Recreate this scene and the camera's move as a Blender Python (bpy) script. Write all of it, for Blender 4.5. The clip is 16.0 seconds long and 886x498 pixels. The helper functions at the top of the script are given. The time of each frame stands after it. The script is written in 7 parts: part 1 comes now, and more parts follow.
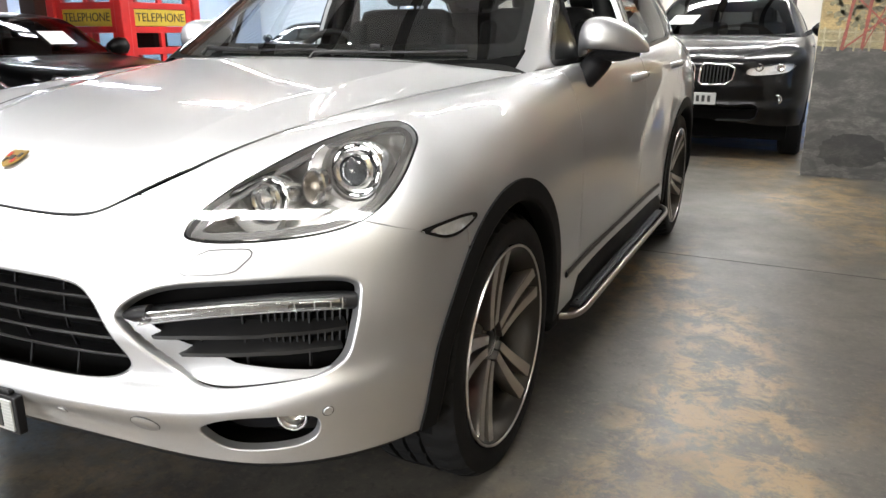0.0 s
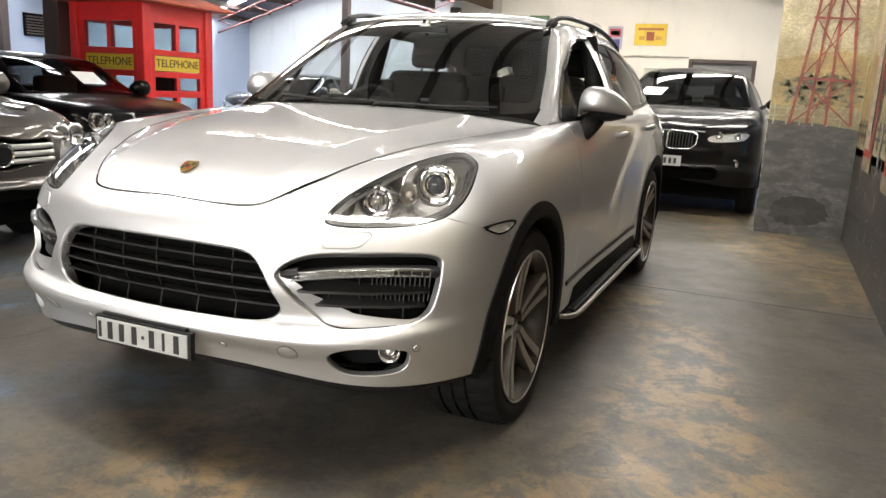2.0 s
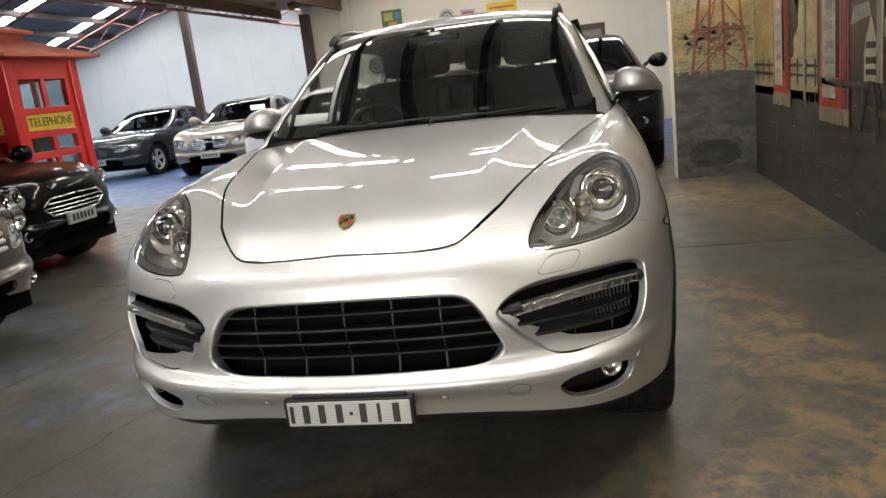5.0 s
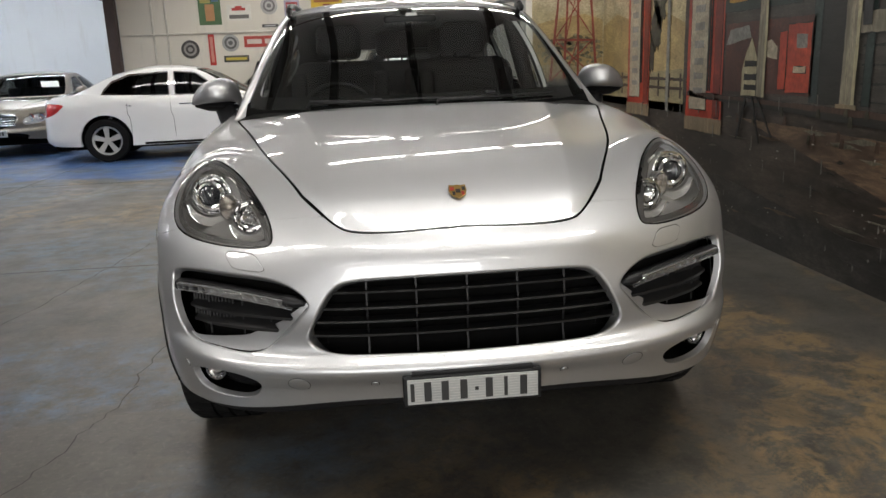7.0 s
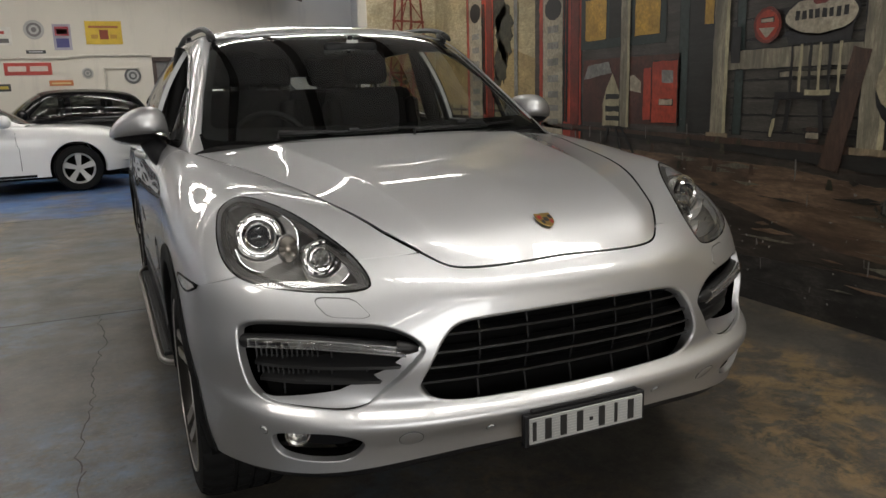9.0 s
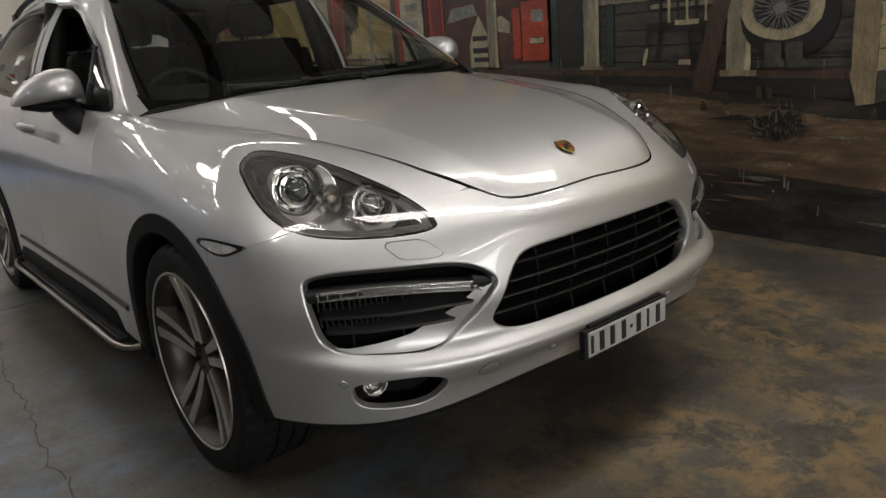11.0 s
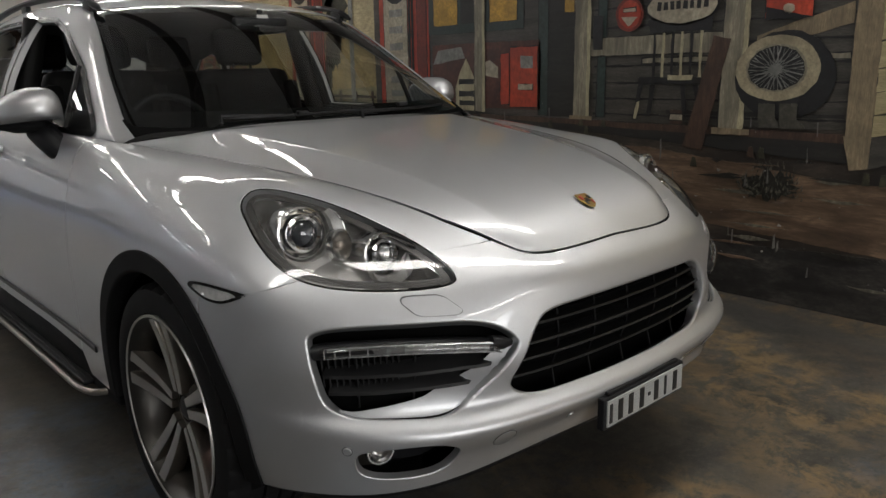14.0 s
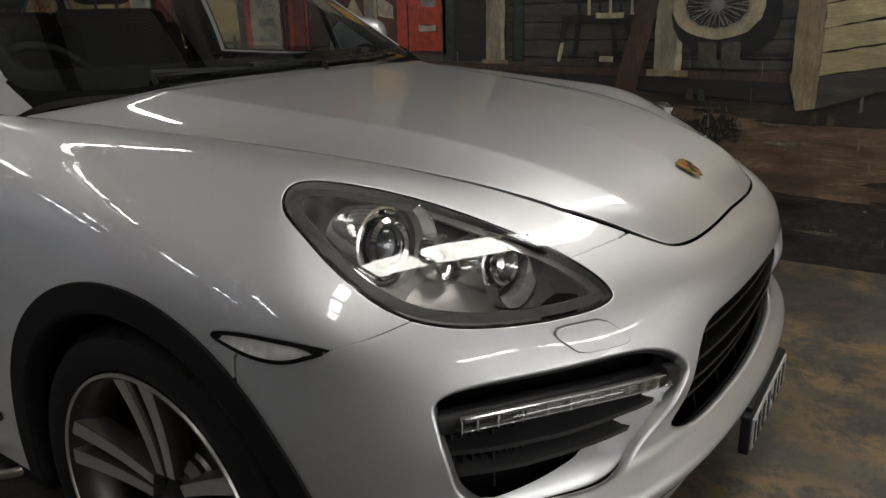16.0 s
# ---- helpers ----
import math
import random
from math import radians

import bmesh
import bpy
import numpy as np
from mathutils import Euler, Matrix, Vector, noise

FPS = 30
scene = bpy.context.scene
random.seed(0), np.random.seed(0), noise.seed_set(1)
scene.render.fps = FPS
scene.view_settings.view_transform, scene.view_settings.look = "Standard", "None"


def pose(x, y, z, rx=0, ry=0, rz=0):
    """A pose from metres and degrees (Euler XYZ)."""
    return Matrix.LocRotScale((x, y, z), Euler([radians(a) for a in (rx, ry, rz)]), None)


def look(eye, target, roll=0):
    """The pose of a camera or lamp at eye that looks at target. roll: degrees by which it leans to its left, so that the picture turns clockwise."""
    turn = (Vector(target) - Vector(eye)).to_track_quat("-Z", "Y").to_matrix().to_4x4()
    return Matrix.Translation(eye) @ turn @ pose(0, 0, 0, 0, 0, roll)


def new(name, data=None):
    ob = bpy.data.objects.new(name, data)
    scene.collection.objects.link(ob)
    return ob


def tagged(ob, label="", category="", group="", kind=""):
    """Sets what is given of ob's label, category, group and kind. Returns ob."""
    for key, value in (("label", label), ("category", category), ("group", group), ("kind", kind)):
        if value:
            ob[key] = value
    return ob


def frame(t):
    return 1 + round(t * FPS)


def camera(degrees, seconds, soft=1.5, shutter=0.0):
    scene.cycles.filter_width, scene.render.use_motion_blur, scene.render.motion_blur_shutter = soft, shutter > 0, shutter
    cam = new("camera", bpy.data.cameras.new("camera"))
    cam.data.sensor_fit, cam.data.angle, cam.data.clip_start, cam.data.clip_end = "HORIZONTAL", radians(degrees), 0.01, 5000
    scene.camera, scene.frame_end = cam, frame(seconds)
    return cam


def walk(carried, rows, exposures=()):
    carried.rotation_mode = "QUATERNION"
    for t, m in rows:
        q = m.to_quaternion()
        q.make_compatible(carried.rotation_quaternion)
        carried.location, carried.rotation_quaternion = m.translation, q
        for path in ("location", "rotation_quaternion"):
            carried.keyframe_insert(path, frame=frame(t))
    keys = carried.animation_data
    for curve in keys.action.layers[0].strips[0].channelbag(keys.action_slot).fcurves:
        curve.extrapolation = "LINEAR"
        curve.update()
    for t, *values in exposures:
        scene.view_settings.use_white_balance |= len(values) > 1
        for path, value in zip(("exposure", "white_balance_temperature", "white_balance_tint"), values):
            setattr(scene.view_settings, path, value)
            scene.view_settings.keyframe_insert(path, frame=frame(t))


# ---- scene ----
cam = camera(61.0, 16.0)
PATH = [
    (0, (1.638, -1.836, 1.226), (0.803, -0.106, 0.668), -0.0),
    (0.5, (1.622, -2.049, 1.227), (0.743, -0.325, 0.723), 2.2),
    (1, (1.545, -2.295, 1.221), (0.774, -0.499, 0.794), -1.1),
    (1.5, (1.586, -2.465, 1.246), (0.883, -0.632, 0.869), 2.4),
    (2, (1.708, -2.597, 1.224), (0.938, -0.798, 0.81), 2.9),
    (2.5, (1.745, -2.703, 1.229), (0.729, -1.041, 0.778), 0.8),
    (3, (1.655, -2.789, 1.305), (0.604, -1.116, 0.99), 0.6),
    (3.5, (1.519, -2.828, 1.326), (0.735, -1.018, 1.001), 0.9),
    (4, (1.274, -2.813, 1.306), (0.608, -0.972, 0.901), -1.3),
    (4.2, (1.163, -2.786, 1.318), (0.551, -0.932, 0.885), -2.3),
    (6.3, (0.089, -2.849, 1.316), (0.033, -0.907, 0.841), -6.5),
    (6.5, (0.004, -2.828, 1.313), (0.011, -0.892, 0.813), -4.1),
    (7, (-0.251, -2.835, 1.304), (-0.061, -0.903, 0.824), -2.2),
    (7.5, (-0.469, -2.853, 1.335), (-0.098, -0.957, 0.817), -2.3),
    (8, (-0.686, -2.733, 1.305), (-0.257, -0.846, 0.797), -3.0),
    (8.2, (-0.776, -2.673, 1.32), (-0.263, -0.797, 0.854), -1.9),
    (10.3, (-1.489, -2.309, 1.298), (-0.477, -0.646, 0.838), -3.8),
    (10.5, (-1.533, -2.271, 1.299), (-0.499, -0.625, 0.828), -2.7),
    (11, (-1.672, -2.18, 1.295), (-0.461, -0.688, 0.741), -4.6),
    (11.5, (-1.706, -2.153, 1.306), (-0.442, -0.719, 0.716), -2.4),
    (12, (-1.696, -2.15, 1.322), (-0.414, -0.689, 0.85), -1.5),
    (12.5, (-1.699, -2.138, 1.323), (-0.422, -0.67, 0.862), -0.9),
    (13, (-1.711, -2.141, 1.327), (-0.37, -0.725, 0.883), -1.0),
    (13.5, (-1.742, -2.098, 1.315), (-0.439, -0.665, 0.816), -0.8),
    (14, (-1.682, -1.969, 1.301), (-0.367, -0.534, 0.841), -1.1),
    (14.5, (-1.586, -1.82, 1.296), (-0.291, -0.376, 0.806), -1.9),
    (15, (-1.581, -1.62, 1.293), (-0.269, -0.211, 0.752), -1.9),
    (15.5, (-1.64, -1.386, 1.322), (-0.174, -0.128, 0.804), -4.2),
    (16, (-1.661, -1.167, 1.292), (-0.073, -0.113, 0.686), -1.6),
]
walk(cam, [(t, look(eye, target, roll)) for t, eye, target, roll in PATH],
     [(0, 1.36, 6300, 10), (1.0, 1.18, 6600, 10), (1.5, 1.08, 6700, 10), (2.5, .92, 6750, 10), (3.5, .66, 6950, 10), (4.2, .48, 6950, 10), (6.5, .06, 6500, 10), (8.0, -.25, 6500, 10),
      (10.5, -.42, 6700, 10), (12.5, -.48, 6600, 10), (14.5, -.5, 6400, 10), (16.0, -.52, 6500, 10)])

from mathutils.bvhtree import BVHTree

# ---------------------------------------------------------------- light
world = bpy.data.worlds.new("world")
scene.world = world
world.use_nodes = True
_bg = world.node_tree.nodes["Background"]
_sky = world.node_tree.nodes.new("ShaderNodeTexSky")
_sky.sky_type, _sky.sun_disc, _sky.sun_elevation, _sky.sun_rotation = "NISHITA", False, radians(50), radians(200)
world.node_tree.links.new(_sky.outputs[0], _bg.inputs[0])
_bg.inputs[1].default_value = 0.12
SKYLIGHT_GLOW = 21.0
# daylight that falls in through the wide entrance behind the walk
entrance = new("entrance_daylight", bpy.data.lights.new("entrance_daylight", "AREA"))
entrance.data.shape, entrance.data.size, entrance.data.size_y, entrance.data.energy, entrance.data.color = "RECTANGLE", 5.6, 2.9, 330, (1.0, .975, .95)
entrance.matrix_basis = look((-1.3, -9.25, 1.5), (-1.3, 0, 1.2))


# ---------------------------------------------------------------- materials
def material(name):
    m = bpy.data.materials.new(name)
    m.use_nodes = True
    nt = m.node_tree
    return m, nt, nt.nodes["Principled BSDF"]


def nd(nt, kind, **kw):
    n = nt.nodes.new(kind)
    for k, v in kw.items():
        if k in n.inputs:
            n.inputs[k].default_value = v
    return n


def coords(nt, scale=(1, 1, 1)):
    tc = nt.nodes.new("ShaderNodeTexCoord")
    mp = nd(nt, "ShaderNodeMapping", Scale=scale)
    nt.links.new(tc.outputs["Object"], mp.inputs[0])
    return mp.outputs[0]


def noise_tex(nt, vec, scale, detail=6, rough=0.55, dist=0.0):
    n = nd(nt, "ShaderNodeTexNoise", Scale=scale, Detail=detail, Roughness=rough, Distortion=dist)
    nt.links.new(vec, n.inputs["Vector"])
    return n.outputs["Fac"]


def ramp(nt, fac, a, b, c0=(0, 0, 0), c1=(1, 1, 1)):
    r = nt.nodes.new("ShaderNodeValToRGB")
    r.color_ramp.elements[0].position, r.color_ramp.elements[1].position = a, b
    r.color_ramp.elements[0].color, r.color_ramp.elements[1].color = (*c0, 1), (*c1, 1)
    nt.links.new(fac, r.inputs[0])
    return r.outputs[0]


def mix(nt, fac, a, b):
    n = nt.nodes.new("ShaderNodeMix")
    n.data_type = "RGBA"
    for sock, v in ((n.inputs[0], fac), (n.inputs[6], a), (n.inputs[7], b)):
        if isinstance(v, bpy.types.NodeSocket):
            nt.links.new(v, sock)
        elif isinstance(v, tuple):
            sock.default_value = (*v, 1)
        else:
            sock.default_value = v
    return n.outputs[2]


def maths(nt, op, a, b=0.0):
    n = nt.nodes.new("ShaderNodeMath")
    n.operation = op
    for sock, v in ((n.inputs[0], a), (n.inputs[1], b)):
        if isinstance(v, bpy.types.NodeSocket):
            nt.links.new(v, sock)
        else:
            sock.default_value = v
    return n.outputs[0]


def bump(nt, bs, height, strength=0.2, dist=0.01):
    b = nd(nt, "ShaderNodeBump", Strength=strength, Distance=dist)
    nt.links.new(height, b.inputs["Height"])
    nt.links.new(b.outputs[0], bs.inputs["Normal"])


def plain(name, col, rough=0.5, metal=0.0, vary=0.12, scale=8.0, bumps=0.0, coat=0.0, grain=60.0, spec=0.5):
    """A surface of one colour with broad and fine variation, and relief where asked."""
    m, nt, bs = material(name)
    v = coords(nt)
    big, fine = noise_tex(nt, v, scale), noise_tex(nt, v, grain, 3)
    f = maths(nt, "ADD", maths(nt, "MULTIPLY", big, 0.7), maths(nt, "MULTIPLY", fine, 0.3))
    lo, hi = tuple(c * (1 - vary) for c in col), tuple(min(1, c * (1 + vary)) for c in col)
    nt.links.new(ramp(nt, f, 0.3, 0.7, lo, hi), bs.inputs["Base Color"])
    r = maths(nt, "ADD", maths(nt, "MULTIPLY", maths(nt, "SUBTRACT", big, 0.5), 0.25 * rough), rough)
    nt.links.new(r, bs.inputs["Roughness"])
    bs.inputs["Metallic"].default_value = metal
    bs.inputs["Specular IOR Level"].default_value = spec
    bs.inputs["Coat Weight"].default_value = coat
    bs.inputs["Coat Roughness"].default_value = 0.03
    if bumps:
        bump(nt, bs, fine, bumps, 0.002)
    return m


def car_paint(name, col, metal=0.75, rough=0.44, flake=0.06, coat=1.0, ior=1.45):
    m, nt, bs = material(name)
    v = coords(nt)
    fl = noise_tex(nt, v, 900, 1)
    dust = noise_tex(nt, v, 2.5, 5)
    c = ramp(nt, fl, 0.35, 0.65, tuple(x * (1 - flake) for x in col), tuple(min(1, x * (1 + flake)) for x in col))
    nt.links.new(c, bs.inputs["Base Color"])
    bs.inputs["Metallic"].default_value = metal
    bs.inputs["Specular IOR Level"].default_value = .05
    bs.inputs["Roughness"].default_value = rough
    bs.inputs["Coat Weight"].default_value = coat
    bs.inputs["Coat IOR"].default_value = ior
    nt.links.new(maths(nt, "ADD", maths(nt, "MULTIPLY", dust, 0.012), 0.002), bs.inputs["Coat Roughness"])
    return m


def glass_mat(name, tint=(0.8, 0.85, 0.85), gloss=1.0, rough=0.0, ior=1.5):
    """A thin pane: what lies behind, tinted, under a clear reflection."""
    m, nt, bs = material(name)
    nt.nodes.remove(bs)
    out = nt.nodes["Material Output"]
    tr = nd(nt, "ShaderNodeBsdfTransparent", Color=(*tint, 1))
    gl = nd(nt, "ShaderNodeBsdfGlossy", Roughness=rough)
    fr = nd(nt, "ShaderNodeLayerWeight", Blend=.5)
    f0 = ((ior - 1) / (ior + 1)) ** 2
    refl = maths(nt, "ADD", maths(nt, "MULTIPLY", maths(nt, "POWER", fr.outputs["Facing"], 5.0), 1 - f0), f0)
    mx = nt.nodes.new("ShaderNodeMixShader")
    nt.links.new(maths(nt, "MULTIPLY", refl, gloss), mx.inputs[0])
    nt.links.new(tr.outputs[0], mx.inputs[1])
    nt.links.new(gl.outputs[0], mx.inputs[2])
    nt.links.new(mx.outputs[0], out.inputs[0])
    return m


def glow_mat(name, col, strength):
    m, nt, bs = material(name)
    v = coords(nt)
    f = noise_tex(nt, v, 3)
    nt.links.new(ramp(nt, f, 0.3, 0.7, tuple(c * 0.85 for c in col), col), bs.inputs["Emission Color"])
    bs.inputs["Emission Strength"].default_value = strength
    bs.inputs["Base Color"].default_value = (0.6, 0.6, 0.58, 1)
    return m


SILVER = car_paint("silver_paint", (0.590, 0.598, 0.612), 1.0, .54, ior=1.65)
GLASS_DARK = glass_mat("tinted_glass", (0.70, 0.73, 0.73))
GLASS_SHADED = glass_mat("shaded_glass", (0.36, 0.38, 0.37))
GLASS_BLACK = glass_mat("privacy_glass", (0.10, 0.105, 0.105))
GLASS_CLEAR = glass_mat("clear_glass", (0.86, 0.90, 0.90))
GLASS_FRONT = glass_mat("windscreen_glass", (0.80, 0.84, 0.83), 2.0)
LENS = glass_mat("lamp_lens", (0.97, 0.97, 0.97), 1.7)
BLACK_PLASTIC = plain("black_plastic", (0.010, 0.010, 0.011), 0.45, bumps=0.15, spec=.25)
GREY_PLASTIC = plain("grey_plastic", (0.007, 0.007, 0.0072), 0.6, bumps=0.15, spec=.10)
# near-black: the shade of gaps and hollows is put into this colour
VOID = plain("cavity_shade_black", (0.004, 0.004, 0.004), 0.9, spec=.05)
RUBBER = plain("tyre_rubber", (0.009, 0.009, 0.0092), 0.62, bumps=0.25, spec=.12)
CHROME = plain("chrome", (0.75, 0.75, 0.75), 0.08, 1.0, 0.04)
ALLOY = plain("alloy", (0.62, 0.61, 0.59), 0.33, 1.0, 0.06)
ALLOY_PAINT = plain("alloy_paint", (0.46, 0.46, 0.45), 0.4, 0.3, 0.06)
ALLOY_MID = plain("alloy_mid", (.30, .275, .245), .30, .95, .08)
ALLOY_DARK = plain("alloy_dark", (0.055, 0.052, 0.048), 0.38, 0.9, 0.08)


# ---------------------------------------------------------------- mesh tools
def spline(pts, n, closed=False):
    """n points of a natural (or closed) cubic curve through pts."""
    P = np.asarray(pts, float)
    if closed:
        k = min(4, len(P))
        Q = np.concatenate([P[-k:], P, P[:k + 1]])
        d = np.linalg.norm(np.diff(Q, axis=0), axis=1) ** 0.5
        t = np.concatenate([[0], np.cumsum(d)])
        return cubic(t, Q, np.linspace(t[k], t[k + len(P)], n, endpoint=False))
    d = np.linalg.norm(np.diff(P, axis=0), axis=1) ** 0.5
    t = np.concatenate([[0], np.cumsum(d)])
    return cubic(t, P, np.linspace(0, t[-1], n))


def cubic(t, P, s):
    """Natural cubic interpolation of the rows of P at the knots t, at s."""
    n = len(t)
    h = np.diff(t)
    A, R = np.zeros((n, n)), np.zeros((n, P.shape[1]))
    A[0, 0] = A[-1, -1] = 1
    for i in range(1, n - 1):
        A[i, i - 1:i + 2] = h[i - 1], 2 * (h[i - 1] + h[i]), h[i]
        R[i] = 6 * ((P[i + 1] - P[i]) / h[i] - (P[i] - P[i - 1]) / h[i - 1])
    M = np.linalg.solve(A, R)
    i = np.clip(np.searchsorted(t, s, side="right") - 1, 0, n - 2)
    a, b, hi = (t[i + 1] - s)[:, None], (s - t[i])[:, None], h[i][:, None]
    return (M[i] * a ** 3 + M[i + 1] * b ** 3) / (6 * hi) + (P[i] / hi - M[i] * hi / 6) * a + (P[i + 1] / hi - M[i + 1] * hi / 6) * b


def net(rows, nu, nv, mirror_start=False):
    """A smooth sheet (nv, nu, 3) through rows of points. mirror_start: the first point of each row lies on the plane x = 0."""
    G = np.asarray(rows, float)
    if mirror_start:
        back = G[:, 1:3][:, ::-1] * np.array([-1, 1, 1])
        G = np.concatenate([back, G], 1)
    d = np.linalg.norm(np.diff(G, axis=1), axis=2).mean(0) ** 0.5
    t = np.concatenate([[0], np.cumsum(d)])
    s0 = t[2] if mirror_start else 0
    us = np.linspace(s0, t[-1], nu)
    E = np.stack([cubic(t, g, us) for g in G])
    d = np.linalg.norm(np.diff(G, axis=0), axis=2).mean(1) ** 0.5
    t = np.concatenate([[0], np.cumsum(d)])
    vs = np.linspace(0, t[-1], nv)
    return np.stack([cubic(t, E[:, j], vs) for j in range(nu)], 1)


class Sheet:
    """Triangles with a smooth normal at each corner point."""

    def __init__(self, V, N, F):
        self.V, self.N, self.F = np.asarray(V, float), np.asarray(N, float), np.asarray(F, int).reshape(-1, 3)

    @staticmethod
    def grid(G, flip=False):
        nv, nu = G.shape[:2]
        du, dv = np.gradient(G, axis=1), np.gradient(G, axis=0)
        N = np.cross(du, dv)
        N /= np.linalg.norm(N, axis=2, keepdims=True) + 1e-12
        a = (np.arange(nv - 1)[:, None] * nu + np.arange(nu - 1)).ravel()
        F = np.concatenate([np.stack([a, a + 1, a + nu + 1], 1), np.stack([a, a + nu + 1, a + nu], 1)])
        if flip:
            N, F = -N, F[:, ::-1]
        return Sheet(G.reshape(-1, 3), N.reshape(-1, 3), F)

    def mirrored(self):
        s = np.array([-1, 1, 1])
        return Sheet(self.V * s, self.N * s, self.F[:, ::-1])

    def plus(self, *others):
        V, N, F, k = [self.V], [self.N], [self.F], len(self.V)
        for o in others:
            V.append(o.V), N.append(o.N), F.append(o.F + k)
            k += len(o.V)
        return Sheet(np.concatenate(V), np.concatenate(N), np.concatenate(F))

    def both(self):
        return self.plus(self.mirrored())

    def offset(self, d):
        return Sheet(self.V + self.N * d, self.N, self.F)

    def keep(self, f, lip=0.0, edge=0.003, turn=1.0):
        """The part where f(points) >= 0. lip: depth of a rounded return along the cut."""
        val = f(self.V)
        val = np.where(np.abs(val) < 1e-7, 1e-7, val)
        ins = val > 0
        cnt = ins[self.F].sum(1)
        F = [tuple(x) for x in self.F[cnt == 3]]
        V, N = list(self.V), list(self.N)
        cut, rim = {}, []

        def at(i, j):
            key = (min(i, j), max(i, j))
            if key not in cut:
                w = val[i] / (val[i] - val[j])
                cut[key] = len(V)
                V.append(self.V[i] * (1 - w) + self.V[j] * w)
                n = self.N[i] * (1 - w) + self.N[j] * w
                N.append(n / (np.linalg.norm(n) + 1e-12))
            return cut[key]

        for tri in self.F[(cnt == 1) | (cnt == 2)]:
            k = [int(x) for x in tri]
            one = cnt_in = sum(bool(ins[i]) for i in k)
            while not (ins[k[0]] and (one == 2 and ins[k[1]] or one == 1)):
                k = k[1:] + k[:1]
            if one == 1:
                p, q = at(k[0], k[1]), at(k[0], k[2])
                F.append((k[0], p, q))
                rim.append((p, q))
            else:
                p, q = at(k[1], k[2]), at(k[0], k[2])
                F += [(k[0], k[1], p), (k[0], p, q)]
                rim.append((p, q))
        V, N, F = np.array(V), np.array(N), np.array(F, int).reshape(-1, 3)
        if lip and rim:
            ids = sorted({i for e in rim for i in e})
            new_id = {i: n for n, i in enumerate(ids)}
            P, n0 = V[ids], N[ids]
            g = np.stack([(f(P + e) - f(P - e)) / 0.002 for e in np.eye(3) * 0.001], 1)
            g -= (g * n0).sum(1, keepdims=True) * n0
            t = -g / (np.linalg.norm(g, axis=1, keepdims=True) + 1e-9)
            r, m = edge, len(ids)
            rings = [(P, n0), (P + t * r * 0.7 - n0 * r * 0.3, (n0 + t) * 0.7071), (P + t * r - n0 * r, t), (P + t * r * turn - n0 * (r + lip), t)]
            k = len(V)
            V = np.concatenate([V] + [a for a, _ in rings])
            N = np.concatenate([N] + [b for _, b in rings])
            extra = []
            for a, b in rim:
                a, b = new_id[a], new_id[b]
                for s in range(3):
                    A, B, C, D = k + s * m + a, k + s * m + b, k + (s + 1) * m + b, k + (s + 1) * m + a
                    extra += [(B, A, D), (B, D, C)]
            F = np.concatenate([F, np.array(extra, int)])
        used = np.zeros(len(V), bool)
        used[F.ravel()] = True
        idx = np.cumsum(used) - 1
        return Sheet(V[used], N[used], idx[F])

    def mesh(self, name):
        me = bpy.data.meshes.new(name)
        me.from_pydata(self.V.tolist(), [], self.F.tolist())
        me.polygons.foreach_set("use_smooth", [True] * len(me.polygons))
        me.normals_split_custom_set_from_vertices(self.N.tolist())
        return me


def region(pts, axes, n=240, smooth=True, where=None):
    """A signed distance (positive inside) to a closed outline in two of the axes, e.g. "xz"."""
    if isinstance(axes, str):
        W = np.stack([np.eye(3)["xyz".index(c)] for c in axes], 1)
    else:
        W = np.stack([np.array(a, float) for a in axes], 1)
    P = np.asarray(pts, float)
    P = P @ W if P.shape[1] == 3 else P
    P = spline(P, n, True) if smooth else P
    A, B = P, np.roll(P, -1, 0)
    lo, hi = P.min(0) - 0.06, P.max(0) + 0.06

    def f(V):
        Q = V @ W
        out = np.full(len(Q), -0.06)
        near = ((Q > lo) & (Q < hi)).all(1)
        if where is not None:
            near &= where(V)
        q = Q[near]
        for s in range(0, len(q), 4000):
            c = q[s:s + 4000, None]
            e, w = (B - A)[None], c - A[None]
            tt = np.clip((w * e).sum(2) / ((e * e).sum(2) + 1e-12), 0, 1)
            d = np.sqrt((((w - tt[..., None] * e)) ** 2).sum(2).min(1))
            yi, yj = A[None, :, 1], B[None, :, 1]
            cr = ((yi > c[..., 1]) != (yj > c[..., 1])) & (c[..., 0] < (B - A)[None, :, 0] * (c[..., 1] - yi) / (yj - yi + 1e-15) + A[None, :, 0])
            out[np.flatnonzero(near)[s:s + 4000]] = np.where(cr.sum(1) % 2 == 1, d, -d)
        return out
    return f


def sym(f):
    return lambda V: f(np.abs(V) * np.array([1, 0, 0]) + V * np.array([0, 1, 1]))


def thing(name, label="", category="", group="", at=None, kind=""):
    ob = new(name)
    ob.empty_display_size = 0.1
    if at is not None:
        ob.matrix_basis = at
    return tagged(ob, label, category, group, kind)


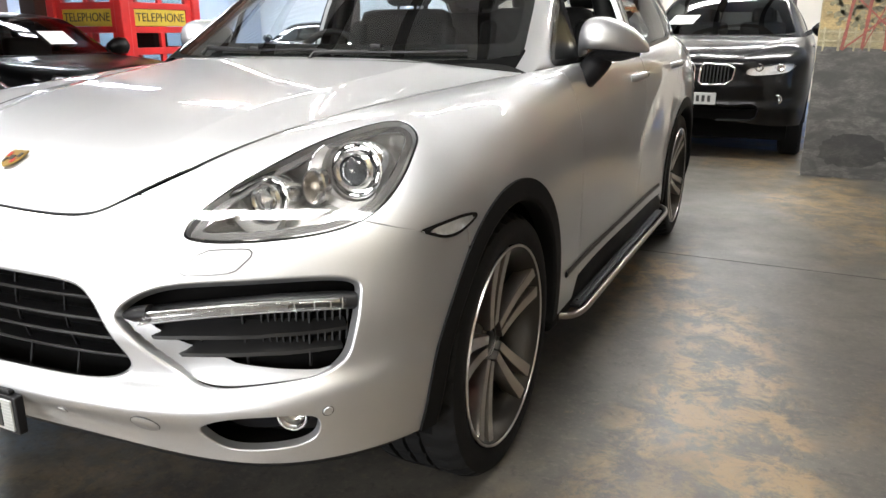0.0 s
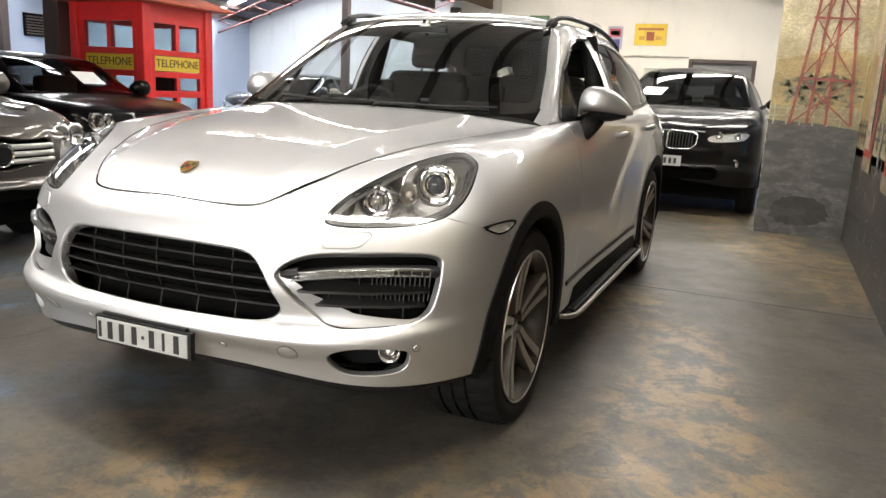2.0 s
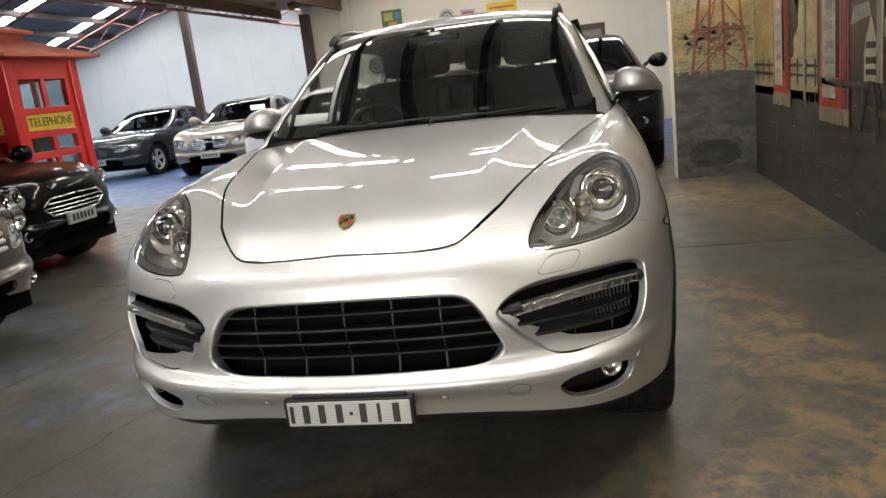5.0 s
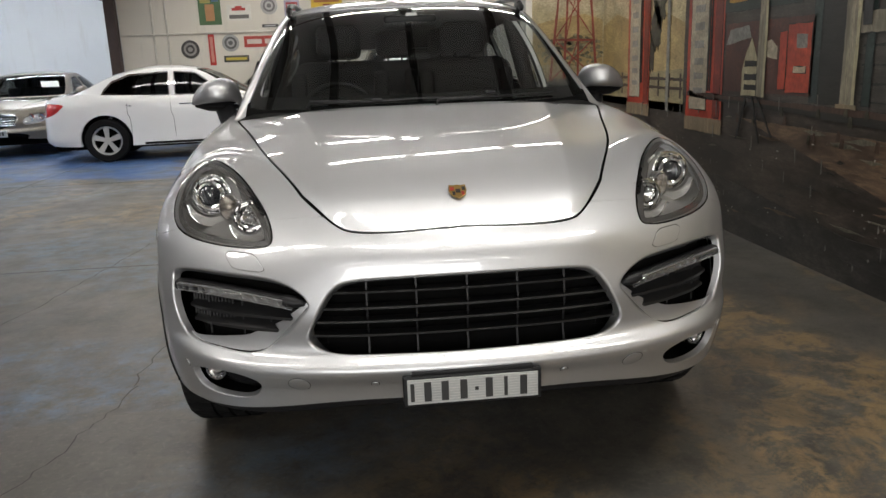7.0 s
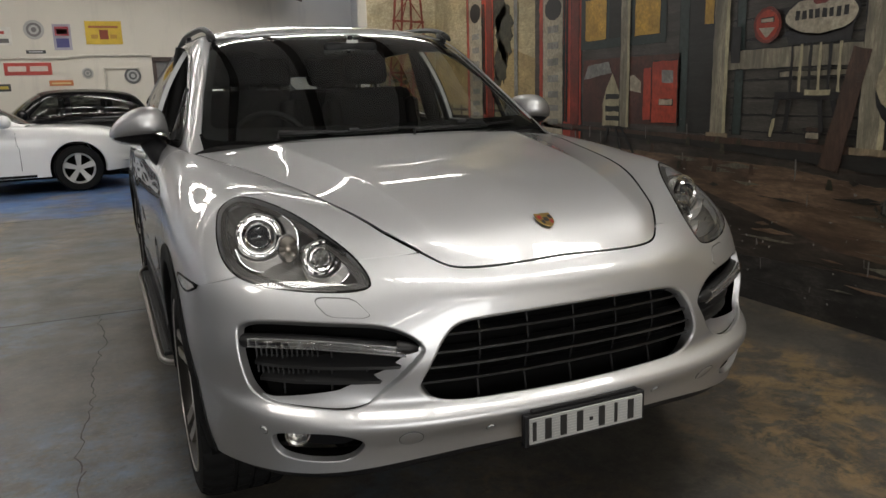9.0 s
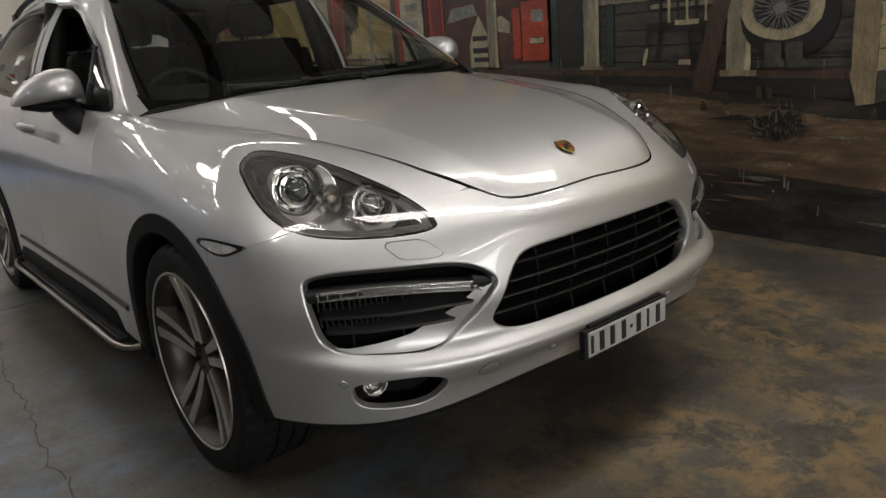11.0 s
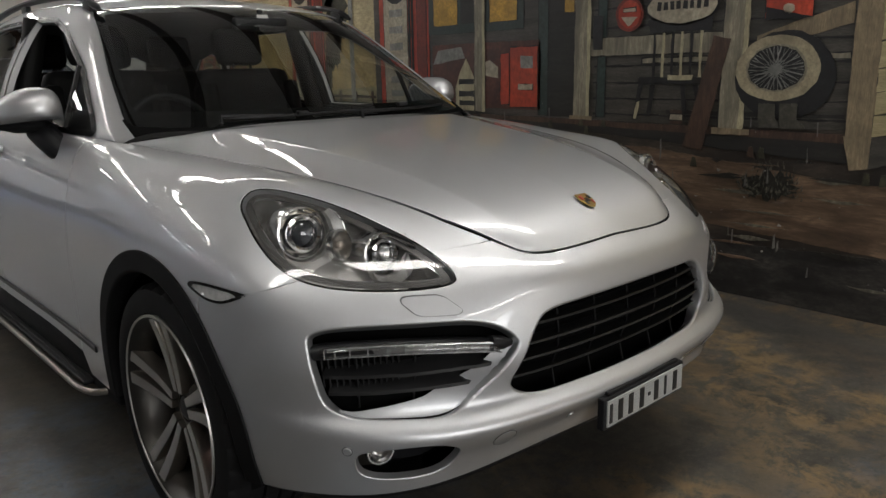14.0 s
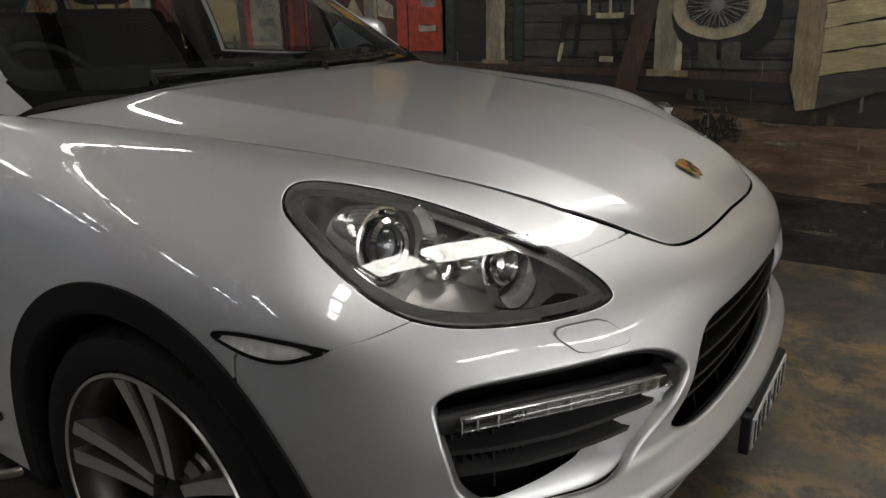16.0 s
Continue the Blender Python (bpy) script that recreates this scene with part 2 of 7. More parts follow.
def part(name, data, mat, parent=None, label="", smooth=None):
    """One mesh object under a thing or a part, from a Sheet, a bmesh or a mesh."""
    if isinstance(data, Sheet):
        me = data.mesh(name)
    elif isinstance(data, bmesh.types.BMesh):
        me = bpy.data.meshes.new(name)
        bmesh.ops.recalc_face_normals(data, faces=data.faces)
        data.to_mesh(me)
        data.free()
        if smooth:
            me.polygons.foreach_set("use_smooth", [True] * len(me.polygons))
            me.set_sharp_from_angle(angle=radians(smooth))
    else:
        me = data
    if mat and not me.materials:
        me.materials.append(mat)
    ob = new(name, me)
    if parent:
        ob.parent = parent
    return tagged(ob, label)


def box(bm, lo, hi, bevel=0.0, m=None, seg=2):
    lo, hi = Vector(lo), Vector(hi)
    g = bmesh.ops.create_cube(bm, size=1, matrix=(m or Matrix()) @ Matrix.LocRotScale((lo + hi) / 2, None, hi - lo))
    if bevel:
        es = list({e for v in g["verts"] for e in v.link_edges})
        bmesh.ops.bevel(bm, geom=es, offset=bevel, segments=seg, affect="EDGES", profile=0.5)
    return bm


def boxed(lo, hi, bevel=0.0, m=None):
    return box(bmesh.new(), lo, hi, bevel, m)


def tube(bm, pts, r, sides=8, closed=False, flat=1.0, cap=True):
    """A round (or flattened) bar along pts. r: one radius or one a point."""
    P = [Vector(p) for p in pts]
    n = len(P)
    rs = [r] * n if isinstance(r, (int, float)) else list(r)
    rings = []
    up = None
    for i, p in enumerate(P):
        a, b = P[i - 1] if i or closed else p, P[(i + 1) % n] if i < n - 1 or closed else p
        d = (b - a).normalized()
        if up is None:
            up = d.orthogonal().normalized() if abs(d.z) > 0.9 else (Vector((0, 0, 1)) - d * d.z).normalized()
        up = (up - d * up.dot(d)).normalized()
        sd = d.cross(up)
        rings.append([bm.verts.new(p + (up * math.cos(t) * flat + sd * math.sin(t)) * rs[i]) for t in [2 * math.pi * k / sides for k in range(sides)]])
    for i in range(n if closed else n - 1):
        A, B = rings[i], rings[(i + 1) % n]
        for k in range(sides):
            bm.faces.new((A[k], A[(k + 1) % sides], B[(k + 1) % sides], B[k]))
    if cap and not closed:
        bm.faces.new(rings[0][::-1]), bm.faces.new(rings[-1])
    return bm


def lathe(bm, prof, n=48, m=None, closed=False):
    """Turns a profile of (radius, height) about the x axis."""
    m = m or Matrix()
    rings = [[bm.verts.new(m @ Vector((h, r * math.cos(t), r * math.sin(t)))) for t in [2 * math.pi * k / n for k in range(n)]] for r, h in prof]
    pairs = list(zip(rings, rings[1:])) + ([(rings[-1], rings[0])] if closed else [])
    for A, B in pairs:
        for k in range(n):
            bm.faces.new((A[k], A[(k + 1) % n], B[(k + 1) % n], B[k]))
    return bm


def slab(bm, outline, depth, to3, bevel=0.0):
    """A plate: an outline of 2D points, laid by to3(u, v, w) with w from 0 to depth."""
    a = [bm.verts.new(to3(u, v, 0)) for u, v in outline]
    b = [bm.verts.new(to3(u, v, depth)) for u, v in outline]
    n = len(a)
    top = bm.faces.new(b)
    bm.faces.new(a[::-1])
    for i in range(n):
        bm.faces.new((a[i], a[(i + 1) % n], b[(i + 1) % n], b[i]))
    if bevel:
        bmesh.ops.bevel(bm, geom=list(top.edges), offset=bevel, segments=2, affect="EDGES", profile=0.5)
    return bm


# ---------------------------------------------------------------- the hall
def floor_material():
    """Worn painted concrete: grey with ochre scuffs and remnants of blue."""
    m, nt, bs = material("worn_floor")
    v = coords(nt)
    sep = nt.nodes.new("ShaderNodeSeparateXYZ")
    nt.links.new(v, sep.inputs[0])
    base = mix(nt, ramp(nt, noise_tex(nt, v, .9, 6), .35, .65), (.064, .060, .052), (.116, .107, .091))
    base = mix(nt, ramp(nt, noise_tex(nt, v, 5.0, 8, .7), .45, .75), base, (.043, .040, .036))
    # scuffed bands, stretched along the aisle
    v2 = coords(nt, (1.3, .42, 1))
    mask = maths(nt, "MULTIPLY", ramp(nt, noise_tex(nt, v2, .85, 3, .5, .6), .45, .56), ramp(nt, noise_tex(nt, v, 6.0, 10, .78, .4), .45, .56))
    zone = maths(nt, "MAXIMUM", ramp(nt, maths(nt, "ADD", maths(nt, "MULTIPLY", sep.outputs["X"], .7), .75), .30, .95), ramp(nt, maths(nt, "MULTIPLY", maths(nt, "SUBTRACT", sep.outputs["Y"], 3.2), .5), .1, .8))
    zone = maths(nt, "MAXIMUM", zone, ramp(nt, maths(nt, "SUBTRACT", -.75, sep.outputs["Y"]), .2, .9))
    mask = maths(nt, "MULTIPLY", mask, maths(nt, "ADD", maths(nt, "MULTIPLY", zone, .85), .10))
    base = mix(nt, maths(nt, "MULTIPLY", mask, .9), base, (.27, .185, .088))
    thin = maths(nt, "MULTIPLY", ramp(nt, noise_tex(nt, coords(nt, (1, 1.4, 1)), 1.1, 3, .5), .44, .56), ramp(nt, noise_tex(nt, v, 16, 10, .8), .58, .70))
    base = mix(nt, maths(nt, "MULTIPLY", thin, maths(nt, "MULTIPLY", zone, .7)), base, (.26, .185, .10))
    # blue paint: whole towards the back, worn patches beside the cars
    wob = maths(nt, "MULTIPLY", maths(nt, "SUBTRACT", noise_tex(nt, v, .8, 6), .5), 3.4)
    edge_y = maths(nt, "ADD", sep.outputs["Y"], wob)
    blue_far = maths(nt, "MULTIPLY", ramp(nt, maths(nt, "DIVIDE", edge_y, 14.0), .50, .54), ramp(nt, noise_tex(nt, v, 1.6, 8, .65), .36, .52))
    base = mix(nt, blue_far, base, (.045, .115, .29))
    leftish = ramp(nt, maths(nt, "DIVIDE", maths(nt, "SUBTRACT", .35, sep.outputs["X"]), 3.0), .0, .5)
    leftish = maths(nt, "MAXIMUM", leftish, maths(nt, "MULTIPLY", ramp(nt, maths(nt, "SUBTRACT", -.9, sep.outputs["Y"]), .0, .5), .6))
    patch = maths(nt, "MULTIPLY", maths(nt, "MULTIPLY", ramp(nt, noise_tex(nt, coords(nt, (.8, 1.3, 1)), .8, 4), .48, .57), ramp(nt, noise_tex(nt, v, 6, 9, .75), .42, .62)), leftish)
    flank = ramp(nt, sep.outputs["Y"], -.2, .5)
    base = mix(nt, maths(nt, "MULTIPLY", patch, maths(nt, "SUBTRACT", .85, maths(nt, "MULTIPLY", flank, .22))), base, (.10, .18, .28))
    # oily stains
    stain = maths(nt, "MULTIPLY", ramp(nt, noise_tex(nt, v, 1.25, 9, .68, .8), .50, .60), .45)
    base = mix(nt, stain, base, (.030, .031, .034))
    # grit and fine wear
    grit = noise_tex(nt, v, 38, 8, .8)
    base = mix(nt, maths(nt, "MULTIPLY", ramp(nt, grit, .52, .66), .45), base, (.19, .17, .14))
    base = mix(nt, maths(nt, "MULTIPLY", ramp(nt, noise_tex(nt, v, 22, 9, .78, .5), .54, .64), .55), base, (.030, .029, .028))
    nt.links.new(base, bs.inputs["Base Color"])
    r = maths(nt, "ADD", maths(nt, "MULTIPLY", noise_tex(nt, v, 3.5, 6), .35), .24)
    nt.links.new(r, bs.inputs["Roughness"])
    bump(nt, bs, noise_tex(nt, v, 45, 6, .7), .12, .004)
    return m


def wall_material(name, col, dirt=(.45, .43, .40), amount=.5):
    m, nt, bs = material(name)
    v = coords(nt)
    c = mix(nt, ramp(nt, noise_tex(nt, v, .7, 6), .3, .7), tuple(x * .92 for x in col), col)
    st = maths(nt, "MULTIPLY", ramp(nt, noise_tex(nt, coords(nt, (2.2, 2.2, .35)), 1.5, 7, .65), .56, .78), amount)
    c = mix(nt, st, c, dirt)
    nt.links.new(c, bs.inputs["Base Color"])
    bs.inputs["Roughness"].default_value = .75
    bump(nt, bs, noise_tex(nt, v, 14, 6), .12, .01)
    return m


FLOOR = floor_material()
CREAM = wall_material("cream_wall", (.70, .66, .58))
PALE = wall_material("pale_blue_wall", (.66, .68, .70))
TIMBER = plain("dark_timber", (.10, .055, .032), .6, vary=.3, scale=3, bumps=.3)
PLY = plain("brown_ply", (.16, .075, .04), .55, vary=.25, scale=2, bumps=.2)
STEEL = plain("brown_steel", (.055, .035, .03), .5, vary=.2)
# right bay's brightness is put into its sheet colour; left bay's sheets are darker
ROOF = plain("roof_sheet_lightened", (.76, .76, .75), .5, .0, .10, 2)
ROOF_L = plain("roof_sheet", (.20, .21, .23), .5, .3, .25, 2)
RUST = plain("oxide_steel", (.16, .06, .05), .6, vary=.25)

XR, YB, XV, XL, YL = 2.415, 13.4, -4.97, -14.0, 17.6


def structure(name, data, mat, label, category):
    return tagged(part(name, data, mat), label, category, kind="structure")


fl = boxed((XL - .3, -9.3, -.3), (4.2, YL + .3, 0))
structure("floor", fl, FLOOR, "worn grey painted concrete floor with ochre scuffs and blue paint", "floor")
# joints and a crack, thin and dark
DARKLINE = plain("joint_fill", (.05, .048, .045), .8)
for n, (a, b, w) in enumerate((((-14, 2.56), (2.4, 2.44), .010), ((-4.45, -9), (-4.50, 17), .009), ((-14, 6.9), (2.4, 6.9), .008))):
    d = (Vector(b) - Vector(a)).normalized()
    nrm = Vector((-d.y, d.x)) * w / 2
    bm = bmesh.new()
    slab(bm, [tuple(Vector(a) - nrm), tuple(Vector(b) - nrm), tuple(Vector(b) + nrm), tuple(Vector(a) + nrm)], .0012, lambda u, v, w_: Vector((u, v, w_ - .0002)))
    structure("floor_joint", bm, DARKLINE, "dark joint line across the concrete floor", "floor joint")
rng = random.Random(4)
for start, end in (((-1.22, 2.44), (-1.30, .30)), ((-1.30, .30), (-1.72, -1.75)), ((-2.0, 3.2), (-2.6, -1.0))):
    bm = bmesh.new()
    A, B = Vector(start), Vector(end)
    prev, off = None, 0
    for k in range(49):
        f = k / 48
        off = off * .82 + rng.uniform(-.018, .018)
        c = A.lerp(B, f) + Vector((off, rng.uniform(-.004, .004)))
        w = .0018 + .0016 * rng.random()
        pair = [bm.verts.new((c.x - w, c.y, .0012)), bm.verts.new((c.x + w, c.y, .0012))]
        if prev:
            bm.faces.new((prev[0], prev[1], pair[1], pair[0]))
        prev = pair
    structure("floor_crack", bm, DARKLINE, "jagged hairline crack in the concrete floor", "floor crack")

# walls
structure("wall_right", boxed((XR, -9.3, 0), (XR + .25, 5.45, 5.2)), plain("mural_ground", (.045, .04, .035), .55, vary=.4, scale=2.5), "long rendered wall that carries a painted mural", "wall")
structure("wall_pier", boxed((1.62, 5.45, 0), (XR + .25, 5.75, 5.2)), CREAM, "short return wall with a painted tower", "wall")
structure("wall_right_rear", boxed((4.0, 5.75, 0), (4.2, YB, 5.2)), CREAM, "plain cream side wall", "wall")
# the back wall with a door
structure("wall_back", boxed((XV, YB, 0), (-.05, YB + .2, 5.2)), CREAM, "cream painted rear wall hung with signs", "wall")
structure("wall_back_east", boxed((1.20, YB, 0), (4.2, YB + .2, 5.2)), CREAM, "cream painted rear wall", "wall")
structure("wall_over_door", boxed((-.05, YB, 2.06), (1.20, YB + .2, 5.2)), CREAM, "cream wall over the door", "wall")
GREYDOOR = plain("grey_door_paint", (.19, .185, .18), .5, vary=.15)
door = tagged(part("door_1", boxed((.02, YB + .05, 0), (1.13, YB + .09, 1.98), .004), GREYDOOR), "grey double door in the rear wall", "door", kind="structure")
for lo, hi in (((-.05, YB - .02, 0), (.02, YB + .12, 2.06)), ((1.13, YB - .02, 0), (1.20, YB + .12, 2.06)), ((.02, YB - .02, 1.98), (1.13, YB + .12, 2.06))):
    part("door_frame", boxed(lo, hi, .004), STEEL, door)
part("door_handle", boxed((.56, YB + .01, 1.0), (.60, YB + .05, 1.14), .005), ALLOY, door)
for z in (.25, 1.1):
    for x in (.10, .62):
        part("door_panel", boxed((x, YB + .04, z), (x + .42, YB + .052, z + .70), .006), GREYDOOR, door)
structure("wall_step", boxed((XV - .2, YB, 0), (XV, YL, 5.2)), PALE, "pale wall between the two bays", "wall")
structure("wall_left_rear", boxed((XL, YL, 0), (XV - .2, YL + .2, 5.2)), PALE, "pale blue-white rear wall of the left bay", "wall")
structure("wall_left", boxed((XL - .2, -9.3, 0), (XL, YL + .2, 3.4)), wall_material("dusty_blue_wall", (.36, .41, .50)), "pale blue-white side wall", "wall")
# front wall behind the walk, with a wide roller opening to daylight
structure("wall_front", boxed((-4.2, -9.5, 3.0), (1.6, -9.3, 5.2)), CREAM, "cream front wall over the entrance", "wall")
structure("wall_front_east", boxed((1.6, -9.5, 0), (XR + .25, -9.3, 5.2)), CREAM, "cream front wall", "wall")
structure("wall_front_west", boxed((XL - .2, -9.5, 0), (-4.2, -9.3, 5.2)), PALE, "pale front wall", "wall")
structure("forecourt", boxed((-20, -40, -.3), (20, -9.3, -.02)), plain("asphalt", (.06, .06, .06), .8), "grey asphalt forecourt outside the entrance", "ground")

# roofs: two gabled bays with clear sheets let in; the valley lies over XV
RIDGE_R, RIDGE_L = (-1.45, 4.45), (-9.7, 4.55)
EAVES = {"rr": ((XR + .25, 3.30), RIDGE_R), "rl": ((XV, 3.28), RIDGE_R), "lr": ((XV, 3.28), RIDGE_L), "ll": ((XL - .2, 3.05), RIDGE_L)}
SKY = glow_mat("clear_sheet", (1.0, .97, .915), SKYLIGHT_GLOW)
SKY_L = glow_mat("clear_sheet_cool", (.90, .95, 1.0), SKYLIGHT_GLOW * 1.2)
STRIPS_R = (-8.1, -1.45, 4.0, 7.2, 10.6)
STRIPS_L = (4.6, 8.7, 12.8, 15.6)
SW = .36


def corrugated(y0, y1, a, b, pitch=.076, depth=.018):
    n = max(2, int((y1 - y0) / (pitch / 4)))
    bm = bmesh.new()
    rows = []
    for k in range(n + 1):
        y = y0 + (y1 - y0) * k / n
        dz = depth * math.sin(2 * math.pi * (y - y0) / pitch)
        rows.append([bm.verts.new((a[0], y, a[1] + dz)), bm.verts.new((b[0], y, b[1] + dz))])
    for p, q in zip(rows, rows[1:]):
        bm.faces.new((p[0], p[1], q[1], q[0]))
    return bm


for key, (e, r) in EAVES.items():
    strips = STRIPS_R if key[0] == "r" else STRIPS_L
    yend = 13.6 if key[0] == "r" else YL + .2
    ys = [-9.4] + [v for s in strips for v in (s, s + SW)] + [yend]
    f0, f1 = .10, .90
    lerp = lambda f: (e[0] + (r[0] - e[0]) * f, e[1] + (r[1] - e[1]) * f)
    bm = bmesh.new()
    for k in range(0, len(ys), 2):
        q = corrugated(ys[k], ys[k + 1], e, r)
        me = bpy.data.meshes.new("tmp")
        q.to_mesh(me), q.free()
        bm.from_mesh(me)
    for s in strips:
        for fa, fb in ((0, f0), (f1, 1)):
            q = corrugated(s, s + SW, lerp(fa), lerp(fb))
            me = bpy.data.meshes.new("tmp")
            q.to_mesh(me), q.free()
            bm.from_mesh(me)
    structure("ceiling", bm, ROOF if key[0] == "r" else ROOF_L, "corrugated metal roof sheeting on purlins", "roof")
    for s in strips:
        sheet = tagged(part("skylight", corrugated(s, s + SW, lerp(f0), lerp(f1)), SKY if key[0] == "r" else SKY_L), "bright translucent roof sheet letting in daylight", "skylight", "roof skylights", kind="structure")
    wd = .06 if key[0] == "r" else .035
    for f in ((.09, .35, .61, .87) if key[0] == "r" else (.06, .22, .40, .58, .76, .94)):
        p = lerp(f)
        structure("purlin", boxed((p[0] - wd, -9.3, p[1] - .16), (p[0] + wd, yend - .2, p[1] - .025), .004), STEEL, "long roof purlin", "purlin")
# round high-bay lamps hung from the right bay's roof
HIGHBAY = glow_mat("lamp_glow", (1.0, .96, .90), 70.0)
for x, y in ((.26, -1.16), (.30, 6.1)):
    zc = 3.66
    m = Matrix.Translation((x, y, zc)) @ Matrix.Rotation(math.pi / 2, 4, "Y")
    lampshade = thing("high_bay_lamp", "round metal high-bay lamp hung under the roof sheets", "ceiling lamp", "high-bay lamps")
    bm = bmesh.new()
    lathe(bm, [(.13, .0), (.135, -.004), (.125, -.05), (.07, -.12), (.05, -.16), (.0, -.165)], 32, m)
    part("shade", bm, STEEL, lampshade, smooth=40)
    bm = bmesh.new()
    lathe(bm, [(.105, -.012), (.06, -.008), (.0003, -.006)], 28, m)
    part("bulb", bm, HIGHBAY, lampshade, smooth=60)
    bm = bmesh.new()
    tube(bm, [(x, y, zc + .15), (x, y, 4.02)], .008, 6)
    part("stem", bm, STEEL, lampshade)
# rafters
for y in (-7.0, -3.2, .6, 4.0, 8.9, 12.2):
    for key in ("rr", "rl"):
        e, r = EAVES[key]
        bm = bmesh.new()
        tube(bm, [(e[0], y, e[1] - .22), (r[0], y, r[1] - .22)], .055, 4, flat=1.5)
        structure("rafter", bm, TIMBER, "dark timber rafter", "rafter")
# lattice trusses over the left bay
for y in (-5.5, -1.0, 3.4, 7.6, 11.8, 16.0):
    tr = tagged(new("roof_truss"), "red-oxide steel lattice roof truss", "truss", "roof trusses", kind="structure")
    n = 14
    xa, xb = XV - .1, XL + .1
    top, botm = [], []
    for k in range(n + 1):
        x = xa + (xb - xa) * k / n
        z = float(np.interp(-x, [-XV, -RIDGE_L[0], -XL], [3.28, RIDGE_L[1], 3.05])) - .19
        top.append((x, y, z)), botm.append((x, y, z - .34 - .10 * math.sin(math.pi * k / n)))
    for pts, nm, rr in ((top, "chord", .028), (botm, "chord", .028)):
        bm = bmesh.new()
        tube(bm, pts, rr, 4)
        part(nm, bm, RUST, tr)
    for k in range(n):
        bm = bmesh.new()
        tube(bm, [botm[k], top[k + 1]] if k % 2 else [top[k], botm[k + 1]], .012, 4)
        part("web", bm, RUST, tr)
# timber-lined valley with its beam and posts
structure("valley_lining", boxed((XV - .75, -9.3, 3.16), (XV + .75, 13.38, 3.20), .004), PLY, "brown ply lining under the roof valley", "lining")
for x in (XV - .72, XV + .66):
    structure("valley_beam", boxed((x, -9.3, 2.98), (x + .07, 13.38, 3.16), .006), TIMBER, "dark timber valley beam", "beam")
for (x, y, w, h) in ((XV - .10, 13.28, .10, 3.0), (-6.72, 4.45, .13, 3.0), (-7.86, 13.3, .085, 3.9), (-13.85, 9.0, .10, 3.0), (XV - .1, -6.0, .11, 2.99)):
    post = structure("column", boxed((x - w, y - w * .9, 0), (x + w, y + w * .9, h), .012), STEEL, "brown painted steel column", "column")
    part("base_plate", boxed((x - w - .05, y - w - .04, 0), (x + w + .05, y + w + .04, .015), .003), STEEL, post)

# ------------------------------------------------ signs, pipes and small things on the rear wall
def sign(name, x0, z0, x1, z1, col, label, marks=(), y=YB):
    s = tagged(part(name, boxed((x0, y - .014, z0), (x1, y - .001, z1), .002), plain(name + "_" + "%d" % int(abs(x0 * 100)), col, .45, vary=.15)), label, "sign")
    for a, b, c, d, mc in marks:
        part("mark", boxed((x0 + (x1 - x0) * a, y - .018, z0 + (z1 - z0) * b), (x0 + (x1 - x0) * c, y - .013, z0 + (z1 - z0) * d), .001), plain("mark_%d%d" % (int(abs(x0 * 100)), int(a * 100)), mc, .5), s)
    return s


def disc_sign(x, z, r, col, ring_col, label, y=YB):
    m = Matrix.Translation((x, y - .001, z)) @ Vector((0, -1, 0)).to_track_quat("X", "Z").to_matrix().to_4x4()
    bm = bmesh.new()
    lathe(bm, [(r, 0), (r, .010), (r * .98, .014), (0, .014)], 32, m)
    s = tagged(part("round_sign", bm, plain("disc_%d" % int(abs(x * 100)), col, .45), smooth=40), label, "sign")
    bm = bmesh.new()
    lathe(bm, [(r * .72, .0145), (r * .70, .018), (r * .50, .018), (r * .48, .0145)], 32, m)
    part("ring", bm, plain("ring_%d" % int(abs(x * 100)), ring_col, .45), s)
    bm = bmesh.new()
    lathe(bm, [(r * .26, .0145), (r * .24, .019), (0, .019)], 20, m)
    part("boss", bm, plain("boss_%d" % int(abs(x * 100)), ring_col, .45), s)


sign("yellow_poster", -1.16, 2.30, -.53, 2.72, (.62, .42, .03), "yellow poster with a dark red emblem on the rear wall", ((.38, .22, .62, .62, (.25, .05, .02)), (.10, .70, .90, .80, (.35, .12, .03)), (.15, .25, .33, .42, (.45, .25, .03)), (.67, .25, .85, .42, (.45, .25, .03))))
sign("blue_poster", -1.70, 2.20, -1.40, 2.66, (.35, .33, .40), "small white and blue poster on the rear wall", ((.12, .55, .88, .90, (.35, .04, .05)), (.15, .10, .85, .45, (.06, .06, .20)), (.2, .62, .8, .82, (.7, .7, .72))))
sign("green_poster", -3.40, 2.22, -2.96, 2.86, (.06, .13, .05), "tall green poster with an orange shape", ((.30, .12, .70, .62, (.40, .20, .08)), (.10, .66, .55, .92, (.40, .34, .10)), (.62, .70, .92, .90, (.08, .16, .30))))
sign("white_sign", -2.85, 2.29, -2.37, 2.60, (.68, .66, .60), "white sign with a red arch and dark lettering bars", ((.1, .12, .9, .36, (.14, .13, .12)), (.22, .62, .78, .78, (.45, .04, .03)), (.36, .78, .64, .9, (.45, .04, .03))))
sign("red_strip", -3.27, 1.43, -3.15, 2.05, (.50, .04, .03), "narrow red sign strip", ((.25, .1, .75, .9, (.62, .25, .20)),))
sign("red_sign", -2.56, 1.76, -1.79, 1.98, (.42, .05, .035), "wide red sign with pale lettering bars", ((.08, .30, .46, .72, (.62, .52, .46)), (.54, .30, .92, .72, (.62, .52, .46))))
sign("black_sign", -2.99, 1.48, -2.49, 1.61, (.05, .05, .04), "black sign with a yellow bar", ((.08, .3, .92, .7, (.50, .38, .05)),))
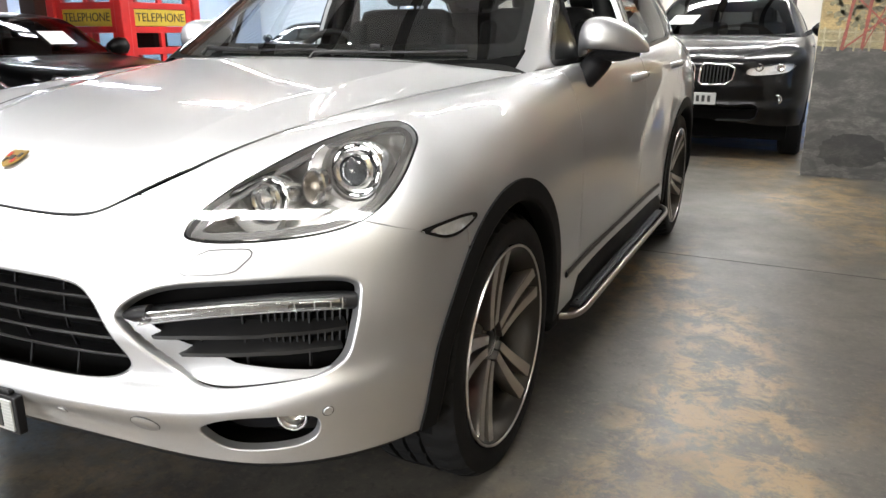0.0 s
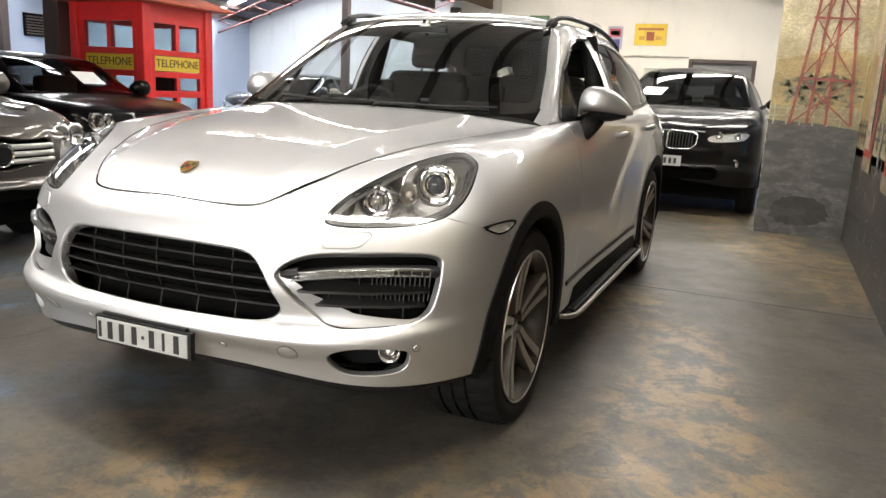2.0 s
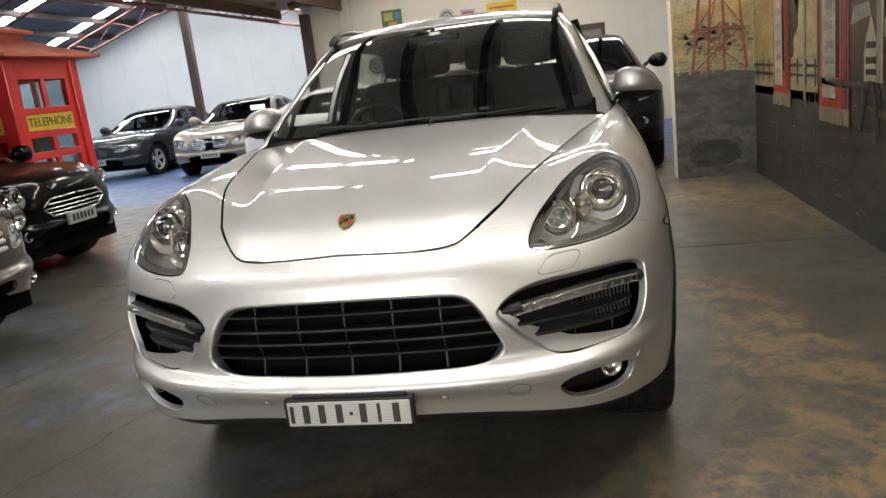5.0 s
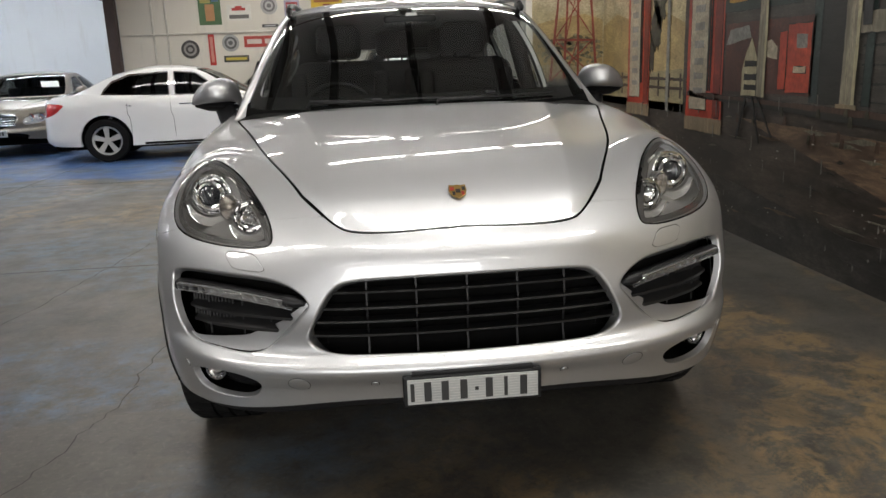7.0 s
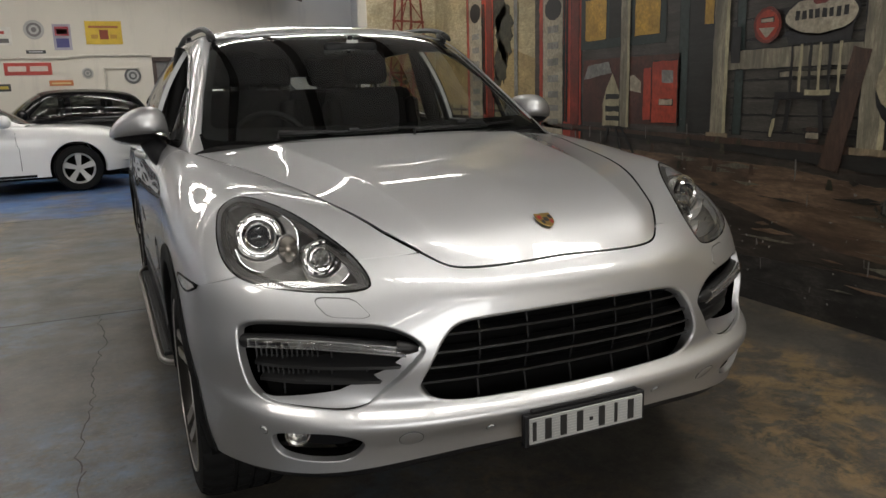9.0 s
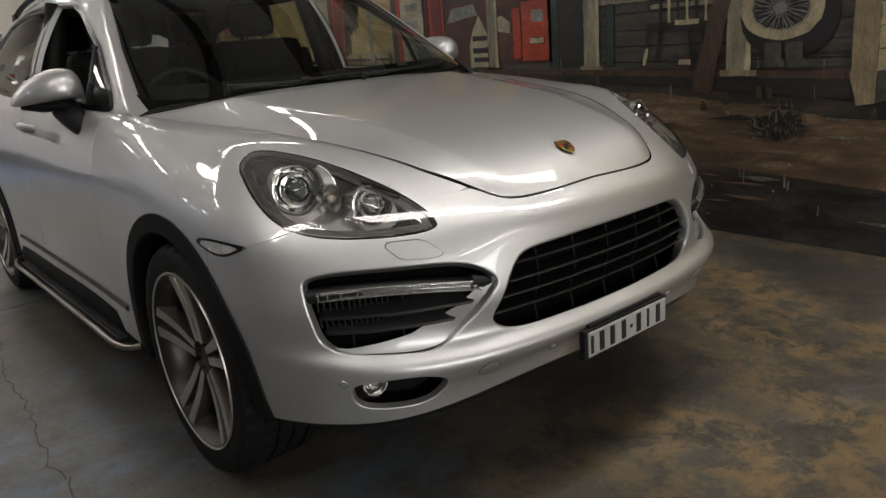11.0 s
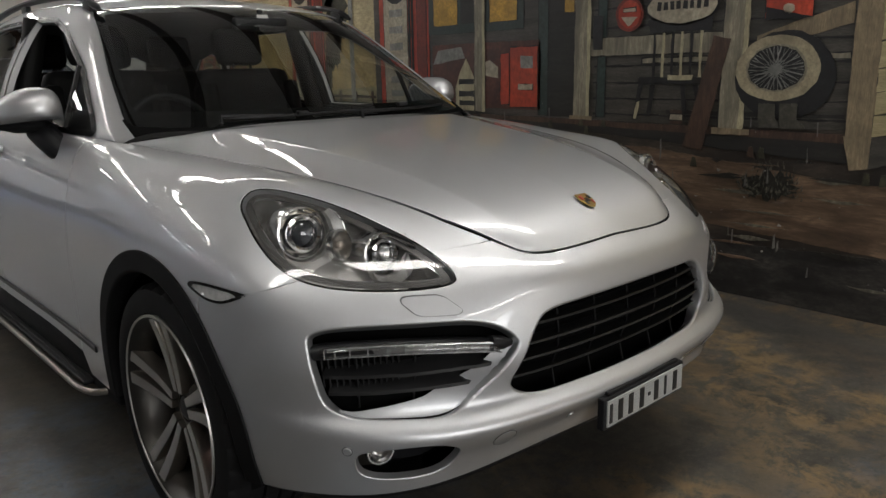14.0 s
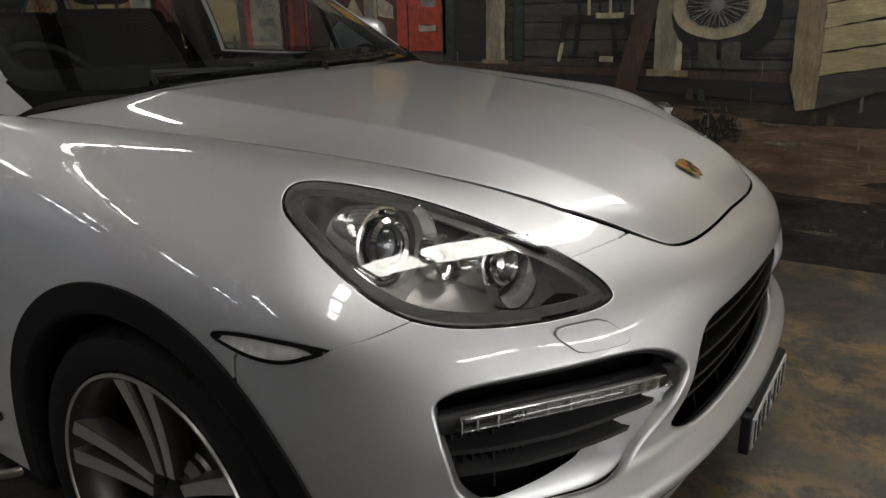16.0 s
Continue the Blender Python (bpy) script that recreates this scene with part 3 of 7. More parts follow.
sign("orange_sign", -1.86, 1.56, -1.46, 1.66, (.50, .16, .05), "low orange sign above the compact car", ((.1, .3, .9, .6, (.62, .45, .20)),))
sign("small_sign", -2.17, 2.14, -1.85, 2.20, (.06, .06, .06), "small black sign with a pale bar", ((.15, .35, .85, .65, (.6, .6, .6)),))
disc_sign(-3.64, 1.76, .18, (.06, .055, .05), (.30, .28, .26), "round black sign like a wheel")
disc_sign(-2.83, 1.86, .17, (.35, .35, .34), (.10, .10, .10), "round grey wheel-like sign")
disc_sign(-2.00, 2.56, .17, (.42, .41, .39), (.16, .15, .15), "round pale emblem sign")
disc_sign(-1.20, 1.78, .10, (.40, .39, .36), (.20, .20, .20), "small round pale sign")
disc_sign(-.42, 1.72, .15, (.10, .10, .10), (.40, .40, .39), "round wheel-like sign beside the door")
PIPE = plain("pipe_paint", (.60, .57, .50), .5)
for pts in ([(-5.0, YB - .03, 2.06), (-1.55, YB - .03, 2.06), (-1.2, YB - .03, 2.10), (-.05, YB - .03, 2.10)], [(-4.05, YB - .03, 0), (-4.05, YB - .03, 3.6)], [(-4.32, YB - .03, 0), (-4.32, YB - .03, 3.6)], [(-.30, YB - .03, 1.86), (-.9, YB - .03, 1.86), (-.9, YB - .03, 1.2)]):
    bm = bmesh.new()
    tube(bm, pts, .022, 8)
    structure("wall_pipe", bm, PIPE, "cream painted pipe along the rear wall", "pipe")
# dark vent on the left wall area
vent = tagged(part("wall_vent", boxed((-13.99, 9.6, 1.95), (-13.93, 10.3, 2.45), .008), VOID), "black louvred wall vent", "vent")
for k in range(7):
    part("slat", boxed((-13.95, 9.63, 1.99 + k * .062), (-13.90, 10.27, 2.02 + k * .062), .003), STEEL, vent)
board = tagged(part("pin_board", boxed((-13.99, 6.4, 1.75), (-13.95, 7.6, 2.35), .006), plain("board_tan", (.40, .28, .18), .7)), "tan pin board on the side wall", "board")

# ------------------------------------------------ red telephone kiosk
RED = plain("kiosk_red", (.62, .018, .018), .38, vary=.12, coat=.3)
ROOFRED = plain("kiosk_roof", (.52, .13, .07), .6, vary=.2)
YELLOW = plain("kiosk_sign", (.62, .45, .04), .5)
booth = thing("telephone_kiosk", "bright red telephone kiosk with small panes and a hipped roof", "telephone kiosk", at=pose(-5.82, 4.95, 0))
HW, EZ = .54, 2.06
part("plinth", boxed((-HW - .03, -HW - .03, 0), (HW + .03, HW + .03, .12), .01), RED, booth)
for sx in (-1, 1):
    for sy in (-1, 1):
        part("corner_post", boxed((sx * HW - .06, sy * HW - .06, .12), (sx * HW + .06, sy * HW + .06, EZ), .015), RED, booth)
for face_i in range(4):
    m = Matrix.Rotation(face_i * math.pi / 2, 4, "Z")
    yq = -HW
    for z0, z1 in ((.12, .30), (.58, .66), (.96, 1.04), (1.20, 1.27), (1.46, 1.53), (1.84, EZ)):
        part("rail", boxed((-HW + .06, yq - .025, z0), (HW - .06, yq + .025, z1), .006, m), RED, booth)
    for x in (-HW + .10, HW - .10):
        part("stile", boxed((x - .05, yq - .023, .12), (x + .05, yq + .023, EZ), .005, m), RED, booth)
    for z0, z1 in ((.30, 1.20), (1.53, 1.84)):
        part("glazing_bar", boxed((-.03, yq - .021, z0), (.03, yq + .021, z1), .005, m), RED, booth)
    for z0, z1 in ((.30, .58), (.66, .96), (1.04, 1.20), (1.53, 1.84)):
        for x0, x1 in ((-.39, -.03), (.03, .39)):
            part("pane", boxed((x0, yq - .003, z0), (x1, yq + .003, z1), 0, m), GLASS_CLEAR, booth)
    sg = part("sign_panel", boxed((-.39, yq - .016, 1.275), (.39, yq + .016, 1.455), .004, m), YELLOW, booth, "yellow sign panel")
    cu = bpy.data.curves.new("lettering", "FONT")
    cu.body, cu.size, cu.extrude, cu.align_x, cu.align_y = "TELEPHONE", .135, .002, "CENTER", "CENTER"
    tmp = bpy.data.objects.new("lettering", cu)
    scene.collection.objects.link(tmp)
    me = bpy.data.meshes.new_from_object(tmp.evaluated_get(bpy.context.evaluated_depsgraph_get()))
    bpy.data.objects.remove(tmp)
    me.transform(m @ Matrix.Translation((0, yq - .018, 1.365)) @ Matrix.Rotation(math.pi / 2, 4, "X"))
    me.materials.clear()
    part("lettering", me, plain("sign_ink", (.05, .04, .02), .5) if face_i == 0 else bpy.data.materials["sign_ink"], sg)


def hipped(h0, z0, h1, z1):
    bm = bmesh.new()
    a = [bm.verts.new((sx * h0, sy * h0, z0)) for sx, sy in ((-1, -1), (1, -1), (1, 1), (-1, 1))]
    b = [bm.verts.new((sx * h1, sy * h1, z1)) for sx, sy in ((-1, -1), (1, -1), (1, 1), (-1, 1))]
    u = [bm.verts.new((sx * h0, sy * h0, z0 - .03)) for sx, sy in ((-1, -1), (1, -1), (1, 1), (-1, 1))]
    for k in range(4):
        j = (k + 1) % 4
        bm.faces.new((a[k], a[j], b[j], b[k])), bm.faces.new((u[k], u[j], a[j], a[k]))
    bm.faces.new(b), bm.faces.new(u[::-1])
    return bm


part("roof", hipped(.80, EZ + .03, .27, EZ + .24), ROOFRED, booth, "faded orange-red hipped roof")
part("roof_lantern", boxed((-.24, -.24, EZ + .23), (.24, .24, EZ + .33), .01), ROOFRED, booth)
part("roof_cap", hipped(.33, EZ + .34, .10, EZ + .43), ROOFRED, booth)
part("finial", boxed((-.09, -.09, EZ + .43), (.09, .09, EZ + .54), .01), plain("finial_white", (.7, .72, .75), .5), booth, "small white box on top")
part("telephone", boxed((-.15, .25, 1.0), (.15, .48, 1.5), .02), BLACK_PLASTIC, booth)


# ---------------------------------------------------------------- the silver car: shape
# nose towards -y, its left side towards +x, front axle over y = 0
SIDE = [
    [(0, -.880, .388), (.33, -.860, .386), (.60, -.795, .358), (.80, -.665, .345), (.925, -.435, .338), (.955, 0, .31), (.950, .45, .30), (.940, .95, .30), (.940, 1.75, .30), (.945, 2.45, .30), (.965, 2.9, .30), (.93, 3.40, .32), (.80, 3.75, .34), (.45, 3.88, .36), (0, 3.90, .36)],
    [(0, -.908, .445), (.33, -.888, .445), (.60, -.823, .432), (.82, -.678, .425), (.945, -.43, .420), (.970, 0, .42), (.955, .45, .40), (.942, .95, .40), (.942, 1.75, .40), (.950, 2.45, .40), (.975, 2.9, .42), (.95, 3.40, .42), (.82, 3.80, .42), (.45, 3.93, .42), (0, 3.95, .42)],
    [(0, -.937, .504), (.33, -.917, .504), (.62, -.846, .508), (.84, -.679, .519), (.950, -.43, .530), (.975, 0, .55), (.960, .45, .52), (.944, .95, .52), (.940, 1.75, .52), (.950, 2.45, .52), (.975, 2.9, .55), (.95, 3.40, .55), (.82, 3.80, .55), (.45, 3.93, .55), (0, 3.95, .55)],
    [(0, -.898, .540), (.33, -.878, .540), (.62, -.803, .546), (.842, -.649, .560), (.952, -.428, .570), (.975, 0, .60), (.962, .45, .57), (.946, .95, .57), (.942, 1.75, .57), (.951, 2.45, .57), (.975, 2.9, .60), (.95, 3.40, .60), (.82, 3.80, .60), (.45, 3.925, .60), (0, 3.945, .60)],
    [(0, -.915, .620), (.33, -.895, .620), (.62, -.815, .630), (.85, -.645, .640), (.955, -.42, .650), (.975, 0, .68), (.965, .45, .65), (.950, .95, .64), (.945, 1.75, .64), (.952, 2.45, .65), (.975, 2.9, .68), (.95, 3.40, .68), (.82, 3.80, .68), (.45, 3.92, .68), (0, 3.94, .68)],
    [(0, -.915, .730), (.33, -.890, .735), (.61, -.798, .745), (.865, -.592, .765), (.950, -.40, .770), (.970, 0, .80), (.965, .45, .78), (.955, .95, .78), (.950, 1.75, .78), (.955, 2.45, .79), (.970, 2.9, .82), (.945, 3.40, .82), (.82, 3.78, .82), (.45, 3.91, .82), (0, 3.93, .82)],
    [(0, -.900, .800), (.33, -.875, .800), (.59, -.750, .830), (.855, -.505, .895), (.928, -.33, .905), (.945, .02, .945), (.948, .45, .95), (.945, .95, .93), (.945, 1.75, .95), (.950, 2.45, .97), (.955, 2.9, .98), (.925, 3.40, .98), (.81, 3.76, .97), (.45, 3.90, .97), (0, 3.92, .97)],
    [(0, -.870, .842), (.34, -.845, .845), (.52, -.700, .895), (.730, -.370, 1.015), (.80, -.15, 1.045), (.850, .10, 1.06), (.885, .42, 1.075), (.905, .92, 1.08), (.915, 1.75, 1.09), (.920, 2.45, 1.11), (.91, 2.92, 1.12), (.87, 3.40, 1.12), (.77, 3.74, 1.10), (.43, 3.88, 1.08), (0, 3.90, 1.08)],
    [(0, -.845, .866), (.345, -.815, .867), (.455, -.645, .940), (.555, -.400, 1.012), (.625, -.18, 1.045), (.70, .12, 1.072), (.80, .50, 1.10), (.865, .95, 1.12), (.875, 1.75, 1.135), (.865, 2.45, 1.165), (.84, 2.95, 1.19), (.79, 3.40, 1.20), (.70, 3.72, 1.15), (.40, 3.85, 1.12), (0, 3.88, 1.12)],
]
HOOD = [
    [(.345, -.815, .867), (.455, -.645, .940), (.555, -.40, 1.012), (.625, -.18, 1.045), (.70, .12, 1.072), (.80, .50, 1.10)],
    [(.30, -.830, .868), (.36, -.70, .938), (.43, -.42, 1.023), (.49, -.17, 1.062), (.55, .12, 1.088), (.62, .45, 1.112)],
    [(.22, -.840, .868), (.25, -.71, .945), (.30, -.43, 1.028), (.34, -.17, 1.068), (.38, .11, 1.094), (.42, .41, 1.118)],
    [(0, -.845, .867), (0, -.72, .950), (0, -.44, 1.035), (0, -.18, 1.076), (0, .10, 1.10), (0, .37, 1.122)],
]
CABIN = [
    [(.83, .60, 1.095), (.865, 1.05, 1.12), (.872, 1.40, 1.128), (.875, 1.75, 1.135), (.868, 2.3, 1.16), (.84, 2.95, 1.19), (.80, 3.30, 1.20), (.75, 3.55, 1.18), (.70, 3.72, 1.15)],
    [(.82, .54, 1.10), (.81, 1.00, 1.235), (.79, 1.35, 1.34), (.785, 1.72, 1.37), (.785, 2.3, 1.38), (.765, 3.0, 1.37), (.73, 3.32, 1.33), (.71, 3.52, 1.22), (.70, 3.70, 1.14)],
    [(.80, .52, 1.10), (.725, .92, 1.345), (.665, 1.30, 1.535), (.645, 1.68, 1.585), (.645, 2.3, 1.585), (.63, 3.0, 1.53), (.61, 3.36, 1.45), (.64, 3.60, 1.27), (.68, 3.74, 1.13)],
    [(.72, .50, 1.125), (.655, .86, 1.355), (.60, 1.24, 1.565), (.58, 1.65, 1.62), (.58, 2.3, 1.62), (.56, 3.0, 1.56), (.54, 3.40, 1.47), (.58, 3.66, 1.28), (.62, 3.80, 1.13)],
    [(.42, .40, 1.12), (.40, .78, 1.375), (.38, 1.18, 1.59), (.37, 1.62, 1.652), (.37, 2.3, 1.655), (.36, 3.0, 1.59), (.36, 3.43, 1.49), (.38, 3.70, 1.29), (.40, 3.85, 1.13)],
    [(0, .36, 1.125), (0, .75, 1.385), (0, 1.15, 1.60), (0, 1.60, 1.665), (0, 2.3, 1.67), (0, 3.0, 1.605), (0, 3.45, 1.50), (0, 3.72, 1.30), (0, 3.87, 1.13)],
]
# the silver car's bonnet: squarer front corners, and a raised rear edge that hides the scuttle
HOOD_A = [list(row) for row in HOOD]
HOOD_A[0][0], HOOD_A[1][0] = (.328, -.800, .870), (.28, -.820, .866)
for row, rear, mid in zip(HOOD_A[1:], ((.62, .455, 1.118), (.42, .425, 1.136), (0, .395, 1.143)), (1.089, 1.099, 1.107)):
    row[5], row[4] = rear, (*row[4][:2], mid)
side_net, hood_net, cabin_net = net(SIDE, 300, 110, True), net(HOOD_A, 120, 70), net(CABIN, 160, 90)
_e = side_net[-1]
_k0 = int(np.argmax(_e[:, 0] >= .455))
_t = spline([(-.300, -.812, .862), (0, -.832, .866), (.300, -.812, .862), (.366, -.768, .884), tuple(_e[_k0]), (.555, -.400, 1.012)], 600)
_t = np.concatenate([[(0, -.832, .866)], _t[(_t[:, 0] > 1e-4) & (_t[:, 0] < _e[_k0, 0])], [_e[_k0]]])


def arc(P):
    d = np.concatenate([[0], np.cumsum(np.linalg.norm(np.diff(P, axis=0), axis=1))])
    return d / d[-1]


_new = np.stack([np.interp(arc(_e[:_k0 + 1]), arc(_t), _t[:, k]) for k in range(3)], 1)
_w = np.clip((np.arange(110) - 82) / 27, 0, 1)
side_net[:, :_k0 + 1] += (_new - _e[:_k0 + 1])[None] * (_w * _w * (3 - 2 * _w))[:, None, None]
# ease the upper nose
_soft = np.clip((side_net[:, :, 2] - .66) / .08, 0, 1) * np.clip((-.30 - side_net[:, :, 1]) / .15, 0, 1) * np.clip((109 - np.arange(110)) / 8, 0, 1)[:, None]
for _ in range(40):
    left = np.concatenate([side_net[:, 1:2] * np.array([-1, 1, 1]), side_net[:, :-1]], 1)
    right = np.concatenate([side_net[:, 1:], side_net[:, -1:]], 1)
    up, down = np.concatenate([side_net[1:], side_net[-1:]]), np.concatenate([side_net[:1], side_net[:-1]])
    side_net += ((left + right + up + down) / 4 - side_net) * _soft[:, :, None] * .6
side_net[:, 0, 0] = 0


def along(curve, key, axis):
    """The points of a curve at which one coordinate takes the values key."""
    o = np.argsort(curve[:, axis])
    return np.stack([np.interp(key, curve[o, axis], curve[o, k]) for k in range(3)], 1)


def fade(n, power=2.0):
    return (np.linspace(1, 0, n) ** power)


# the bonnet meets the wings and the nose, the cabin meets the waist
_edge = side_net[-1]
_wing = _edge[(_edge[:, 0] > 0.326) & (_edge[:, 1] < 1.5)]
_nose = _edge[(_edge[:, 1] < 0) & (_edge[:, 0] < 0.345)]
hood_net += (along(_wing, hood_net[0, :, 1], 1) - hood_net[0])[None] * fade(70)[:, None, None]
hood_net += (along(_nose, hood_net[:, 0, 0], 0) - hood_net[:, 0])[:, None] * fade(120, 6)[None, :, None]
_waist = _edge[(_edge[:, 1] > 0.2) & (_edge[:, 0] > 0.69)]
cabin_net += (along(_waist, cabin_net[0, :, 1], 1) - cabin_net[0])[None] * fade(90, 5)[:, None, None]


# two long creases along the bonnet, beside a raised middle
_crease = np.interp(hood_net[:, :, 1].mean(0), [-.80, -.60, -.25, .155, .45], [.322, .358, .420, .485, .530])
for k in range(120):
    col = hood_net[:, k].copy()
    x0, xc, zc = col[0, 0], min(_crease[k], col[0, 0] * .985), col[-1, 2] + .003
    xs = np.concatenate([np.linspace(x0, xc, 23)[:-1], np.linspace(xc, 0, 48)])
    o = np.argsort(col[:, 0])
    y, z = np.interp(xs, col[o, 0], col[o, 1]), np.interp(xs, col[o, 0], col[o, 2])
    zr = zc - .004
    g = np.clip((x0 - xs) / (x0 - xc), 0, 1)
    prof = np.where(xs < xc, zc - .004 * (xs / xc) ** 2, col[0, 2] + (zr - col[0, 2]) * (g - .75 * g * (1 - g)))
    b = np.clip(k / 119 / .14, 0, 1) * np.clip((119 - k) / 119 / .06, 0, 1)
    hood_net[:, k] = np.stack([xs, y, z + (prof - z) * b * b * (3 - 2 * b)], 1)
side, hood, cabin = Sheet.grid(side_net), Sheet.grid(hood_net), Sheet.grid(cabin_net)

# ---------------------------------------------------------------- the silver car: parts
_tree = BVHTree.FromPolygons([tuple(v) for v in side.V], [tuple(f) for f in side.F])


def nose(x, z, out=0.0):
    """The point of the front at the place (x, z), moved out along its normal."""
    p, n, _, _ = _tree.ray_cast(Vector((max(abs(x), 2e-4), -3, z)), Vector((0, 1, 0)))
    if n.y > 0:
        n = -n
    q = p + n * out
    return Vector((math.copysign(1, x) * q.x if x else 0.0, q.y, q.z)), Vector((math.copysign(1, x) * n.x if x else 0.0, n.y, n.z))


def flank(y, z, out=0.0):
    p, n, _, _ = _tree.ray_cast(Vector((3, y, z)), Vector((-1, 0, 0)))
    if n.x < 0:
        n = -n
    return p + n * out, n


LAMP_AXES = ((.787, .617, 0), (-.42, .535, .733))
LAMP_LINE = [(.843, -.318, .991), (.821, -.294, 1.012), (.787, -.286, 1.028), (.756, -.303, 1.031), (.721, -.345, 1.024), (.675, -.415, 1.007), (.632, -.490, .980), (.594, -.572, .948), (.558, -.650, .911), (.538, -.716, .878), (.532, -.755, .850), (.540, -.770, .833), (.570, -.766, .826), (.611, -.748, .823), (.680, -.708, .824), (.767, -.642, .831), (.825, -.585, .847), (.855, -.538, .869), (.869, -.484, .900), (.867, -.413, .942), (.855, -.356, .973)]
lamp_in = region(LAMP_LINE, LAMP_AXES, where=lambda V: (V[:, 1] < -.2) & (V[:, 0] > .4))
INTAKE = [(.863, .706), (.858, .735), (.837, .752), (.774, .761), (.663, .761), (.545, .754), (.484, .734), (.447, .706), (.436, .683), (.446, .660), (.474, .624), (.502, .592), (.537, .563), (.577, .541), (.633, .533), (.700, .537), (.784, .545), (.822, .555), (.844, .577), (.858, .622), (.864, .668)]
intake_in = region(INTAKE, "xz", where=lambda V: V[:, 1] < -.4)
_g = [(.12, .760), (.24, .757), (.335, .750), (.372, .734), (.402, .700), (.429, .651), (.451, .603), (.455, .576), (.443, .554), (.412, .539), (.355, .531), (.24, .529), (.12, .528)]
GRILLE = _g + [(-x, z) for x, z in _g[::-1]]
grille_in = region(GRILLE, "xz", where=lambda V: V[:, 1] < -.4)
FOG = [(.800, .465), (.763, .476), (.695, .479), (.632, .468), (.597, .443), (.605, .415), (.635, .395), (.690, .390), (.752, .395), (.785, .409), (.801, .436)]
FOG = [(.70 + (x - .70) * 1.04, .436 + (z - .436) * 1.14) for x, z in FOG]
fog_in = region(FOG, "xz", where=lambda V: V[:, 1] < -.4)
MARKER = [(-.246, .813), (-.280, .825), (-.382, .829), (-.459, .824), (-.474, .819), (-.451, .806), (-.396, .788), (-.344, .786), (-.302, .793)]
marker_in = region(MARKER, "yz", where=lambda V: V[:, 0] > .8)
AXLES, HUB_Z, ARCH, TRIM = (0.0, 2.895), 0.38, 0.425, 0.472


def ring(V, r):
    d = np.min([np.hypot(V[:, 1] - y, V[:, 2] - HUB_Z) for y in AXLES], 0) - r
    return np.where(V[:, 0] > .45, d, 0.3)


SEAM_Z = [.0, .79, .805, .82, .831, .845, .855, .872, .894, .897, 1.2]
SEAM_Y = [-.30, -.30, -.40, -.47, -.507, -.543, -.563, -.63, -.70, -.735, -.80]


def ahead(V):
    return (np.interp(V[:, 2], SEAM_Z, SEAM_Y) - V[:, 1]) * 0.8


def door_front(V):
    return np.minimum.reduce([V[:, 1] - (.66 + .12 * (1.1 - V[:, 2])), 1.79 - V[:, 1], V[:, 2] - .36])


def door_rear(V):
    lim = np.where(V[:, 2] < .95, 2.895 - np.sqrt(np.maximum(.53 ** 2 - (V[:, 2] - HUB_Z) ** 2, 0.03)), 2.60 + (V[:, 2] - .95) * .9)
    return np.minimum.reduce([V[:, 1] - 1.79, lim - V[:, 1], V[:, 2] - .36])


GAP, LIP = .0036, .012
low = lambda f: (lambda V: -f(V))
shell = side.keep(lambda V: ring(V, ARCH), .010, .004)
shell = shell.keep(low(lamp_in), .03, .004)
panels = {"bumper": (lambda V: ahead(V) - GAP), "rest": (lambda V: -ahead(V) - GAP)}
bumper_sheet = shell.keep(panels["bumper"], LIP, .0015).keep(low(grille_in), .022, .010, 1.5).keep(low(intake_in), .016, .007, 1.7).keep(low(fog_in), .016, .004, 1.3).keep(low(marker_in), .008, .002)
rest = shell.keep(panels["rest"], LIP, .0015).keep(low(marker_in), .008, .002)
wing_sheet = rest.keep(lambda V: np.minimum(1.5 - V[:, 1], -door_front(V)) - GAP, LIP, .0015)
door_f_sheet = rest.keep(lambda V: door_front(V) - GAP, LIP, .0015)
door_r_sheet = rest.keep(lambda V: door_rear(V) - GAP, LIP, .0015)
quarter_sheet = rest.keep(lambda V: np.minimum(V[:, 1] - 1.5, -door_rear(V)) - GAP, LIP, .0015).keep(lambda V: -door_front(V) - GAP, LIP, .0015)
_out = np.concatenate([_nose[np.argsort(_nose[:, 0])], _wing[np.argsort(_wing[:, 1])]])[:, :2]
_out = _out[np.concatenate([[True], np.linalg.norm(np.diff(_out, axis=0), axis=1) > 1e-4])]
_out = np.concatenate([_out, [[.82, .9], [0, .9]]])
_out = np.concatenate([_out, (_out * np.array([-1, 1]))[::-1]])
bonnet_in = region(_out, "xy", smooth=False)
hood_sheet = hood.both().keep(lambda V: bonnet_in(V) - .0055 - .0035 * np.clip((V[:, 1] + .75) / .1, 0, 1), .005, .001).keep(lambda V: .395 - V[:, 1] + .28 * np.minimum(np.abs(V[:, 0]), .62) ** 2, LIP, .003)

car = thing("silver_suv", "silver metallic luxury SUV parked on worn concrete floor", "car")


def sides(name, sheet, mat, parent=None, label=""):
    a = part(name, sheet, mat, parent or car, label)
    b = part(name, sheet.mirrored(), mat, parent or car, label)
    return a, b


bumper = part("front_bumper", bumper_sheet.both(), SILVER, car)
sides("front_wing", wing_sheet, SILVER)
doors = sides("front_door", door_f_sheet, SILVER)
doors_r = sides("rear_door", door_r_sheet, SILVER)
sides("rear_quarter", quarter_sheet, SILVER)
bonnet = part("bonnet", hood_sheet, SILVER, car)
# backing sheet under the panels, coloured as the shade seen in the gaps
inner = side.offset(-.016).keep(lambda V: ring(V, ARCH + .01)).keep(low(lamp_in)).keep(low(grille_in)).keep(low(intake_in)).keep(low(fog_in))
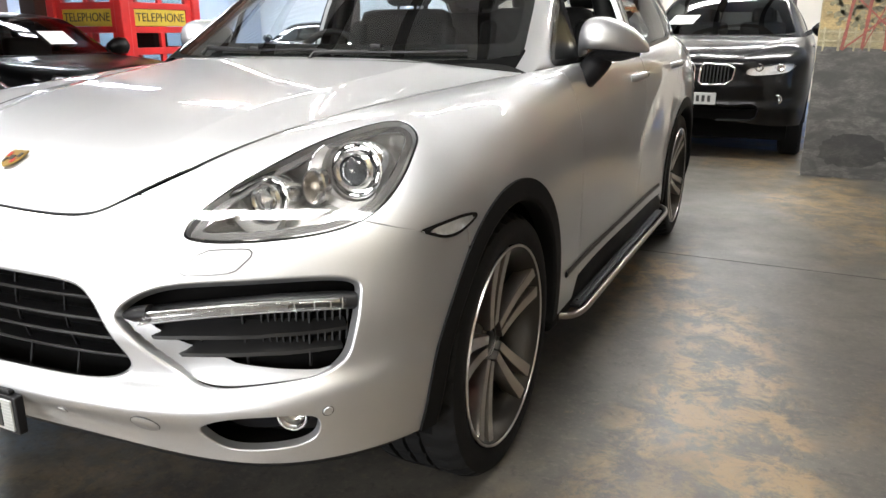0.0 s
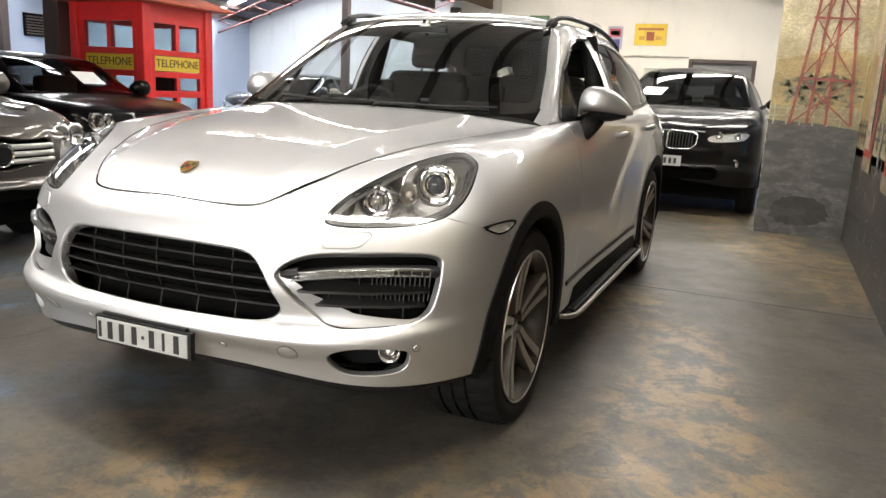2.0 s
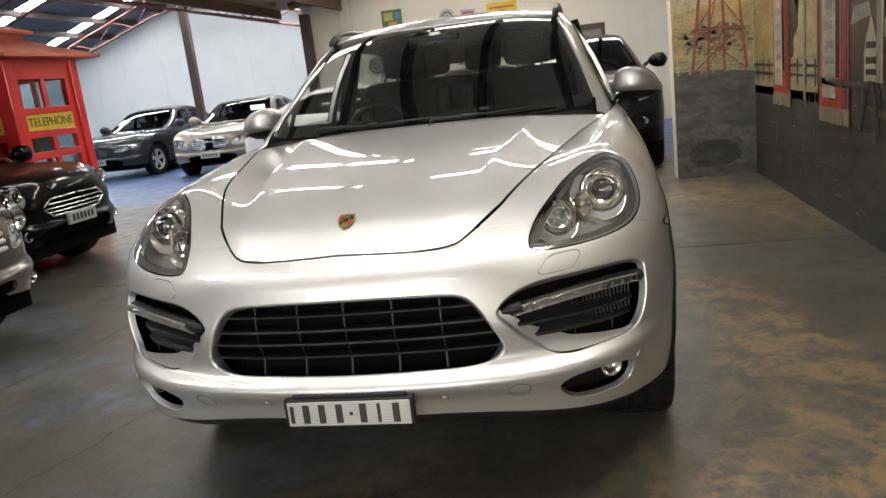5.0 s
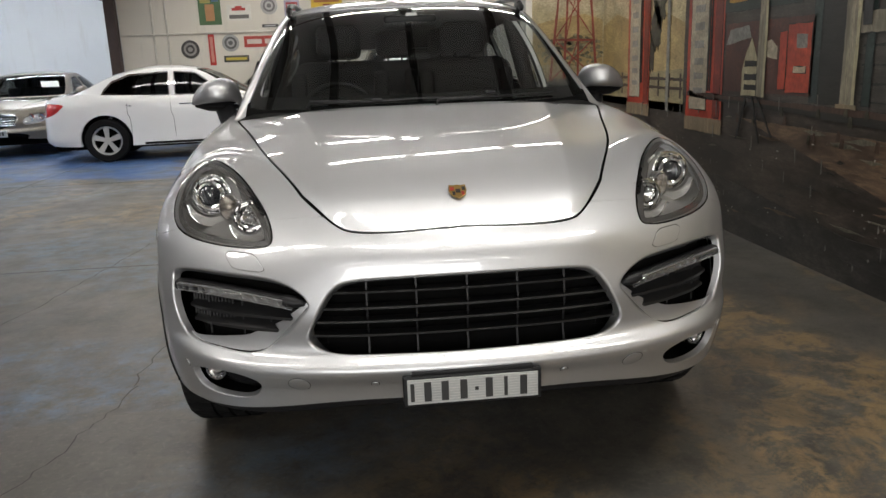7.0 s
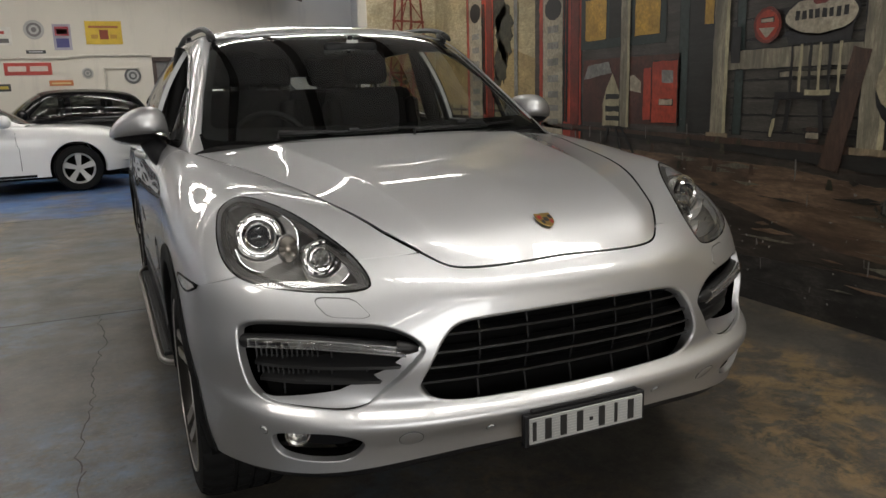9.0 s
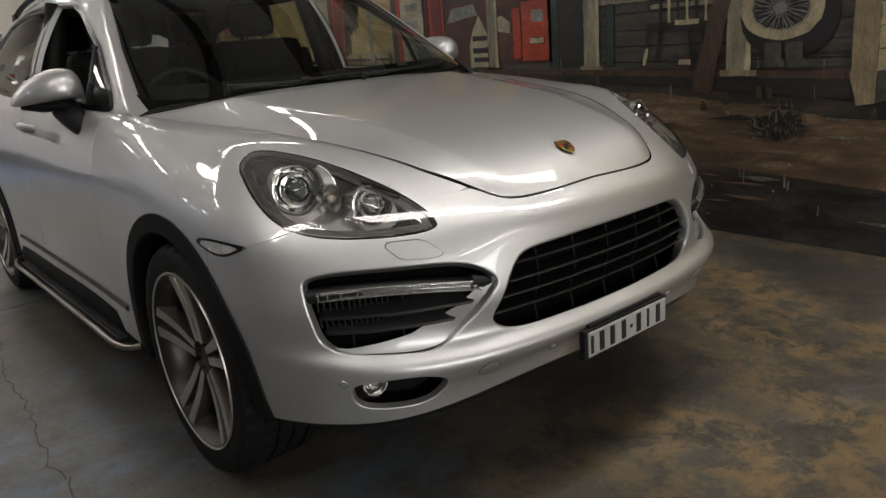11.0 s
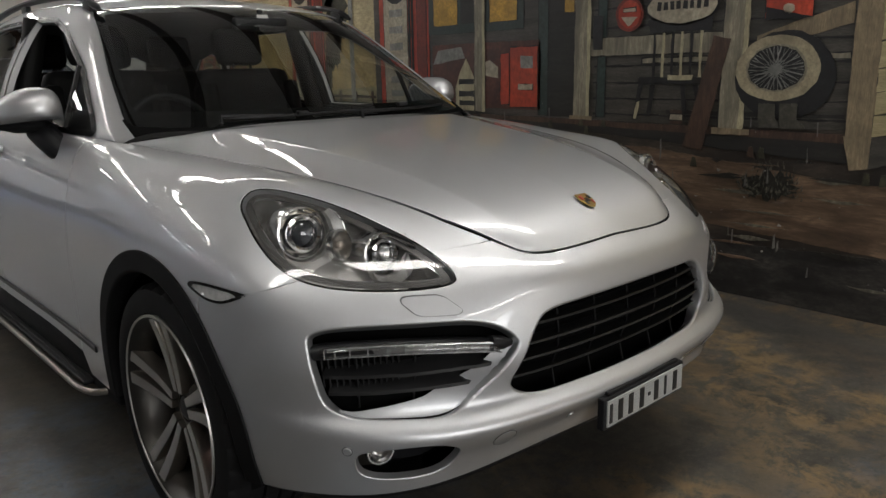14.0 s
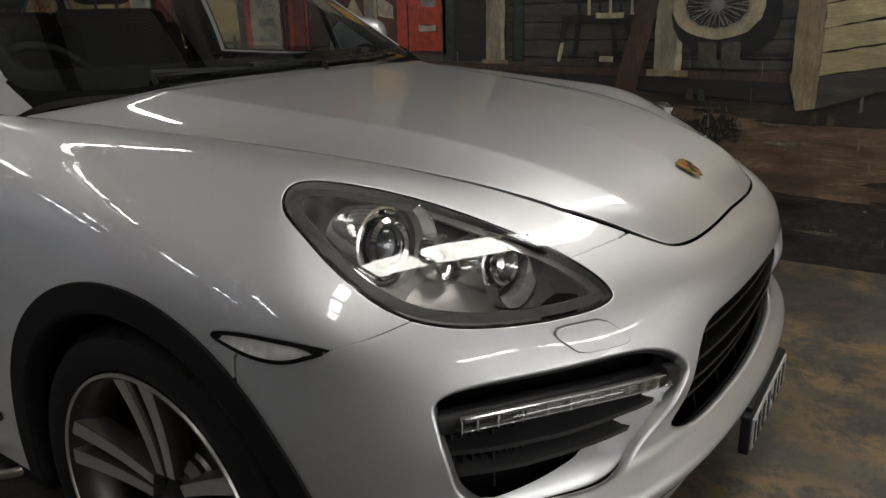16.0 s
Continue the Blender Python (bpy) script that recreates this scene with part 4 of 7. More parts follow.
part("inner_shell", inner.both().plus(hood.offset(-.02).both()), VOID, car, "black backing sheet under the body panels, gap shade in its colour")
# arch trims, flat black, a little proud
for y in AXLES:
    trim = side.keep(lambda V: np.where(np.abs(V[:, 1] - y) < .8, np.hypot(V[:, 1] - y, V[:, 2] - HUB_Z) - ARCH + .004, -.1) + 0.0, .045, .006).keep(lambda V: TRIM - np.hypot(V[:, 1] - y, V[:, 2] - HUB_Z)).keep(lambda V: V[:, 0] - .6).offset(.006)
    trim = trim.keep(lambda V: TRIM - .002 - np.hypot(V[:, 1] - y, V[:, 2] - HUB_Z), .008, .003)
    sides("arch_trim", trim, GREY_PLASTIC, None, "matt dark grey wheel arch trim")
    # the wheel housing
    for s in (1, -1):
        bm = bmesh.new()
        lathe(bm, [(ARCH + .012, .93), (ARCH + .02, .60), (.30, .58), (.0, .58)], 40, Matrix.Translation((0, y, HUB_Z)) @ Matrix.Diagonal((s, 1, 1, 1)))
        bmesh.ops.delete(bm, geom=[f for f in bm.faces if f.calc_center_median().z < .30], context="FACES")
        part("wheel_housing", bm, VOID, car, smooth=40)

# lower black lip, sills, floor pan, tail
LOW = SIDE[0][:4] + [(.905, -.475, .339)]
lipnet = net([[(p[0] * .93, p[1] + .16, p[2] - .012) for p in LOW], [(p[0] * .955, p[1] + .06, p[2] - .034) for p in LOW], [(p[0] * .975, p[1] + .028, p[2] - .030) for p in LOW], [(p[0] * .988, p[1] + .014, p[2] - .008) for p in LOW], [(p[0] * .992, p[1] + .010, p[2] + .008) for p in LOW]], 60, 16, True)
part("chin_spoiler", Sheet.grid(lipnet).both(), BLACK_PLASTIC, car, "black plastic chin spoiler")
for s in (1, -1):
    part("sill", boxed((s * .90 - .045, .42, .25), (s * .90 + .045, 2.45, .385), .02), GREY_PLASTIC, car, "dark plastic sill", 40)
bm = boxed((-.58, -.55, .26), (.58, 3.60, .40), .03)
box(bm, (-.80, .55, .24), (.80, 2.35, .34), .02)
part("floor_pan", bm, VOID, car)

# ------------------------------------------------ cabin, windows
WS = [(0, 1.13), (.40, 1.135), (.67, 1.142), (.752, 1.152), (.760, 1.175), (.708, 1.33), (.618, 1.545), (.593, 1.578), (.53, 1.586), (.30, 1.598), (0, 1.603)]
WS = WS[1:-1] + [(-x, z) for x, z in WS[1:-1][::-1]]
ws_in = region(WS, "xz", smooth=False, where=lambda V: (V[:, 1] < 1.6))
WIN_F = [(.70, 1.128), (.74, 1.165), (1.00, 1.345), (1.28, 1.487), (1.45, 1.535), (1.735, 1.553), (1.735, 1.145), (1.2, 1.137)]
WIN_R = [(1.83, 1.147), (1.83, 1.553), (2.25, 1.55), (2.52, 1.532), (2.68, 1.50), (2.80, 1.40), (2.86, 1.225), (2.83, 1.20), (2.4, 1.178)]
WIN_Q = [(2.93, 1.22), (2.90, 1.33), (2.84, 1.44), (2.90, 1.46), (3.10, 1.42), (3.26, 1.33), (3.30, 1.25), (3.2, 1.225)]
wins = [region(w, "yz", smooth=False, where=lambda V: V[:, 0] > .6) for w in (WIN_F, WIN_R, WIN_Q)]
REAR = [(.55, 1.20), (.57, 1.24), (.50, 1.42), (.42, 1.455), (-.42, 1.455), (-.50, 1.42), (-.57, 1.24), (-.55, 1.20)]
rear_in = region(REAR, "xz", smooth=False, where=lambda V: V[:, 1] > 3.3)
full = cabin.both()
frame_sheet = full.keep(low(ws_in), .02, .003)
for w in wins:
    frame_sheet = frame_sheet.keep(low(sym(w)), .02, .003)
frame_sheet = frame_sheet.keep(low(rear_in), .02, .003)
scuttle_in = lambda V: np.minimum.reduce([1.172 - V[:, 2], .765 - np.abs(V[:, 0]), .9 - V[:, 1]])
part("roof_frame", frame_sheet.keep(low(scuttle_in)), SILVER, car)
part("scuttle_panel", frame_sheet.keep(scuttle_in), VOID, car, "black plastic scuttle panel")


def pair(name, sheet, mat, label=""):
    """One part for each side of the car."""
    part(name, sheet.keep(lambda V: V[:, 0]), mat, car, label)
    part(name, sheet.keep(lambda V: -V[:, 0]), mat, car, label)


FRIT = plain("black_gloss", (.006, .006, .006), .22, vary=.02, spec=.3)
ws_glass = full.keep(ws_in).offset(-.004)
screen = part("windscreen", ws_glass, GLASS_FRONT, car, "clear laminated windscreen")
part("frit_band", ws_glass.keep(lambda V: .032 - ws_in(V) + np.clip(1.21 - V[:, 2], 0, .05)).offset(-.003), FRIT, screen, "black printed glass border")
for w, nm in zip(wins, ("front_window", "rear_window", "quarter_window")):
    g = full.keep(sym(w)).offset(-.006)
    if nm != "front_window":
        pair(nm, g, GLASS_DARK, "dark tinted side glass")
    else:
        pair("fixed_pane", g.keep(lambda V: .98 - V[:, 1]), GLASS_DARK)
        # wound down: only the upper edge of the glass shows above the sill
        pair(nm, g.keep(lambda V: V[:, 1] - 1.0).keep(lambda V: 1.165 - V[:, 2]), GLASS_DARK, "dark tinted side glass, wound down")
    edge = full.keep(lambda V: sym(w)(V) + .014).keep(lambda V: .006 - sym(w)(V)).offset(.003)
    pair("window_trim", edge, FRIT, "gloss black window surround")
part("back_window", full.keep(rear_in).offset(-.004), GLASS_DARK, car)
# divider post between the fixed pane and the window
for s in (1, -1):
    bm = bmesh.new()
    tube(bm, [(s * .835, .985, 1.13), (s * .748, 1.015, 1.35)], .012, 6)
    part("window_post", bm, BLACK_PLASTIC, car)
# lining below the glass, so that the shell is closed from inside
part("cabin_lining", frame_sheet.offset(-.02), plain("grey_lining", (.045, .044, .043), .9), car, "grey fabric roof lining")

# cowl, wipers
cowlnet = np.stack([np.stack([hood_net[:, -1] + np.array([0, -.03, -.030]), (hood_net[:, -1] + cabin_net[-1, 0]) / 2 * 0 + hood_net[:, -1] + np.array([0, .06, -.012]), hood_net[:, -1] + np.array([0, .17, .03])])])[0]
part("cowl", Sheet.grid(cowlnet, True).both(), VOID, car, "black plastic scuttle")


def screen_at(x, z, out):
    V = ws_glass.V
    i = np.argmin((V[:, 0] - x) ** 2 + (V[:, 2] - z) ** 2)
    return Vector(V[i] + ws_glass.N[i] * out)


for x0, x1, z1 in ((-.48, .10, 1.172), (.06, .60, 1.175)):
    bm = bmesh.new()
    pts = [screen_at(x0 + (x1 - x0) * k / 8, 1.150 + (z1 - 1.165) * k / 8, .012) for k in range(9)]
    tube(bm, pts, .005, 6)
    tube(bm, [pts[0] + Vector((-.01, -.03, -.02)), pts[0] + Vector((0, -.005, .006)), pts[3]], .007, 6)
    wip = part("wiper", bm, BLACK_PLASTIC, car, smooth=40)
for x in (-.20, .30):
    bm = boxed((-.022, -.012, -.006), (.022, .012, .008), .005)
    o = part("washer_jet", bm, BLACK_PLASTIC, car)
    o.location = screen_at(x, 1.16, .02) + Vector((0, -.02, .0))

# roof rails
for s in (1, -1):
    bm = bmesh.new()
    line = [(.598, 1.17, 1.565), (.603, 1.25, 1.598), (.606, 1.40, 1.630), (.604, 1.75, 1.650), (.601, 2.3, 1.650), (.590, 2.9, 1.598), (.578, 3.12, 1.552)]
    tube(bm, [(s * p[0], p[1], p[2]) for p in spline(line, 28)], [.008] + [.017] * 26 + [.008], 8, flat=.8)
    for y, z in ((1.28, 1.59), (2.15, 1.625), (2.95, 1.57)):
        box(bm, (s * .600 - .012, y - .045, z - .035), (s * .600 + .012, y + .045, z + .022), .008)
    part("roof_rail", bm, BLACK_PLASTIC, car, "black satin roof rail", 50)

# ------------------------------------------------ grille and air intakes
BLADE = plain("blade_plastic", (.015, .015, .0155), .42, bumps=.1)
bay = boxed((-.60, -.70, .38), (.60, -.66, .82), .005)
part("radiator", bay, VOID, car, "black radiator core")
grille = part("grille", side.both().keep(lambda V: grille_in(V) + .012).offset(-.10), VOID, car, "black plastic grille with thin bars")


def bar_on_nose(xs, z, depth, thick, back, mat, parent, name, label="", tilt=0.0):
    bm = bmesh.new()
    rows = []
    for x in xs:
        p, n = nose(x, z, -back)
        q = p + Vector((0, depth, -tilt))
        rows.append([bm.verts.new(p + Vector((0, 0, thick * .35))), bm.verts.new(p + Vector((0, -.002, 0))), bm.verts.new(p - Vector((0, 0, thick * .35))), bm.verts.new(q - Vector((0, 0, thick / 2))), bm.verts.new(q + Vector((0, 0, thick / 2)))])
    for a, b in zip(rows, rows[1:]):
        for k in range(5):
            bm.faces.new((a[k], a[(k + 1) % 5], b[(k + 1) % 5], b[k]))
    bm.faces.new(rows[0][::-1]), bm.faces.new(rows[-1])
    return part(name, bm, mat, parent, label, 40)


def width_at(f, z, lo=0.0, hi=1.0):
    xs = np.linspace(lo, hi, 400)
    v = f(np.stack([xs, xs * 0 - .8, xs * 0 + z], 1))
    ok = xs[v > -.004]
    return (ok.min(), ok.max()) if len(ok) else (0, 0)


for z in (.574, .620, .666, .713):
    w = width_at(grille_in, z)[1]
    bar_on_nose(np.linspace(-w, w, 31), z, .05, .009, .022, BLADE, grille, "bar", tilt=.004)
for x in (-.285, -.145, 0, .145, .285):
    bm = bmesh.new()
    a = [nose(x, z, -.042)[0] for z in np.linspace(.532, .752, 8)]
    tube(bm, a, .0036, 4)
    part("upright", bm, BLACK_PLASTIC, grille)
bm = boxed((-.055, -.755, .60), (.055, -.70, .70), .01)
part("sensor_block", bm, GREY_PLASTIC, grille, "dark sensor housing behind the bars")
# mesh behind
bm = bmesh.new()
for k in range(24):
    x = -.44 + k * .0383
    tube(bm, [(x, -.765, .50), (x, -.765, .78)], .0016, 4)
for k in range(11):
    z = .53 + k * .023
    tube(bm, [(-.46, -.764, z), (.46, -.764, z)], .0014, 4)
part("mesh_screen", bm, GREY_PLASTIC, grille)

BLACKIN = [(.885, .70), (.862, .752), (.77, .764), (.55, .756), (.46, .728), (.436, .69), (.462, .678), (.494, .645), (.530, .605), (.582, .574), (.65, .561), (.80, .556), (.852, .566), (.880, .62)]
black_in = region(BLACKIN, "xz", smooth=False, where=lambda V: V[:, 1] < -.4)
LED_CELL = plain("led_cell_grey", (.34, .34, .335), .25, .8, .35, 90)
LAMPSHINE = plain("lamp_reflector", (.62, .63, .64), .2, .75, .3, 60)
for s in (1, -1):
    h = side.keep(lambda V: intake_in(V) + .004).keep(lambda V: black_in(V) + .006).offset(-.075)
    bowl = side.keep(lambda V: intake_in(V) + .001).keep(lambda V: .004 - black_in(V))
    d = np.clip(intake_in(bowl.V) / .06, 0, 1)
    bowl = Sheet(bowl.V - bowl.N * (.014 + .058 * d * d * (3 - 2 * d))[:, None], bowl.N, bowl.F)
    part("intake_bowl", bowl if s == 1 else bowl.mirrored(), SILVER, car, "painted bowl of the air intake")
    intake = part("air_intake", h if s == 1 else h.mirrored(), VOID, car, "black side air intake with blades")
    # blades
    for z, x0, x1 in ((.628, .497, .855), (.584, .540, .845)):
        xs = np.linspace(x0, x1, 18)
        bm = bmesh.new()
        rows = []
        for i, x in enumerate(xs):
            p, n = nose(x, z, -.030 - .02 * (i / 17))
            k = min(1, .25 + i / 5)
            q = p - n * .05
            rows.append([bm.verts.new(Vector((s * v.x, v.y, v.z))) for v in (p + Vector((0, 0, .002)), p - Vector((0, 0, .006)), q + Vector((0, 0, .012 * k)), q + Vector((0, 0, .028 * k)))])
        for a, b in zip(rows, rows[1:]):
            for k in range(4):
                bm.faces.new((a[k], a[(k + 1) % 4], b[(k + 1) % 4], b[k]))
        bm.faces.new(rows[0]), bm.faces.new(rows[-1])
        part("blade", bm, BLADE, intake, smooth=40)
    for k in range(13):
        x = .855 - k * .0125
        bm = bmesh.new()
        a = nose(x, .70, -.064)[0]
        b = nose(x, .575 + .004 * max(0, 4 - k), -.064)[0]
        tube(bm, [(s * a.x, a.y, a.z), (s * b.x, b.y, b.z)], .003, 4)
        part("fin", bm, BLACK_PLASTIC, intake)
    for x in (.79, .67, .58):
        bm = bmesh.new()
        a, b = nose(x, .70, -.06)[0], nose(x, .56, -.06)[0]
        tube(bm, [(s * a.x, a.y, a.z), (s * b.x, b.y, b.z)], .003, 4)
        part("fin", bm, BLACK_PLASTIC, intake)
    # daytime running lamp: a pod with a row of cells under a clear cover
    xs = [.848, .835, .80, .72, .64, .56, .51, .488]
    zs = [.697, .700, .704, .706, .702, .693, .685, .680]
    path = spline([tuple(nose(x, z, -.009)[0]) for x, z in zip(xs, zs)], 40)
    pod = bmesh.new()
    tube(pod, [(s * p[0], p[1] + .028, p[2] - .002) for p in path], [.006] + [.0225] * 38 + [.016], 10, flat=.85)
    podline = [nose(x, z, -.004)[0] for x, z in ((.505, .692), (.475, .687), (.452, .684))]
    tube(pod, [(s * p.x, p.y + .012, p.z) for p in podline], [.022, .020, .010], 10, flat=.8)
    drl = part("running_lamp", pod, BLACK_PLASTIC, car, "slim LED running lamp, unlit", 50)
    cov = bmesh.new()
    tube(cov, [(s * p[0], p[1], p[2]) for p in path[1:]], [.004] + [.0155] * 36 + [.012, .006], 10, flat=.85)
    part("cover", cov, LENS, drl, "clear ribbed cover", 50)
    for dy, dz in ((-.0085, .0112), (-.0065, -.0110)):
        bm = bmesh.new()
        tube(bm, [(s * p[0], p[1] + dy, p[2] + dz) for p in path[3:]], .0016, 6)
        part("trim_line", bm, LAMPSHINE, drl, "bright edge of the lamp")
    for k in range(12):
        a, b = 3 + 3 * k, 6 + 3 * k
        bm = bmesh.new()
        rows = []
        for i in range(a, min(b, 39) + 1):
            p = path[i]
            rows.append([bm.verts.new((s * p[0], p[1] + dy, p[2] + dz)) for dy, dz in ((.004, .0118), (-.008, .0100), (-.0065, .0045), (.001, .0035), (.001, -.0090), (-.006, -.0105), (.006, -.0118))])
        for u, v in zip(rows, rows[1:]):
            for q in range(6):
                bm.faces.new((u[q], u[q + 1], v[q + 1], v[q]))
        part("led_cell", bm, LED_CELL, drl)
        p, q = path[a], path[a + 1]
        ang = math.atan2(q[1] - p[1], (q[0] - p[0]) * s)
        bm = bmesh.new()
        box(bm, (-.0013, -.0105, -.0105), (.0013, .004, .0115), 0, Matrix.Translation((s * p[0], p[1], p[2])) @ Matrix.Rotation(ang, 4, "Z"))
        part("divider", bm, LAMPSHINE, drl)
    # fog lamp
    h = side.keep(lambda V: fog_in(V) + .004).offset(-.075)
    fogbox = part("fog_recess", h if s == 1 else h.mirrored(), BLACK_PLASTIC, car, "black fog lamp recess")
    p, n = nose(.762, .440, -.038)
    m = Matrix.Translation((s * p.x, p.y, p.z)) @ Vector((s * .35, -1, .02)).to_track_quat("X", "Z").to_matrix().to_4x4()
    bm = bmesh.new()
    lathe(bm, [(.034, -.05), (.034, -.006), (.0325, .003), (.029, .003), (.026, -.004), (.016, -.022), (.0, -.026)], 32, m)
    fog = part("fog_lamp", bm, CHROME, car, "round chrome fog lamp", 40)
    bm = bmesh.new()
    lathe(bm, [(.029, .001), (.022, .007), (.012, .010), (.0005, .011)], 32, m)
    part("lens", bm, LENS, fog, smooth=60)
    bm = bmesh.new()
    lathe(bm, [(.012, -.022), (.013, -.008), (.006, -.003), (.0003, -.002)], 20, m)
    part("bulb_shield", bm, ALLOY, fog, smooth=40)

# small round caps, washer flaps, sensors
cap_edge = plain("cap_gap", (.10, .10, .10), .6)
for s in (1, -1):
    for x, z, r, nm in ((.483, .452, .030, "tow_cap"), (.270, .449, .0105, "parking_sensor"), (.822, .478, .0105, "parking_sensor")):
        p, n = nose(x, z, .0005)
        m = Matrix.Translation((s * p.x, p.y, p.z)) @ Vector((s * n.x, n.y, n.z)).to_track_quat("X", "Z").to_matrix().to_4x4()
        bm = bmesh.new()
        lathe(bm, [(r * .0, .0022), (r * .9, .0022), (r, .0008), (r, -.004)], 28, m)
        o = part(nm, bm, SILVER, car, smooth=50)
        bm = bmesh.new()
        lathe(bm, [(r + .0002, .0002), (r + .0022, .0004), (r + .0024, -.004)], 28, m)
        part("gap_ring", bm, cap_edge, o)
    flap = region([(.674, .800), (.671, .808), (.662, .812), (.630, .812), (.600, .811), (.588, .808), (.579, .800), (.566, .785), (.558, .774), (.562, .768), (.575, .767), (.61, .768), (.643, .770), (.656, .775), (.665, .787)], "xz", where=lambda V: V[:, 1] < -.4)
    fl = side.keep(flap).offset(.0025)
    fl = fl.keep(lambda V: flap(V) - .0012, .003, .001)
    o = part("washer_flap", fl if s == 1 else fl.mirrored(), SILVER, car)
    gp = side.keep(lambda V: flap(V) + .0012).keep(lambda V: .0015 - flap(V)).offset(.0008)
    part("gap_ring", gp if s == 1 else gp.mirrored(), cap_edge, o)

# side indicators on the wings
for s in (1, -1):
    g = side.keep(lambda V: marker_in(V) - .001)
    mk = part("side_indicator", (g.offset(-.006) if s == 1 else g.offset(-.006).mirrored()), plain("indicator_inside", (.86, .86, .85), .25, .25, .3, 50) if s == 1 else bpy.data.materials["indicator_inside"], car, "clear side indicator with a chrome inside")
    g2 = g.keep(lambda V: marker_in(V) - .007).offset(.0015)
    part("lens", g2 if s == 1 else g2.mirrored(), glass_mat("smoked_lens", (.93, .93, .93)) if s == 1 else bpy.data.materials["smoked_lens"], mk)
    g3 = g.keep(lambda V: .0080 - marker_in(V)).offset(.002)
    part("rim", g3 if s == 1 else g3.mirrored(), FRIT, mk)

# ------------------------------------------------ headlamps
BULBGLASS = plain("projector_glass", (.055, .06, .068), .12, .4, .1)
LAMPRING = plain("lamp_barrel", (.62, .62, .615), .13, .95, .12, 30)
HOUSING = plain("lamp_housing", (.30, .293, .28), .28, .35, .1)
SATIN = plain("lamp_satin", (.38, .375, .36), .28, .35, .08)
BEZEL = plain("lamp_bezel", (.06, .058, .055), .4, .1)
for s in (1, -1):
    fl = (lambda q: q) if s == 1 else (lambda q: q.mirrored())
    bowl = side.keep(lambda V: lamp_in(V) + .006)
    depth = np.clip(lamp_in(bowl.V) / .03, 0, 1)
    bowl.V = bowl.V - bowl.N * (.012 + .075 * np.sqrt(depth))[:, None]
    lamp = part("headlamp", fl(Sheet(bowl.V, bowl.N, bowl.F)), HOUSING, car, "teardrop headlamp with twin round projectors")
    part("lens", fl(side.keep(lambda V: lamp_in(V) - .003).offset(.001)), LENS, lamp, "clear polycarbonate cover")
    part("seal", fl(side.keep(lambda V: lamp_in(V) - .0005).keep(lambda V: .0075 - lamp_in(V)).offset(-.001)), FRIT, lamp, "black rubber seal")
    part("bezel", fl(side.keep(lambda V: lamp_in(V) - .014).keep(lambda V: .031 - lamp_in(V)).offset(-.010)), BEZEL, lamp, "dark grey inner bezel")
    part("bezel_line", fl(side.keep(lambda V: lamp_in(V) - .031).keep(lambda V: .0335 - lamp_in(V)).offset(-.011)), CHROME, lamp, "thin chrome line round the bezel")
    for (x, y, z), r in (((.752, -.450, .934), 1.0), ((.618, -.590, .884), .78)):
        m = Matrix.Translation((s * x, y, z)) @ Vector((s * .10, -1, .10)).to_track_quat("X", "Z").to_matrix().to_4x4()
        bm = bmesh.new()
        lathe(bm, [(.062 * r, -.075), (.066 * r, -.02), (.064 * r, .002), (.060 * r, .003), (.054 * r, -.012), (.050 * r, -.014), (.050 * r, -.008), (.045 * r, -.008), (.043 * r, -.02), (.0, -.022)], 44, m)
        pj = part("projector", bm, LAMPRING, lamp, "chrome-ringed projector", 35)
        bm = bmesh.new()
        lathe(bm, [(.045 * r, .006), (.046 * r, .013), (.040 * r, .019), (.034 * r, .015), (.033 * r, -.01)], 44, m)
        part("ring", bm, CHROME, pj, smooth=40)
        bm = bmesh.new()
        lathe(bm, [(.033 * r, .006), (.028 * r, .016), (.018 * r, .023), (.008 * r, .026), (.0003, .0265)], 36, m)
        part("lens", bm, LENS, pj, smooth=60)
        bm = bmesh.new()
        lathe(bm, [(.031 * r, -.005), (.0, -.016)], 30, m)
        part("shade", bm, BULBGLASS if r == 1.0 else LAMPRING, pj)
        for k in range(9):
            a = 2 * math.pi * k / 9 + .3
            bm = bmesh.new()
            box(bm, (-.012, -.012 * r, .052 * r), (.0025, .012 * r, .0575 * r), .001, m @ Matrix.Rotation(a, 4, "X"))
            part("facet", bm, LAMPRING, pj)
        # broad satin crescent round the lower side of the projector, with a bright thin edge
        bm, edge_pts, rows = bmesh.new(), [], []
        for k in range(29):
            f = k / 28
            th = math.radians(-222 + f * 200)
            a = th if s == 1 else math.pi - th
            wd = .002 + (.034 if r == 1.0 else .026) * math.sin(math.pi * min(1, .08 + f * .97)) ** .8
            ca, sa = math.cos(a), math.sin(a) * .95
            ri, ro = .072 * r, .072 * r + wd
            rows.append([bm.verts.new(m @ Vector((h, q * ca, q * sa))) for h, q in ((.006, ri), (.022, ri + .002), (.029, ro), (.008, ro + .001))])
            edge_pts.append(m @ Vector((.030, ro * ca, ro * sa)))
        for p, q in zip(rows, rows[1:]):
            for k in range(3):
                bm.faces.new((p[k], p[k + 1], q[k + 1], q[k]))
        cres = part("crescent", bm, SATIN, lamp, "satin silver crescent trim", 50)
        bm = bmesh.new()
        tube(bm, edge_pts, .0016, 6)
        part("edge", bm, CHROME, cres, smooth=60)
    # small round reflector between the two projectors
    m = Matrix.Translation((s * .690, -.525, .905)) @ Vector((s * .15, -1, .10)).to_track_quat("X", "Z").to_matrix().to_4x4()
    bm = bmesh.new()
